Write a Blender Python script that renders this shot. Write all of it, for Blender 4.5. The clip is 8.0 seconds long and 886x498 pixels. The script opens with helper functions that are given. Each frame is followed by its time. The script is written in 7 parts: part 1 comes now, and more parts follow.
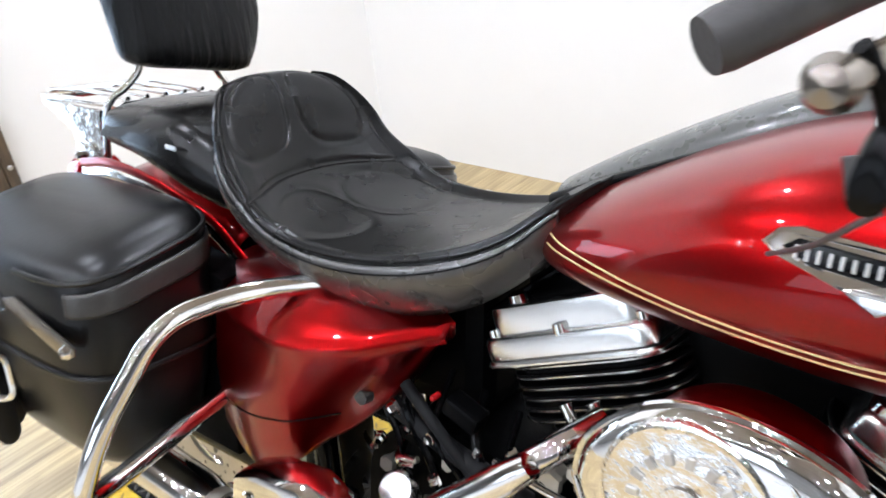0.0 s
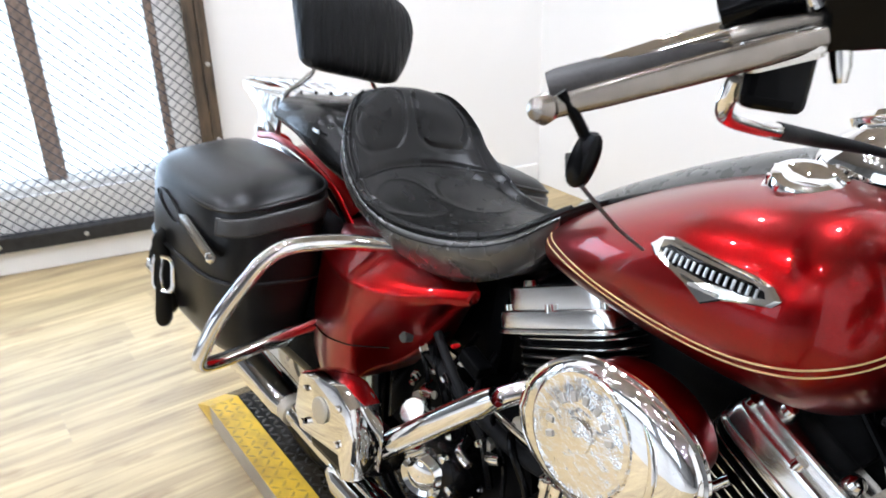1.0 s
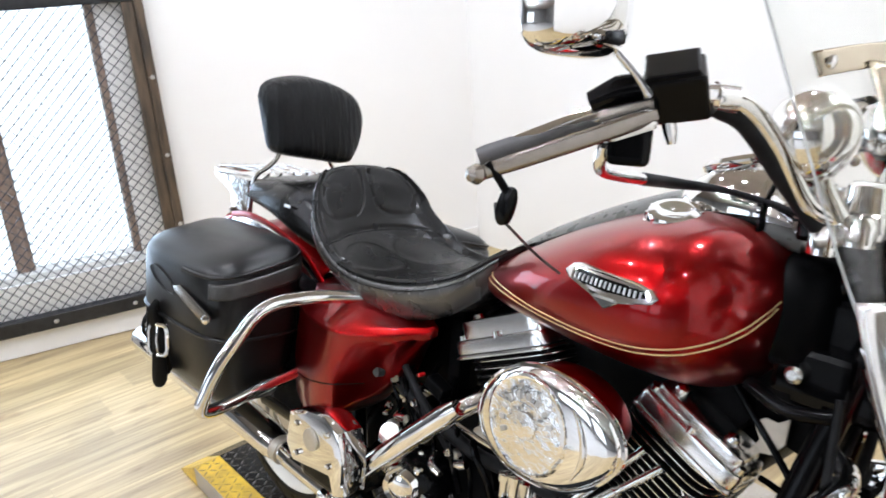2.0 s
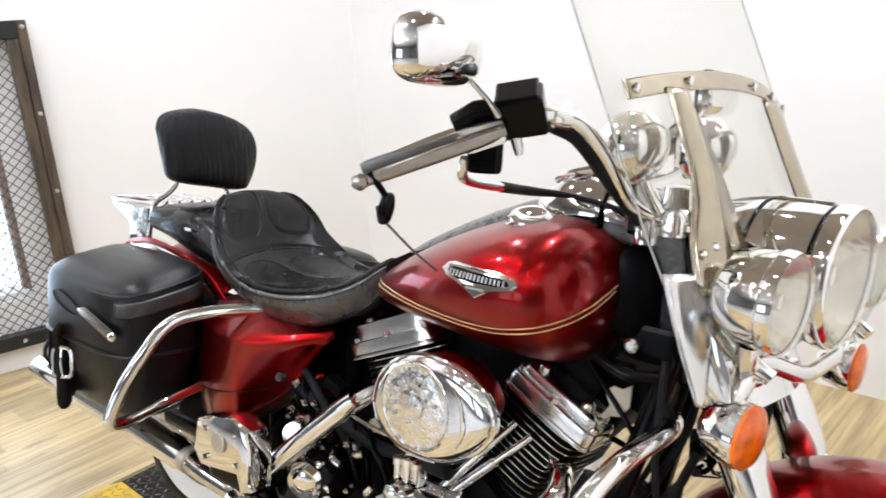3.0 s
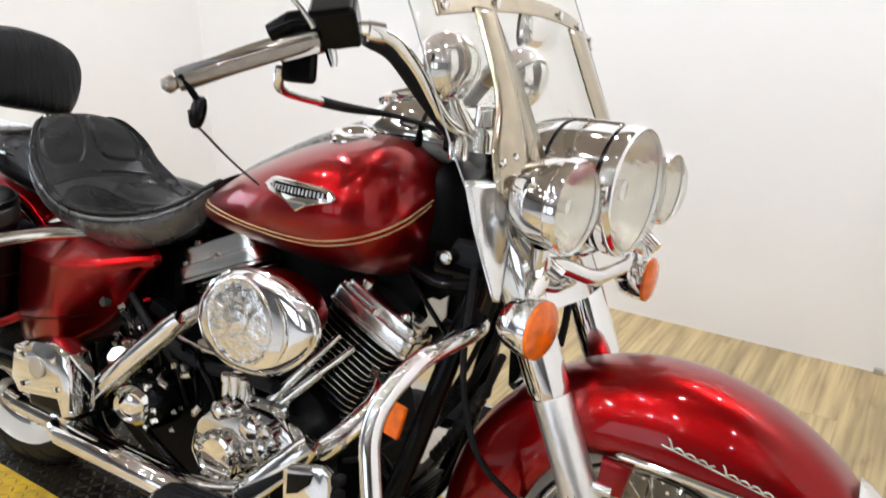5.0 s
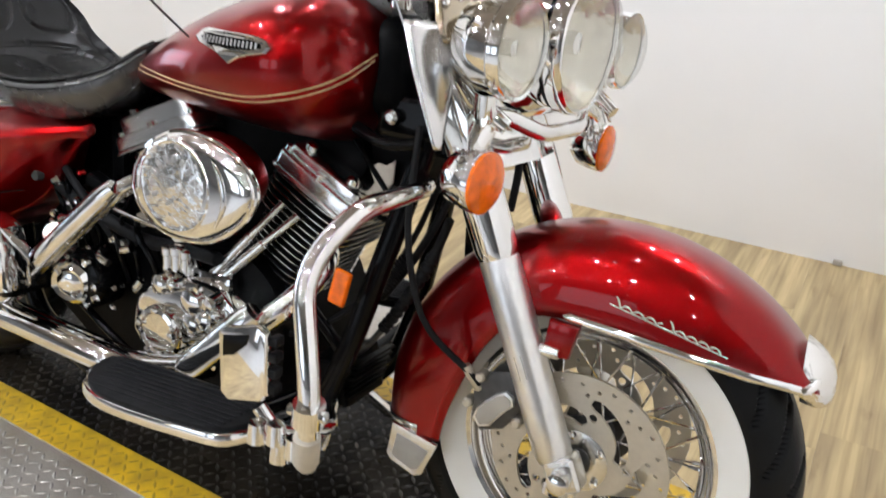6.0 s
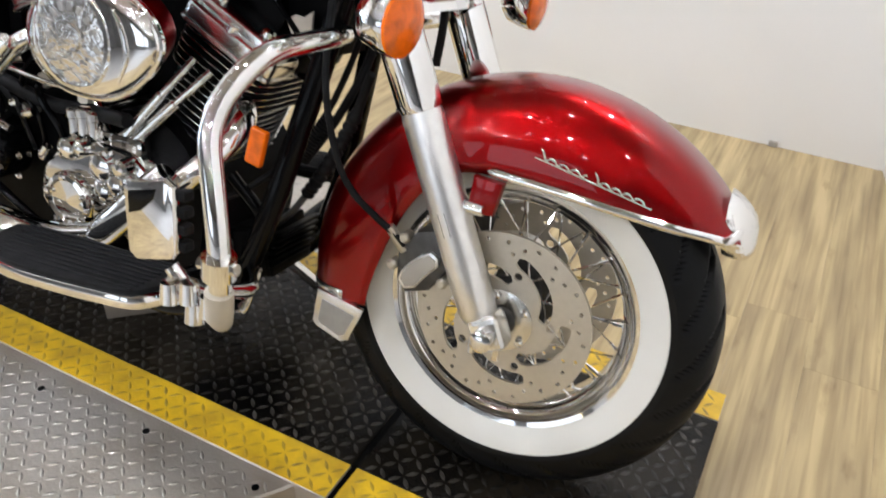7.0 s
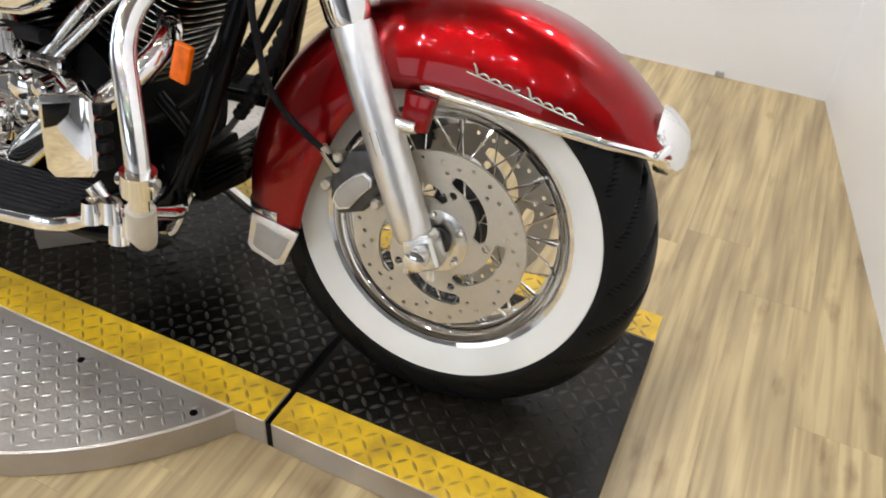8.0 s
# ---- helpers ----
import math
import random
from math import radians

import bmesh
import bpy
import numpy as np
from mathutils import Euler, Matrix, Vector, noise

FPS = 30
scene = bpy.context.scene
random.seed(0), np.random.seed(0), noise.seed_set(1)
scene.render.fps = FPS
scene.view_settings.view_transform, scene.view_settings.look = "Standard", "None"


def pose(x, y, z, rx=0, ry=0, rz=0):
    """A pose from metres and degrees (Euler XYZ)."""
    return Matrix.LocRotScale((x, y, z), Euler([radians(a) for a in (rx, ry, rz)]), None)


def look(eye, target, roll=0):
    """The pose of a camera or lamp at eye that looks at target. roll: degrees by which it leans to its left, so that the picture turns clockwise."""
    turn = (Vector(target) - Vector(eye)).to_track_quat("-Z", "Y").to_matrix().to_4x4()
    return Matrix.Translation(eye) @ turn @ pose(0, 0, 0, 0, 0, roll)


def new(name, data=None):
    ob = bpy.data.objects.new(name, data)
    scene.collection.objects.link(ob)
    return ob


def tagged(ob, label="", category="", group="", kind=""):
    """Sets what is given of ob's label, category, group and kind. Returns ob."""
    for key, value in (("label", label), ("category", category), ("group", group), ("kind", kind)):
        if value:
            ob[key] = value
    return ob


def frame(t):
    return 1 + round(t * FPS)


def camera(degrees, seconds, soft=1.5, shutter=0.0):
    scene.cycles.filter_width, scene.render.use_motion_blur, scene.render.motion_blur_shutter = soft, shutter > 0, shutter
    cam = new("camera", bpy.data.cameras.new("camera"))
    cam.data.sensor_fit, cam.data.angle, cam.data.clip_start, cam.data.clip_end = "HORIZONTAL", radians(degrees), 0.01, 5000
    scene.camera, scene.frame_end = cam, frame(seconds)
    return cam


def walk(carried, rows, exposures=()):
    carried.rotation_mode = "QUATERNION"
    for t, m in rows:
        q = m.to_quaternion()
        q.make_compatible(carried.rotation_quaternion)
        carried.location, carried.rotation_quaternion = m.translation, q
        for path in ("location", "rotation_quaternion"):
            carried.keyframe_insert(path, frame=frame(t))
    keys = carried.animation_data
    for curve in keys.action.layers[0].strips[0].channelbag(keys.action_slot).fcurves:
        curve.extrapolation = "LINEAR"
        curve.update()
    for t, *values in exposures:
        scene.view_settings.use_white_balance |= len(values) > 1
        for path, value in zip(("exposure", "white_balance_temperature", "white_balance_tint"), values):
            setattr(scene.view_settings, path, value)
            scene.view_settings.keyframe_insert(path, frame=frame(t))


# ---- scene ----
cam = camera(58.56, 8.0, 1.6, 0.4)
EXPOSURES = [(0.0, 0.13, 5880, 10), (1.2, 0.05, 5850, 10), (2.5, -0.05, 6080, 10), (4.5, -0.16, 6300, 10), (6.0, -0.25, 6120, 10), (8.0, -0.20, 6180, 10)]
POWER = 18.5
PATH = [
    (0.0, -0.4816, -0.7342, 1.2865, 61.43, 6.36, 38.81),
    (0.5, -0.3220, -0.8103, 1.3204, 63.00, 2.72, 45.50),
    (1.0, -0.1444, -0.8056, 1.3313, 65.49, 1.49, 55.16),
    (1.2, -0.0974, -0.8115, 1.3558, 66.36, 2.85, 56.33),
    (2.3, 0.0995, -1.0356, 1.4001, 71.78, 3.90, 46.95),
    (2.5, 0.1319, -1.0603, 1.4046, 72.11, 3.45, 45.55),
    (3.0, 0.1887, -1.0840, 1.4034, 72.37, 3.58, 42.11),
    (3.5, 0.2288, -1.0843, 1.4039, 72.67, 3.32, 38.68),
    (4.0, 0.2440, -1.0955, 1.4067, 73.24, 3.49, 36.24),
    (4.5, 0.2605, -1.1003, 1.3902, 71.92, 2.00, 33.85),
    (4.7, 0.2695, -1.1005, 1.3772, 70.74, 1.00, 33.30),
    (5.8, 0.3049, -1.0746, 1.2672, 64.44, -0.55, 31.69),
    (6.0, 0.3121, -1.0636, 1.2465, 63.14, -0.57, 30.99),
    (6.5, 0.3280, -1.0505, 1.2008, 60.06, -1.76, 30.10),
    (7.0, 0.3480, -1.0418, 1.1673, 56.23, -2.08, 27.68),
    (7.5, 0.3660, -1.0367, 1.1365, 54.15, -2.61, 26.55),
    (8.0, 0.3874, -1.0340, 1.1347, 52.19, -3.44, 25.02),
]
walk(cam, [(t, pose(x, y, z, a, b, c)) for t, x, y, z, a, b, c in PATH], EXPOSURES)
# ---- end of path ----

# ---- world, light ----
world = bpy.data.worlds.new("world")
scene.world = world
world.use_nodes = True
_bg = world.node_tree.nodes["Background"]
_sky = world.node_tree.nodes.new("ShaderNodeTexSky")
_sky.sky_type, _sky.sun_disc = "NISHITA", False
_sky.sun_elevation, _sky.sun_rotation = radians(35), radians(200)
world.node_tree.links.new(_sky.outputs[0], _bg.inputs[0])
_bg.inputs[1].default_value = 0.15

PLAT = 0.065          # top of the steel platform above the floor
CEIL = 3.0
TAU = 2 * math.pi


# ---- materials ----
def mat(name, color, rough=0.5, metal=0.0, coat=0.0, noise_scale=0.0, noise_amt=0.0, rough_amt=0.0, bump=0.0, bump_scale=60.0, spec=0.5, coords="Object", stretch=None, rnd=0.0, emit=None, strength=0.0, color2=None, coat_rough=0.02):
    m = bpy.data.materials.new(name)
    m.use_nodes = True
    nt = m.node_tree
    b = nt.nodes["Principled BSDF"]
    b.inputs["Base Color"].default_value = (*color, 1)
    b.inputs["Roughness"].default_value = rough
    b.inputs["Metallic"].default_value = metal
    b.inputs["Coat Weight"].default_value = coat
    b.inputs["Coat Roughness"].default_value = coat_rough
    b.inputs["Specular IOR Level"].default_value = spec
    if emit:
        b.inputs["Emission Color"].default_value = (*emit, 1)
        b.inputs["Emission Strength"].default_value = strength
    tc = nt.nodes.new("ShaderNodeTexCoord")
    mp = nt.nodes.new("ShaderNodeMapping")
    nt.links.new(tc.outputs[coords], mp.inputs[0])
    if stretch:
        mp.inputs["Scale"].default_value = stretch
    if noise_scale:
        n = nt.nodes.new("ShaderNodeTexNoise")
        n.inputs["Scale"].default_value = noise_scale
        n.inputs["Detail"].default_value = 6
        nt.links.new(mp.outputs[0], n.inputs["Vector"])
        if noise_amt or color2:
            mx = nt.nodes.new("ShaderNodeMix")
            mx.data_type = "RGBA"
            c2 = color2 or tuple(max(0.0, c * (1 - noise_amt)) for c in color)
            mx.inputs[6].default_value, mx.inputs[7].default_value = (*color, 1), (*c2, 1)
            rp = nt.nodes.new("ShaderNodeValToRGB")
            rp.color_ramp.elements[0].position, rp.color_ramp.elements[1].position = 0.38, 0.66
            nt.links.new(n.outputs["Fac"], rp.inputs[0])
            nt.links.new(rp.outputs[0], mx.inputs[0])
            out = mx.outputs[2]
            if rnd:
                oi = nt.nodes.new("ShaderNodeObjectInfo")
                hs = nt.nodes.new("ShaderNodeHueSaturation")
                mr = nt.nodes.new("ShaderNodeMapRange")
                mr.inputs[3].default_value, mr.inputs[4].default_value = 1 - rnd, 1 + rnd
                nt.links.new(oi.outputs["Random"], mr.inputs[0])
                nt.links.new(mr.outputs[0], hs.inputs["Value"])
                nt.links.new(out, hs.inputs["Color"])
                out = hs.outputs[0]
            nt.links.new(out, b.inputs["Base Color"])
        if rough_amt:
            mr = nt.nodes.new("ShaderNodeMapRange")
            mr.inputs[3].default_value, mr.inputs[4].default_value = max(0.0, rough - rough_amt), rough + rough_amt
            nt.links.new(n.outputs["Fac"], mr.inputs[0])
            nt.links.new(mr.outputs[0], b.inputs["Roughness"])
    if bump:
        n2 = nt.nodes.new("ShaderNodeTexNoise")
        n2.inputs["Scale"].default_value = bump_scale
        n2.inputs["Detail"].default_value = 4
        nt.links.new(mp.outputs[0], n2.inputs["Vector"])
        bp = nt.nodes.new("ShaderNodeBump")
        bp.inputs["Strength"].default_value, bp.inputs["Distance"].default_value = bump, 0.002
        nt.links.new(n2.outputs["Fac"], bp.inputs["Height"])
        nt.links.new(bp.outputs[0], b.inputs["Normal"])
    return m


RED = mat("candy_red_paint", (0.275, 0.0012, 0.0022), 0.30, 0.95, 0.60, 900, 0.15, 0.04, spec=0.25, coat_rough=0.012)
CHROME = mat("chrome", (0.90, 0.895, 0.885), 0.045, 1.0, 0, 14, 0.05, 0.03)
ALU = mat("polished_aluminium", (0.78, 0.77, 0.74), 0.22, 1.0, 0, 40, 0.08, 0.06)
SATIN = mat("satin_chrome", (0.84, 0.83, 0.80), 0.15, 1.0, 0, 25, 0.05, 0.04)
FORKA = mat("satin_fork_alloy", (0.84, 0.83, 0.81), 0.31, 0.95, 0, 60, 0.06, 0.06)
# metal tinted tan: the warm reflection on the chrome is put into its colour
BRACE = mat("tan_tinted_brace", (0.45, 0.39, 0.295), 0.13, 1.0, 0, 40, 0.06, 0.05)
FOOTM = mat("polished_shield_plate", (0.66, 0.65, 0.63), 0.17, 1.0, 0, 25, 0.05, 0.04)
# paler copy of the seat leather: worn grey plus sheen put into the colour
SKIRTL = mat("worn_sheen_leather", (0.045, 0.042, 0.038), 0.27, 0, 0, 18, 0.45, 0.08, 0.10, 300, spec=0.9)
LEVER = mat("satin_grey_metal", (0.30, 0.27, 0.235), 0.22, 0.95, 0, 60, 0.15, 0.06)
EMBOSS = mat("embossed_chrome", (0.90, 0.89, 0.87), 0.08, 1.0, 0, 14, 0.05, 0.03, 1.0, 60)
for _n in EMBOSS.node_tree.nodes:
    if _n.type == "BUMP":
        _n.inputs["Distance"].default_value = 0.0045
ROCKER = mat("polished_rocker_cover", (0.93, 0.925, 0.91), 0.20, 1.0, 0, 14, 0.05, 0.05)
STEEL = mat("brushed_steel", (0.56, 0.52, 0.44), 0.45, 0.9, 0, 120, 0.04, 0.05)
BLACK = mat("gloss_black_paint", (0.002, 0.002, 0.0022), 0.18, 0, 0.06, 30, 0.3, 0.08, spec=0.11)
DARK = mat("satin_black_metal", (0.0018, 0.0018, 0.0020), 0.42, 0.0, 0, 60, 0.4, 0.1, 0.2, 300, spec=0.06)
SEATL = mat("black_seat_leather", (0.0036, 0.0033, 0.0030), 0.27, 0, 0.0, 25, 0.2, 0.02, 0.02, 420, spec=0.25)
BACKL = mat("creased_black_leather", (0.004, 0.004, 0.004), 0.42, 0, 0.0, 25, 0.35, 0.08, 0.9, 9, spec=0.16, stretch=(3, 7, 0.8))
for _n in BACKL.node_tree.nodes:
    if _n.type == "BUMP":
        _n.inputs["Distance"].default_value = 0.012
BAGL = mat("black_bag_leather", (0.0026, 0.0025, 0.0025), 0.32, 0, 0.0, 18, 0.3, 0.05, 0.12, 260, spec=0.34)
TRIML = mat("grey_leather_trim", (0.035, 0.033, 0.030), 0.33, 0, 0, 40, 0.3, 0.05, 0.3, 300)
RUBBER = mat("black_rubber", (0.010, 0.010, 0.0105), 0.60, 0, 0, 40, 0.35, 0.1, 0.2, 200, spec=0.12)
TYRE = mat("tyre_rubber", (0.0055, 0.0055, 0.0057), 0.44, 0, 0, 14, 0.4, 0.1, 0.2, 200, spec=0.16)
WHITEW = mat("white_rubber", (0.73, 0.72, 0.67), 0.45, 0, 0, 9, 0.06, 0.08)
GRIP = mat("grey_rubber_grip", (0.045, 0.042, 0.040), 0.45, 0, 0, 60, 0.3, 0.1, 0.2, 300)
EDGE = mat("shield_edge_polish", (0.36, 0.37, 0.36), 0.10, 0, 0.6, 40, 0.15, 0.03)
AMBER = mat("amber_plastic", (0.86, 0.155, 0.0015), 0.18, 0, 0.3, 45, 0.35, 0.05, 0.45, 90, spec=0.4)
GOLD = mat("gold_pinstripe", (0.62, 0.42, 0.20), 0.3, 0.3, 0.5)
GREYP = mat("grey_enamel", (0.32, 0.31, 0.29), 0.35, 0.2, 0.2, 60, 0.1)
CONS = mat("grey_console_vinyl", (0.070, 0.071, 0.064), 0.28, 0, 0.4, 60, 0.2, 0.05, 0.1, 200)
REDLENS = mat("red_lens", (0.35, 0.004, 0.006), 0.12, 0, 0.8)
LENSW = mat("lamp_reflector", (0.72, 0.68, 0.59), 0.12, 1.0, 0, 30, 0.15, 0.05, 1.0, 34)
for _n in LENSW.node_tree.nodes:
    if _n.type == "BUMP":
        _n.inputs["Distance"].default_value = 0.004
MIRR = mat("mirror_glass", (0.88, 0.88, 0.88), 0.01, 1.0)
WALLW = mat("white_wall_paint", (0.82, 0.81, 0.785), 0.30, 0, 0.0, 1.3, 0.03, 0.05, 0.04, 90)
CEILM = mat("ceiling_paint", (0.26, 0.217, 0.170), 0.7, 0, 0, 2, 0.10)
SHOPW = mat("showroom_wall", (0.36, 0.358, 0.35), 0.6, 0, 0, 1.5, 0.2)
SKIRT = mat("white_baseboard", (0.78, 0.77, 0.74), 0.4, 0, 0, 6, 0.06, 0.05)
WOODT = mat("stained_wood", (0.095, 0.066, 0.040), 0.5, 0, 0, 9, 0, 0.1, 0.3, 40, stretch=(6, 6, 0.7), color2=(0.026, 0.019, 0.012))
WOODO = mat("brown_mullion", (0.27, 0.19, 0.14), 0.5, 0, 0, 9, 0, 0.1, 0.2, 40, stretch=(6, 6, 0.7), color2=(0.17, 0.12, 0.09))
FRAMEB = mat("black_steel_frame", (0.03, 0.03, 0.032), 0.42, 0.5, 0, 30, 0.4, 0.1)
MESHM = mat("dark_mesh_steel", (0.06, 0.065, 0.075), 0.45, 0.6, 0, 40, 0.3)
PLATEB = mat("black_plate_paint", (0.0030, 0.0028, 0.0026), 0.24, 0, 0, 6, 0, 0.14, 0.35, 160, spec=0.15, color2=(0.018, 0.014, 0.009))
PLATEY = mat("yellow_plate_paint", (0.72, 0.46, 0.014), 0.38, 0, 0.1, 22, 0, 0.1, 0.2, 150, color2=(0.50, 0.31, 0.018))
PLATEYL = mat("darker_yellow_lug", (0.46, 0.29, 0.018), 0.34, 0, 0.1, 12, 0, 0.1, 0.2, 150, color2=(0.22, 0.15, 0.03))
PLATEA = mat("aluminium_tread_plate", (0.49, 0.46, 0.415), 0.40, 0.65, 0, 4, 0, 0.1, 0.2, 150, color2=(0.33, 0.28, 0.215))
DECKLUG = mat("worn_black_lug", (0.060, 0.053, 0.042), 0.30, 0.45, 0, 4, 0.92, 0.1)
WORNA = mat("bare_lug_metal", (0.50, 0.47, 0.425), 0.34, 0.8, 0, 30, 0.3, 0.1)
PALEF = mat("unseen_pale_floor", (0.46, 0.455, 0.44), 0.30, 0, 0, 3, 0.15, 0.08, 0.1, 40)
TILES = mat("grey_floor_edge", (0.4, 0.37, 0.32), 0.5, 0, 0, 10, 0.2)
SILVER = mat("silver_lettering", (0.55, 0.54, 0.52), 0.3, 0.8)
CREAM = mat("cream_enamel", (0.52, 0.47, 0.38), 0.4, 0, 0, 30, 0.2)
CALG = mat("caliper_grey", (0.075, 0.073, 0.070), 0.4, 0.5, 0, 60, 0.3, 0.08)
OUTM = mat("daylight_backdrop", (0.8, 0.85, 0.95), 1.0, emit=(0.88, 0.94, 1.0), strength=1.7)
LAMPM = mat("lamp_diffuser", (0.9, 0.9, 0.9), 0.5, emit=(1.0, 0.97, 0.93), strength=40.0)


def floor_material():
    """Oak boards: broad grey and tan streaks with fine dark grain along them."""
    m = mat("oak_plank", (0.52, 0.402, 0.205), 0.40, 0, 0, 2.6, 0, 0.08, 0.12, 60, stretch=(7, 0.7, 1), rnd=0.09, color2=(0.335, 0.250, 0.130))
    nt = m.node_tree
    b = nt.nodes["Principled BSDF"]
    src = b.inputs["Base Color"].links[0].from_socket
    tc = nt.nodes.new("ShaderNodeTexCoord")
    oi = nt.nodes.new("ShaderNodeObjectInfo")
    mp = nt.nodes.new("ShaderNodeMapping")
    mp.inputs["Scale"].default_value = (70, 2.2, 1)
    cb = nt.nodes.new("ShaderNodeCombineXYZ")
    ml = nt.nodes.new("ShaderNodeMath")
    ml.operation, ml.inputs[1].default_value = "MULTIPLY", 37.0
    nt.links.new(oi.outputs["Random"], ml.inputs[0])
    nt.links.new(ml.outputs[0], cb.inputs[1])
    nt.links.new(cb.outputs[0], mp.inputs["Location"])
    nt.links.new(tc.outputs["Object"], mp.inputs[0])
    n = nt.nodes.new("ShaderNodeTexNoise")
    n.inputs["Scale"].default_value, n.inputs["Detail"].default_value = 1.0, 5
    nt.links.new(mp.outputs[0], n.inputs["Vector"])
    rp = nt.nodes.new("ShaderNodeValToRGB")
    rp.color_ramp.elements[0].position, rp.color_ramp.elements[1].position = 0.36, 0.56
    rp.color_ramp.elements[0].color, rp.color_ramp.elements[1].color = (0.62, 0.58, 0.54, 1), (1, 1, 1, 1)
    nt.links.new(n.outputs["Fac"], rp.inputs[0])
    mx = nt.nodes.new("ShaderNodeMix")
    mx.data_type, mx.blend_type = "RGBA", "MULTIPLY"
    mx.inputs[0].default_value = 0.65
    nt.links.new(src, mx.inputs[6])
    nt.links.new(rp.outputs[0], mx.inputs[7])
    nt.links.new(mx.outputs[2], b.inputs["Base Color"])
    # knots and short brown flecks
    mk = nt.nodes.new("ShaderNodeMapping")
    mk.inputs["Scale"].default_value = (16, 4.5, 1)
    nt.links.new(tc.outputs["Object"], mk.inputs[0])
    kn = nt.nodes.new("ShaderNodeTexNoise")
    kn.inputs["Scale"].default_value, kn.inputs["Detail"].default_value = 1.0, 4
    nt.links.new(mk.outputs[0], kn.inputs["Vector"])
    kr = nt.nodes.new("ShaderNodeValToRGB")
    kr.color_ramp.elements[0].position, kr.color_ramp.elements[1].position = 0.60, 0.74
    kr.color_ramp.elements[0].color, kr.color_ramp.elements[1].color = (1, 1, 1, 1), (0.50, 0.42, 0.36, 1)
    nt.links.new(kn.outputs["Fac"], kr.inputs[0])
    mz = nt.nodes.new("ShaderNodeMix")
    mz.data_type, mz.blend_type = "RGBA", "MULTIPLY"
    mz.inputs[0].default_value = 0.8
    nt.links.new(mx.outputs[2], mz.inputs[6])
    nt.links.new(kr.outputs[0], mz.inputs[7])
    nt.links.new(mz.outputs[2], b.inputs["Base Color"])
    for nd in nt.nodes:
        if nd.type == "MAPPING" and nd is not mp:
            nt.links.new(cb.outputs[0], nd.inputs["Location"])
    return m


PLANK = floor_material()


def clear_material(name, tint, gloss_rough=0.02, base=0.02, top=0.12):
    m = bpy.data.materials.new(name)
    m.use_nodes = True
    nt = m.node_tree
    nt.nodes.clear()
    out = nt.nodes.new("ShaderNodeOutputMaterial")
    mix = nt.nodes.new("ShaderNodeMixShader")
    tr = nt.nodes.new("ShaderNodeBsdfTransparent")
    gl = nt.nodes.new("ShaderNodeBsdfGlossy")
    lw = nt.nodes.new("ShaderNodeLayerWeight")
    lw.inputs["Blend"].default_value = 0.25
    fr = nt.nodes.new("ShaderNodeMapRange")
    fr.inputs[3].default_value, fr.inputs[4].default_value = base, top
    nt.links.new(lw.outputs["Facing"], fr.inputs[0])
    tr.inputs[0].default_value = (*tint, 1)
    gl.inputs["Roughness"].default_value = gloss_rough
    nt.links.new(fr.outputs[0], mix.inputs[0])
    nt.links.new(tr.outputs[0], mix.inputs[1])
    nt.links.new(gl.outputs[0], mix.inputs[2])
    nt.links.new(mix.outputs[0], out.inputs[0])
    return m


CLEAR = clear_material("clear_windshield", (0.955, 0.955, 0.935), 0.02, 0.03, 0.15)
GLASS = clear_material("clear_glass", (0.97, 0.98, 0.97), 0.03, 0.08, 0.5)


# ---- mesh helpers ----
def mesh_of(name, verts, faces, smooth=True, angle=None):
    me = bpy.data.meshes.new(name)
    me.from_pydata([tuple(v) for v in verts], [], faces)
    bm = bmesh.new()
    bm.from_mesh(me)
    bmesh.ops.recalc_face_normals(bm, faces=bm.faces)
    lim = radians(angle if angle else 40)
    for f in bm.faces:
        f.smooth = smooth
    for e in bm.edges:
        if len(e.link_faces) == 2 and e.calc_face_angle(0) > lim:
            e.smooth = False
    bm.to_mesh(me)
    bm.free()
    return me


def part(name, me, material, parent=None, label="", m=None):
    if isinstance(me, bmesh.types.BMesh):
        bm, me = me, bpy.data.meshes.new(name)
        bm.to_mesh(me)
        bm.free()
    ob = new(name, me)
    if not me.materials:
        me.materials.append(material)
    if parent:
        ob.parent = parent
    if m is not None:
        ob.matrix_basis = m
    if label:
        ob["label"] = label
    return ob


def solid(ob, t, offset=-1.0):
    md = ob.modifiers.new("thickness", "SOLIDIFY")
    md.thickness, md.offset = t, offset
    return ob


def empty(name, m, label, category, group=""):
    ob = new(name)
    ob.matrix_basis = m
    return tagged(ob, label, category, group)


def spline(pts, n):
    """Catmull-Rom through rows of numbers."""
    p = np.array(pts, float)
    if len(p) < 3:
        return np.array([p[0] + (p[-1] - p[0]) * i / (n - 1) for i in range(n)])
    ext = np.vstack([2 * p[0] - p[1], p, 2 * p[-1] - p[-2]])
    out = []
    for s in np.linspace(0, len(p) - 1, n):
        i = min(int(s), len(p) - 2)
        t = s - i
        a, b, c, d = ext[i:i + 4]
        out.append(0.5 * (2 * b + (c - a) * t + (2 * a - 5 * b + 4 * c - d) * t * t + (3 * b - a - 3 * c + d) * t ** 3))
    return np.array(out)


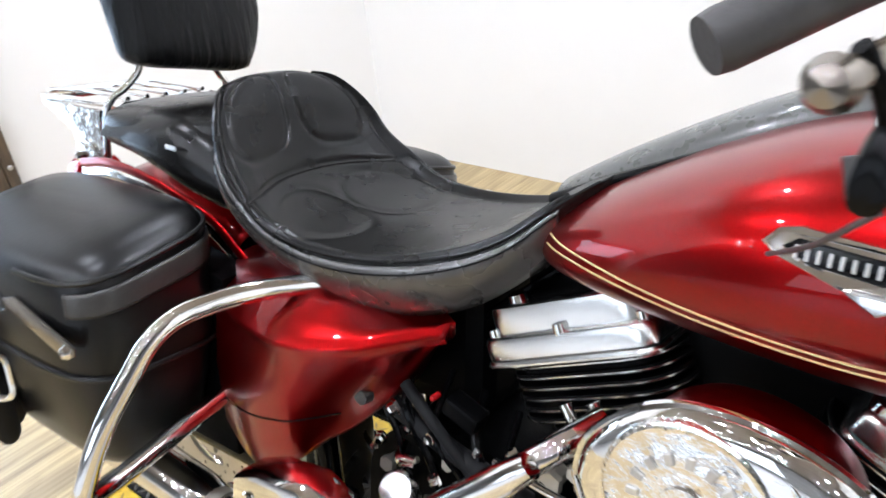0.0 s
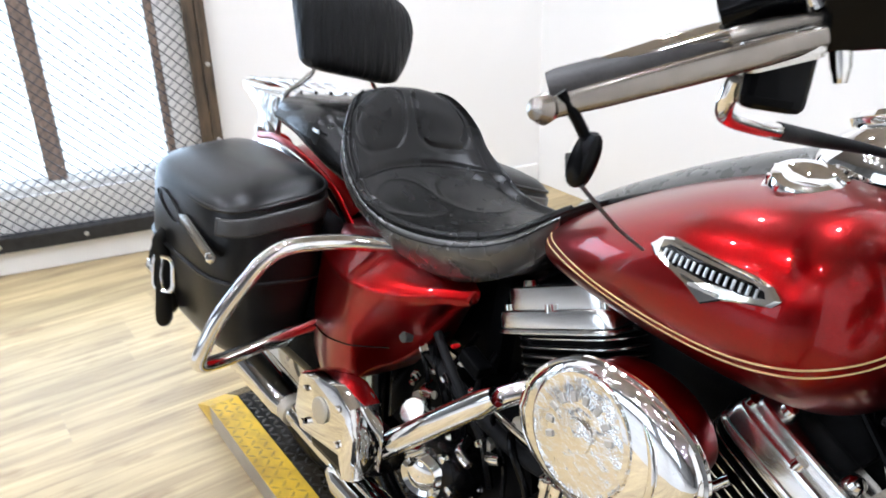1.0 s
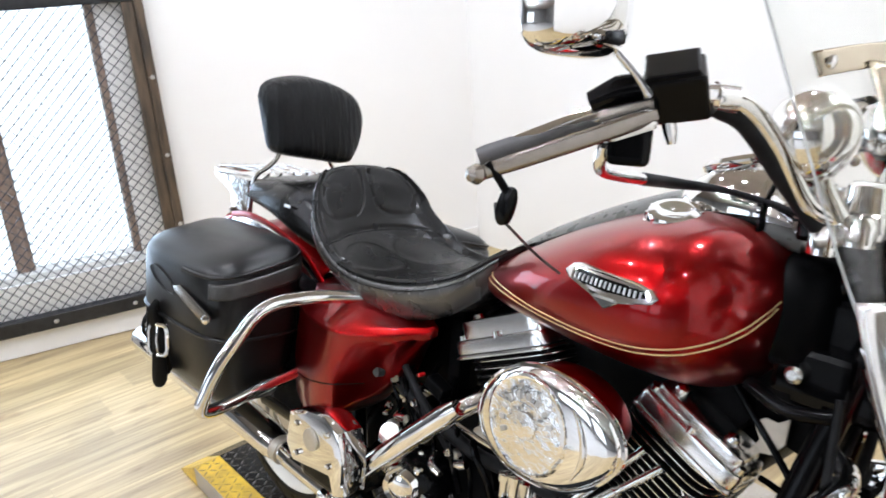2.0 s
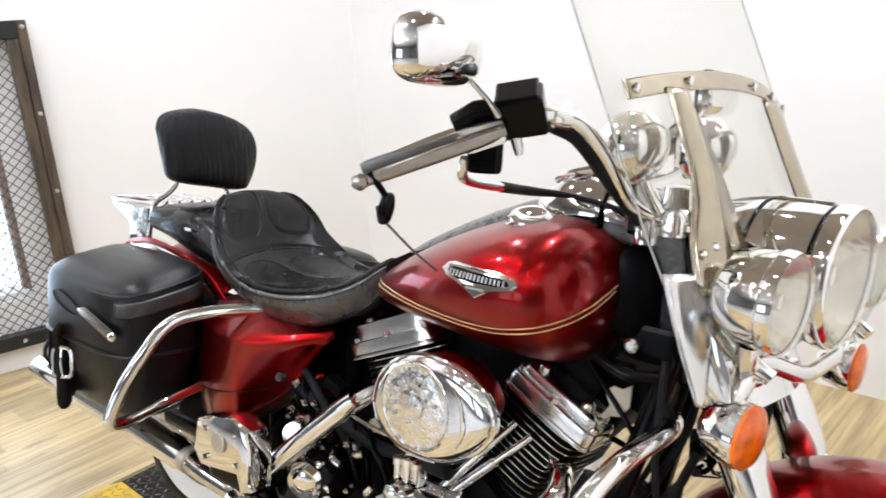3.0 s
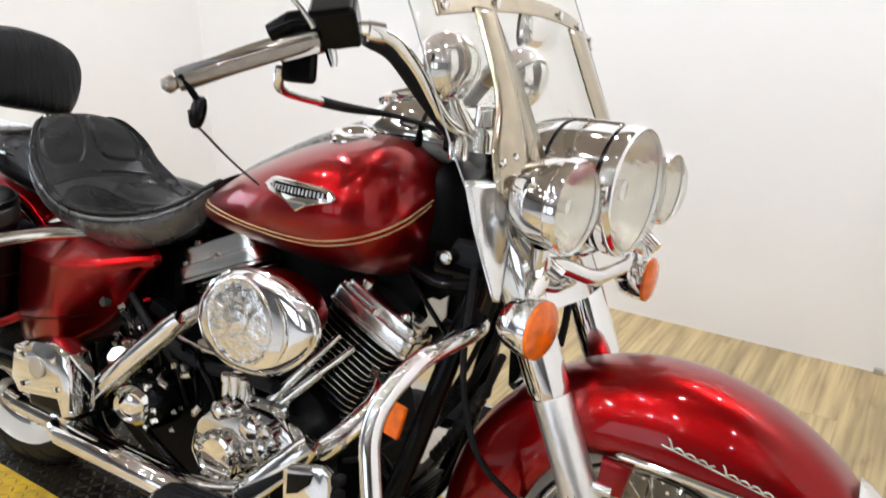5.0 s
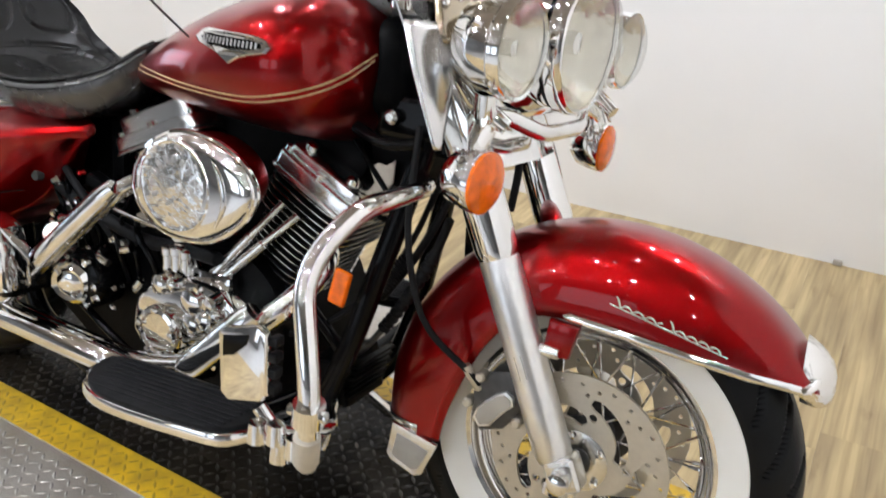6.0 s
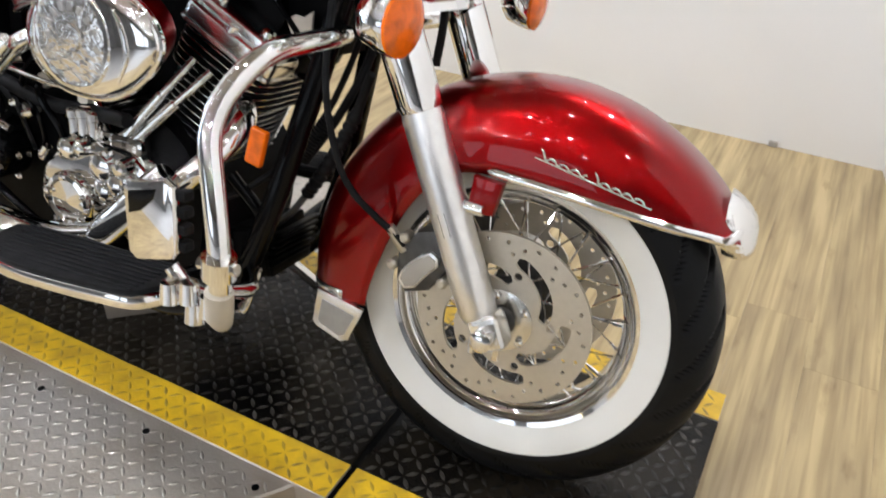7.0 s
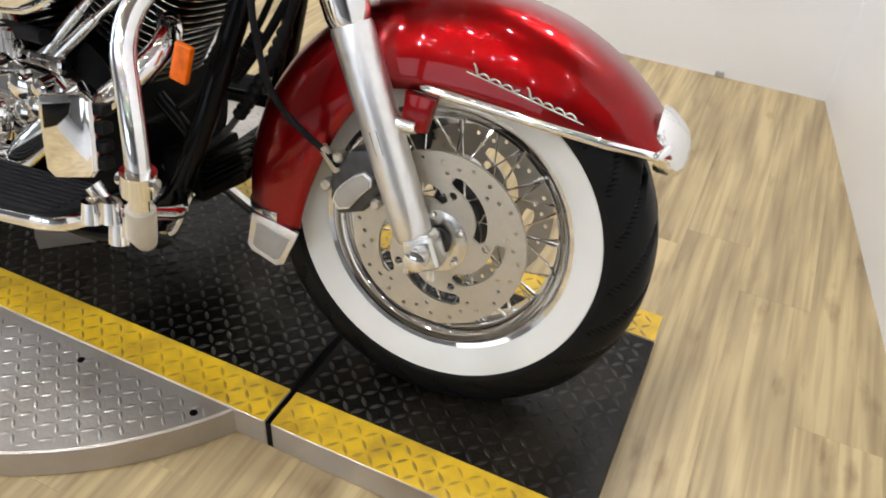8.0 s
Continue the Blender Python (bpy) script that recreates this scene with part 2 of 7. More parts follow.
def fillet(pts, r, k=6):
    """A polyline whose corners are rounded with about radius r."""
    p = [Vector(q) for q in pts]
    out = [p[0]]
    for a, b, c in zip(p, p[1:], p[2:]):
        d1, d2 = (a - b), (c - b)
        s = min(r, d1.length * 0.48, d2.length * 0.48)
        s1, s2 = b + d1.normalized() * s, b + d2.normalized() * s
        for i in range(k + 1):
            t = i / k
            out.append((1 - t) ** 2 * s1 + 2 * t * (1 - t) * b + t * t * s2)
    out.append(p[-1])
    return out


def tube_mesh(pts, r, seg=12, name="tube", flat=1.0, closed=False, caps=True):
    p = [Vector(q) for q in pts]
    n = len(p)
    rad = list(r) if hasattr(r, "__len__") else [r] * n
    if len(rad) != n:
        rad = list(np.interp(np.linspace(0, 1, n), np.linspace(0, 1, len(rad)), rad))
    tang = []
    for i in range(n):
        a = p[(i - 1) % n] if closed else p[max(i - 1, 0)]
        b = p[(i + 1) % n] if closed else p[min(i + 1, n - 1)]
        tang.append((b - a).normalized())
    up = Vector((0, 0, 1)) if abs(tang[0].z) < 0.9 else Vector((0, 1, 0))
    nrm = (up - tang[0] * up.dot(tang[0])).normalized()
    verts, faces = [], []
    for i in range(n):
        nrm = (nrm - tang[i] * nrm.dot(tang[i])).normalized()
        bi = tang[i].cross(nrm)
        for k in range(seg):
            a = TAU * k / seg
            verts.append(p[i] + nrm * (math.cos(a) * rad[i]) + bi * (math.sin(a) * rad[i] * flat))
    for i in range(n if closed else n - 1):
        j = (i + 1) % n
        for k in range(seg):
            l = (k + 1) % seg
            faces.append((i * seg + k, i * seg + l, j * seg + l, j * seg + k))
    if not closed and caps:
        faces.append(tuple(range(seg)))
        faces.append(tuple(range((n - 1) * seg, n * seg)))
    return mesh_of(name, verts, faces)


def lathe_mesh(profile, seg=48, axis="y", center=(0, 0, 0), name="lathe", closed=False, direction=None, angle=35, caps=False):
    """profile: (radius, along) turned about the axis through center."""
    c = Vector(center)
    if direction is not None:
        w = Vector(direction).normalized()
    else:
        w = {"x": Vector((1, 0, 0)), "y": Vector((0, 1, 0)), "z": Vector((0, 0, 1))}[axis]
    h = Vector((0, 0, 1)) if abs(w.z) < 0.9 else Vector((1, 0, 0))
    u = (h - w * h.dot(w)).normalized()
    v = w.cross(u)
    verts, faces, n = [], [], len(profile)
    for r, a in profile:
        for k in range(seg):
            t = TAU * k / seg
            verts.append(c + w * a + u * (r * math.cos(t)) + v * (r * math.sin(t)))
    for i in range(n if closed else n - 1):
        j = (i + 1) % n
        for k in range(seg):
            l = (k + 1) % seg
            faces.append((i * seg + k, i * seg + l, j * seg + l, j * seg + k))
    if caps and not closed:
        if profile[0][0] > 1e-5:
            faces.append(tuple(range(seg)))
        if profile[-1][0] > 1e-5:
            faces.append(tuple(range((n - 1) * seg, n * seg)))
    me = mesh_of(name, verts, faces, angle=angle)
    return me


def loft_mesh(rings, name="loft", caps=True, closed=True, angle=45):
    verts = [v for r in rings for v in r]
    m = len(rings[0])
    faces = []
    for i in range(len(rings) - 1):
        for k in range(m if closed else m - 1):
            l = (k + 1) % m
            faces.append((i * m + k, i * m + l, (i + 1) * m + l, (i + 1) * m + k))
    if caps:
        faces.append(tuple(range(m)))
        faces.append(tuple(range((len(rings) - 1) * m, len(rings) * m)))
    return mesh_of(name, verts, faces, angle=angle)


def box_mesh(sx, sy, sz, bevel=0.004, center=(0, 0, 0), seg=2, name="box", rot=None):
    bm = bmesh.new()
    bmesh.ops.create_cube(bm, size=1)
    for v in bm.verts:
        v.co = Vector((v.co.x * sx, v.co.y * sy, v.co.z * sz))
    if bevel:
        bmesh.ops.bevel(bm, geom=bm.edges[:], offset=min(bevel, 0.45 * min(sx, sy, sz)), segments=seg, affect="EDGES", profile=0.6)
    for f in bm.faces:
        f.smooth = False
    mt = Matrix.Translation(center)
    if rot:
        mt = mt @ Euler([radians(a) for a in rot]).to_matrix().to_4x4()
    bm.transform(mt)
    me = bpy.data.meshes.new(name)
    bm.to_mesh(me)
    bm.free()
    return me


def prism_mesh(outline, y0, y1, bevel=0.006, name="prism", seg=2):
    """An outline in x, z pushed from y0 to y1 with rounded rims."""
    bm = bmesh.new()
    a = [bm.verts.new((x, y0, z)) for x, z in outline]
    b = [bm.verts.new((x, y1, z)) for x, z in outline]
    n = len(a)
    bm.faces.new(a)
    bm.faces.new(b[::-1])
    for i in range(n):
        bm.faces.new((a[i], b[i], b[(i + 1) % n], a[(i + 1) % n]))
    bmesh.ops.recalc_face_normals(bm, faces=bm.faces)
    rim = [e for e in bm.edges if (e.verts[0].co.y - e.verts[1].co.y) == 0]
    if bevel:
        bmesh.ops.bevel(bm, geom=rim, offset=bevel, segments=seg, affect="EDGES", profile=0.55)
    me = bpy.data.meshes.new(name)
    bm.to_mesh(me)
    bm.free()
    bm = bmesh.new()
    bm.from_mesh(me)
    for f in bm.faces:
        f.smooth = True
    for e in bm.edges:
        if len(e.link_faces) == 2 and e.calc_face_angle(0) > radians(32):
            e.smooth = False
    bm.to_mesh(me)
    bm.free()
    return me


def joined(meshes, name="joined"):
    bm = bmesh.new()
    for me in meshes:
        bm.from_mesh(me)
    out = bpy.data.meshes.new(name)
    bm.to_mesh(out)
    bm.free()
    return out


def cut(me, cutter, name="cut"):
    """me less cutter, as a plain mesh."""
    a, b = new("tmp_a", me), new("tmp_b", cutter)
    md = a.modifiers.new("b", "BOOLEAN")
    md.operation, md.object, md.solver, md.use_self = "DIFFERENCE", b, "EXACT", True
    dg = bpy.context.evaluated_depsgraph_get()
    out = bpy.data.meshes.new_from_object(a.evaluated_get(dg))
    out.name = name
    for o in (a, b):
        bpy.data.objects.remove(o)
    for f in out.polygons:
        f.use_smooth = False
    return out


def oval(cx, cz, rx, rz, n=32, turn=0.0, power=2.0):
    out, c, s = [], math.cos(radians(turn)), math.sin(radians(turn))
    for k in range(n):
        t = TAU * k / n
        x = rx * math.copysign(abs(math.cos(t)) ** (2 / power), math.cos(t))
        z = rz * math.copysign(abs(math.sin(t)) ** (2 / power), math.sin(t))
        out.append((cx + x * c - z * s, cz + x * s + z * c))
    return out


# ---- the place ----
BACK_L, BACK_R = Vector((-2.93, 1.665, 0)), Vector((0.595, 1.665, 0))
REAR_D = Vector((-0.209, -0.978, 0)).normalized()
REAR_E = BACK_L + REAR_D * 3.4
FRONT_D = Vector((0.165, -0.986, 0)).normalized()
FRONT_E = BACK_R + FRONT_D * 3.2


def wall(name, a, b, z0, z1, out, material=WALLW, t=0.12):
    """A wall from a to b with its thickness towards out."""
    a, b = Vector(a), Vector(b)
    d = (b - a).normalized()
    nrm = Vector((-d.y, d.x, 0))
    if nrm.dot(Vector(out)) < 0:
        nrm = -nrm
    vs = [a, b, b + nrm * t, a + nrm * t]
    verts = [(v.x, v.y, z) for z in (z0, z1) for v in vs]
    faces = [(0, 1, 2, 3), (4, 5, 6, 7), (0, 1, 5, 4), (1, 2, 6, 5), (2, 3, 7, 6), (3, 0, 4, 7)]
    ob = part(name, mesh_of(name, verts, faces, False), material)
    return ob


def rear(s, z, off=0.0):
    """A point of the rear wall: s metres along from the corner, off metres proud of it."""
    p = BACK_L + REAR_D * s
    n = Vector((-REAR_D.y, REAR_D.x, 0))
    if n.x < 0:
        n = -n
    p = p + n * off
    return Vector((p.x, p.y, z))


def rear_box(s0, s1, z0, z1, o0, o1, bevel=0.003):
    a = [rear(s, z, o) for o in (o0, o1) for s, z in ((s0, z0), (s1, z0), (s1, z1), (s0, z1))]
    faces = [(0, 1, 2, 3), (4, 5, 6, 7), (0, 1, 5, 4), (1, 2, 6, 5), (2, 3, 7, 6), (3, 0, 4, 7)]
    me = mesh_of("board", a, faces, False)
    if bevel:
        bm = bmesh.new()
        bm.from_mesh(me)
        bmesh.ops.bevel(bm, geom=bm.edges[:], offset=bevel, segments=1, affect="EDGES")
        bm.to_mesh(me)
        bm.free()
    return me


tagged(wall("wall_back", BACK_L + Vector((-0.12, 0, 0)), BACK_R + Vector((0.12, 0, 0)), 0, CEIL, (0, 1, 0)), "smooth white painted wall behind the motorcycle", "wall", kind="structure")
tagged(wall("wall_front", BACK_R, FRONT_E, 0, CEIL, (1, 0, 0)), "smooth white painted wall ahead of the motorcycle", "wall", kind="structure")
# rear wall round its window opening
WS0, WS1, WZ0, WZ1 = 1.66, 3.0, 0.30, 1.36
for i, (s0, s1, z0, z1) in enumerate(((0, WS0, 0, CEIL), (WS1, 3.4, 0, CEIL), (WS0, WS1, 0, WZ0), (WS0, WS1, WZ1, CEIL))):
    ob = part("wall_rear", rear_box(s0, s1, z0, z1, -0.14, 0, 0), WALLW)
    tagged(ob, "smooth white painted wall round the window", "wall", kind="structure")
ob = part("baseboard", rear_box(0.01, 3.4, 0, 0.10, 0.001, 0.014), SKIRT)
tagged(ob, "white painted baseboard under the window", "baseboard", kind="structure")

FLOOR_BASE = part("floor", box_mesh(14, 12, 0.1, 0, (-1, -3.6, -0.0545)), TILES)
tagged(FLOOR_BASE, "light oak plank floor with grey grain", "floor", kind="structure")
CE = part("ceiling", box_mesh(14, 12, 0.1, 0, (-1, -3.6, CEIL + 0.051)), CEILM)
tagged(CE, "plain tan showroom ceiling", "ceiling", kind="structure")
for nm, a, b, o in (("wall_showroom_west", (REAR_E.x, REAR_E.y, 0), (-7.5, REAR_E.y, 0), (0, 1, 0)), ("wall_showroom_east", (FRONT_E.x, FRONT_E.y, 0), (5.5, FRONT_E.y, 0), (0, 1, 0)),
                    ("wall_far_west", (-7.5, REAR_E.y, 0), (-7.5, -8.5, 0), (-1, 0, 0)), ("wall_far_east", (5.5, FRONT_E.y, 0), (5.5, -8.5, 0), (1, 0, 0))):
    tagged(wall(nm, a, b, 0, CEIL, o, SHOPW), "plain showroom wall", "wall", kind="structure")
for a, b, z0, z1 in ((-7.5, 5.5, 0, 0.5), (-7.5, 5.5, 2.5, CEIL), (-7.5, -5.2, 0.5, 2.5), (-0.6, 5.5, 0.5, 2.5), (-3.1, -2.6, 0.5, 2.5)):
    tagged(wall("wall_storefront", (a, -8.5, 0), (b, -8.5, 0), z0, z1, (0, -1, 0), SHOPW), "plain showroom wall round the shop window", "wall", kind="structure")
for a, b in ((-5.2, -3.1), (-2.6, -0.6)):
    ob = part("backdrop", box_mesh(b - a + 0.6, 0.02, 2.6, 0, ((a + b) / 2, -9.3, 1.5)), OUTM)
    tagged(ob, "bright daylight outside the shop window", "backdrop", kind="structure")

ob = part("cable_clip", box_mesh(0.03, 0.014, 0.02, 0.004, (0.25, 1.657, 0.011), 2), TILES)
tagged(ob, "small grey cable clip at the foot of the white wall", "cable clip")

# window with its security screen
win = part("window_1", rear_box(WS0 + 0.02, WS1 - 0.02, WZ0, WZ0 + 0.03, -0.13, -0.02), SKIRT)
tagged(win, "bright window behind an expanded metal security screen", "window", kind="structure")
part("mullion", rear_box(2.08, 2.15, WZ0 + 0.03, WZ1, -0.12, -0.06), WOODO, win, "brown wooden mullion")
part("window_frame", rear_box(WS0, WS0 + 0.03, WZ0 + 0.03, WZ1, -0.13, -0.03), WOODO, win, "brown frame edge")
part("pane", rear_box(WS0 + 0.03, 2.08, WZ0 + 0.03, WZ1, -0.106, -0.10, 0), GLASS, win).visible_shadow = False
part("pane", rear_box(2.15, WS1, WZ0 + 0.03, WZ1, -0.106, -0.10, 0), GLASS, win).visible_shadow = False
ob = part("backdrop", rear_box(0.9, 4.0, -0.2, 2.2, -0.75, -0.70, 0), OUTM)
tagged(ob, "bright daylight outside the window", "backdrop", kind="structure")

SF0, SF1, SZ0, SZ1 = 1.48, 3.1, 0.105, 1.425
screen = empty("security_screen", Matrix.Identity(4), "black steel and wood frame with expanded metal mesh on the wall", "window screen")
part("side_rail", rear_box(SF0, SF0 + 0.035, SZ0, SZ1, 0.002, 0.055), WOODT, screen, "brown stained outer board")
part("side_board", rear_box(SF0 + 0.037, SF0 + 0.082, SZ0 + 0.06, SZ1 - 0.07, 0.012, 0.050), WOODT, screen, "brown stained wooden board")
part("side_rail", rear_box(SF1 - 0.035, SF1, SZ0, SZ1, 0.002, 0.055), FRAMEB, screen)
part("top_rail", rear_box(SF0 + 0.037, SF1 - 0.037, SZ1 - 0.07, SZ1, 0.002, 0.055), FRAMEB, screen, "black steel rail")
part("bottom_rail", rear_box(SF0 + 0.037, SF1 - 0.037, SZ0, SZ0 + 0.06, 0.002, 0.055), FRAMEB, screen, "black steel rail")
bolt_me = lathe_mesh([(0.009, 0), (0.009, 0.003), (0.006, 0.006), (0.0, 0.007)], 10, direction=(0.978, -0.209, 0), name="bolt")
for s, z in [(SF0 + 0.017, z) for z in (0.14, 0.44, 0.74, 1.06, 1.40)] + [(s, SZ0 + 0.03) for s in (1.74, 2.05, 2.36, 2.7)]:
    part("bolt", bolt_me, SILVER, screen, m=Matrix.Translation(rear(s, z, 0.056)))


def screen_mesh():
    verts, faces = [], []
    s0, s1, z0, z1 = SF0 + 0.083, SF1 - 0.036, SZ0 + 0.055, SZ1 - 0.066
    ps, pz, w = 0.044, 0.0215, 0.0023
    nz = int((z1 - z0) / pz)
    nsn = int((s1 - s0) / (ps / 2))
    for j in range(nz + 1):
        base = len(verts)
        for i in range(nsn + 1):
            s = s0 + i * ps / 2
            up = (i + j) % 2
            z = z0 + j * pz + (pz * 0.5 if up else -pz * 0.5)
            z = min(max(z, z0), z1)
            for dz, do in ((-w, 0.0), (w, 0.0), (w, 0.003), (-w, 0.003)):
                verts.append(rear(s, z + dz, 0.030 + do))
        for i in range(nsn):
            a, b = base + i * 4, base + i * 4 + 4
            for k in range(4):
                l = (k + 1) % 4
                faces.append((a + k, a + l, b + l, b + k))
    return mesh_of("mesh", verts, faces, False)


tagged(part("mesh", screen_mesh(), MESHM, screen, "expanded dark steel diamond mesh"), kind="stuff")

# platform: long strip with ramps, on a turntable disc
PY0, PY1, PX0, PX1, JX = -0.338, 0.262, -1.99, 0.352, -0.196
YB = 0.082


def slab(name, x0, x1, y0, y1, z0, z1, material, parent, label="", bevel=0.002):
    return part(name, box_mesh(x1 - x0, y1 - y0, z1 - z0, bevel, ((x0 + x1) / 2, (y0 + y1) / 2, (z0 + z1) / 2), 1), material, parent, label)


platform = empty("display_platform", Matrix.Identity(4), "black diamond plate platform with yellow painted edges", "platform")
for x0, x1 in ((PX0, JX - 0.006), (JX + 0.006, PX1)):
    slab("deck", x0, x1, PY0 + YB, PY1 - YB, 0.001, PLAT, PLATEB, platform, "black painted tread plate")
    for y0, y1 in ((PY0, PY0 + YB - 0.0005), (PY1 - YB + 0.0005, PY1)):
        slab("edge_band", x0, x1, y0, y1, 0.001, PLAT, PLATEA, platform, "bare metal edge")
        slab("edge_stripe", x0 + 0.001, x1 - 0.001, y0 + 0.001, y1 - 0.001, PLAT, PLAT + 0.0015, PLATEY, platform, "yellow painted edge stripe", 0)
ramp_v = [(PX0 - 0.12, 0.004), (PX0 - 0.12, 0.001), (PX0 - 0.0005, 0.001), (PX0 - 0.0005, PLAT)]
for y0, y1, mm in ((PY0, PY0 + YB, PLATEY), (PY0 + YB + 0.0005, PY1 - YB - 0.0005, PLATEB), (PY1 - YB, PY1, PLATEY)):
    part("ramp", prism_mesh(ramp_v, y0, y1, 0), mm, platform, "sloping ramp end of the platform")
slab("joint", JX - 0.006, JX + 0.006, PY0 + 0.002, PY1 - 0.002, 0.001, PLAT - 0.0035, DARK, platform, "black gap", 0)

DISC_C, DISC_R = Vector((-0.85, 0.03)), 0.69


def lug_mesh(points, length, width, height):
    """Raised lozenges, each at (x, y, angle, z)."""
    verts, faces = [], []
    for x, y, a, z in points:
        c, s = math.cos(a), math.sin(a)
        b = len(verts)
        for u, v, w in ((-length, 0, 0), (-length * 0.3, -width, 0), (length * 0.3, -width, 0), (length, 0, 0), (length * 0.3, width, 0), (-length * 0.3, width, 0), (-length * 0.5, 0, height), (length * 0.5, 0, height)):
            verts.append((x + u * c - v * s, y + u * s + v * c, z + w))
        for f in ((0, 1, 6), (1, 2, 7, 6), (2, 3, 7), (3, 4, 7), (4, 5, 6, 7), (5, 0, 6)):
            faces.append(tuple(b + k for k in f))
    me = bpy.data.meshes.new("lugs")
    me.from_pydata(verts, [], faces)
    for f in me.polygons:
        f.use_smooth = True
    return me


def lugs_in(x0, x1, y0, y1, z, inside=None, pitch=0.0235):
    pts, i = [], 0
    nx, ny = int((x1 - x0) / pitch), int((y1 - y0) / pitch)
    for i in range(nx + 1):
        for j in range(ny + 1):
            x, y = x0 + pitch * (i + 0.5), y0 + pitch * (j + 0.5)
            if x > x1 - 0.008 or y > y1 - 0.008 or (inside and not inside(x, y)):
                continue
            pts.append((x, y, radians(45 if (i + j) % 2 else -45), z))
    return pts


deck_pts = lugs_in(PX0, PX1, PY0 + YB, PY1 - YB, PLAT, lambda x, y: abs(x - JX) > 0.016)
tagged(part("tread_lug", lug_mesh(deck_pts, 0.0132, 0.0038, 0.0024), DECKLUG, platform), kind="stuff")
y_pts = lugs_in(PX0, PX1, PY0, PY0 + YB, PLAT + 0.0015, lambda x, y: abs(x - JX) > 0.016) + lugs_in(PX0, PX1, PY1 - YB, PY1, PLAT + 0.0015)
tagged(part("tread_lug", lug_mesh(y_pts, 0.0128, 0.0029, 0.0014), PLATEYL, platform), kind="stuff")

disc = part("turntable", lathe_mesh([(0.01, 0.002), (DISC_R, 0.002), (DISC_R, PLAT - 0.007), (DISC_R - 0.004, PLAT - 0.004), (0.01, PLAT - 0.004)], 96, "z", (DISC_C.x, DISC_C.y, 0), angle=30), PLATEA)
tagged(disc, "round bare aluminium tread plate turntable under the platform", "turntable")
d_pts = lugs_in(DISC_C.x - DISC_R, DISC_C.x + DISC_R, DISC_C.y - DISC_R, DISC_C.y + DISC_R, PLAT - 0.004,
                lambda x, y: (x - DISC_C.x) ** 2 + (y - DISC_C.y) ** 2 < (DISC_R - 0.015) ** 2 and not (PY0 - 0.01 < y < PY1 + 0.01))
tagged(part("tread_lug", lug_mesh(d_pts, 0.0128, 0.0029, 0.0017), WORNA, disc), kind="stuff")
screw_me = lathe_mesh([(0.007, 0), (0.007, 0.002), (0.0, 0.0025)], 10, "z", name="screw")
for x, y in ((-0.575, -0.372), (-0.32, -0.376), (-0.83, -0.39)):
    part("screw", screw_me, DARK, disc, m=Matrix.Translation((x, y, PLAT - 0.004)))

# floor planks
rng = random.Random(4)
PW = 0.155
planks = {}
for i in range(-25, 14):
    x = 0.02 + i * PW
    y = -3.7 + rng.random() * 1.1
    while y < 1.9:
        L = 1.22
        y0, y1 = y, y + L
        xa, xb = x, x + PW
        y1c = min(y1, 1.75)
        y0c = max(y0, -2.4)
        if y1c - y0c > 0.05:
            me = planks.get(round(y1c - y0c, 3))
            if me is None:
                me = box_mesh(PW - 0.0002, y1c - y0c - 0.0002, 0.004, 0.0003, (0, 0, -0.002), 1, "plank")
                planks[round(y1c - y0c, 3)] = me
            part("plank", me, PLANK, FLOOR_BASE, m=pose(x + PW / 2, (y0c + y1c) / 2, 0.0))
        y += L
# out of view; pale grey chosen so the chrome mirrors less yellow
part("showroom_floor", box_mesh(13.8, 6.2, 0.004, 0, (-1, -5.5, -0.002)), PALEF, FLOOR_BASE, "unseen floor, pale to keep chrome reflections neutral")

# ceiling lamps of the showroom
bulb = lathe_mesh([(0.0, -0.034), (0.018, -0.033), (0.022, -0.026), (0.022, 0.0)], 12, "z", name="bulb")
rng = random.Random(7)
for x, y, w in [(-2.35, 0.95, 0.75), (-1.05, 0.95, 0.75), (-0.05, 1.05, 0.6), (0.40, 0.80, 1.45), (-2.35, -0.5, 0.9), (-1.2, -0.75, 1.0), (-0.1, -0.75, 0.25)] + [(-3.6 + 1.45 * i + 0.5 * (j % 2), -1.9 - 1.3 * j, (1.1, 1.1, 0.95, 0.38, 0.38)[i]) for i in range(5) for j in range(4)]:
    lam = empty("ceiling_lamp", pose(x, y, CEIL - 0.001), "small round white ceiling downlight", "ceiling lamp", "ceiling downlights")
    part("rim", lathe_mesh([(0.05, 0), (0.075, 0), (0.075, -0.012), (0.05, -0.02)], 24, "z", closed=True), SKIRT, lam)
    if y < -1 and x < -0.6:
        for k in range(4):
            a = TAU * (k + rng.random()) / 4
            part("bulb", bulb, LAMPM, lam, m=Matrix.Translation((0.42 * math.cos(a), 0.36 * math.sin(a), 0)))
    li = bpy.data.lights.new("downlight", "AREA")
    li.shape, li.size, li.energy, li.color = "DISK", 0.075, POWER * w, (0.985, 0.985, 1.02)
    lo = new("downlight", li)
    lo.matrix_basis = pose(x, y, CEIL - 0.022)
wl = bpy.data.lights.new("window_daylight", "AREA")
wl.shape, wl.size, wl.size_y, wl.energy, wl.color = "RECTANGLE", 1.2, 1.0, 18, (0.66, 0.82, 1.0)
wo = new("window_daylight", wl)
wo.matrix_basis = look(rear(2.3, 0.85, -0.03), rear(2.3, 0.85, 1.0))

# ---- the motorcycle: x forward from the front axle, y to its left, z up ----
BIKE = empty("motorcycle", pose(0, -0.118, PLAT, -11.1, 0, 2.2), "dark red touring motorcycle with chrome trim leaning on its side stand", "motorcycle")
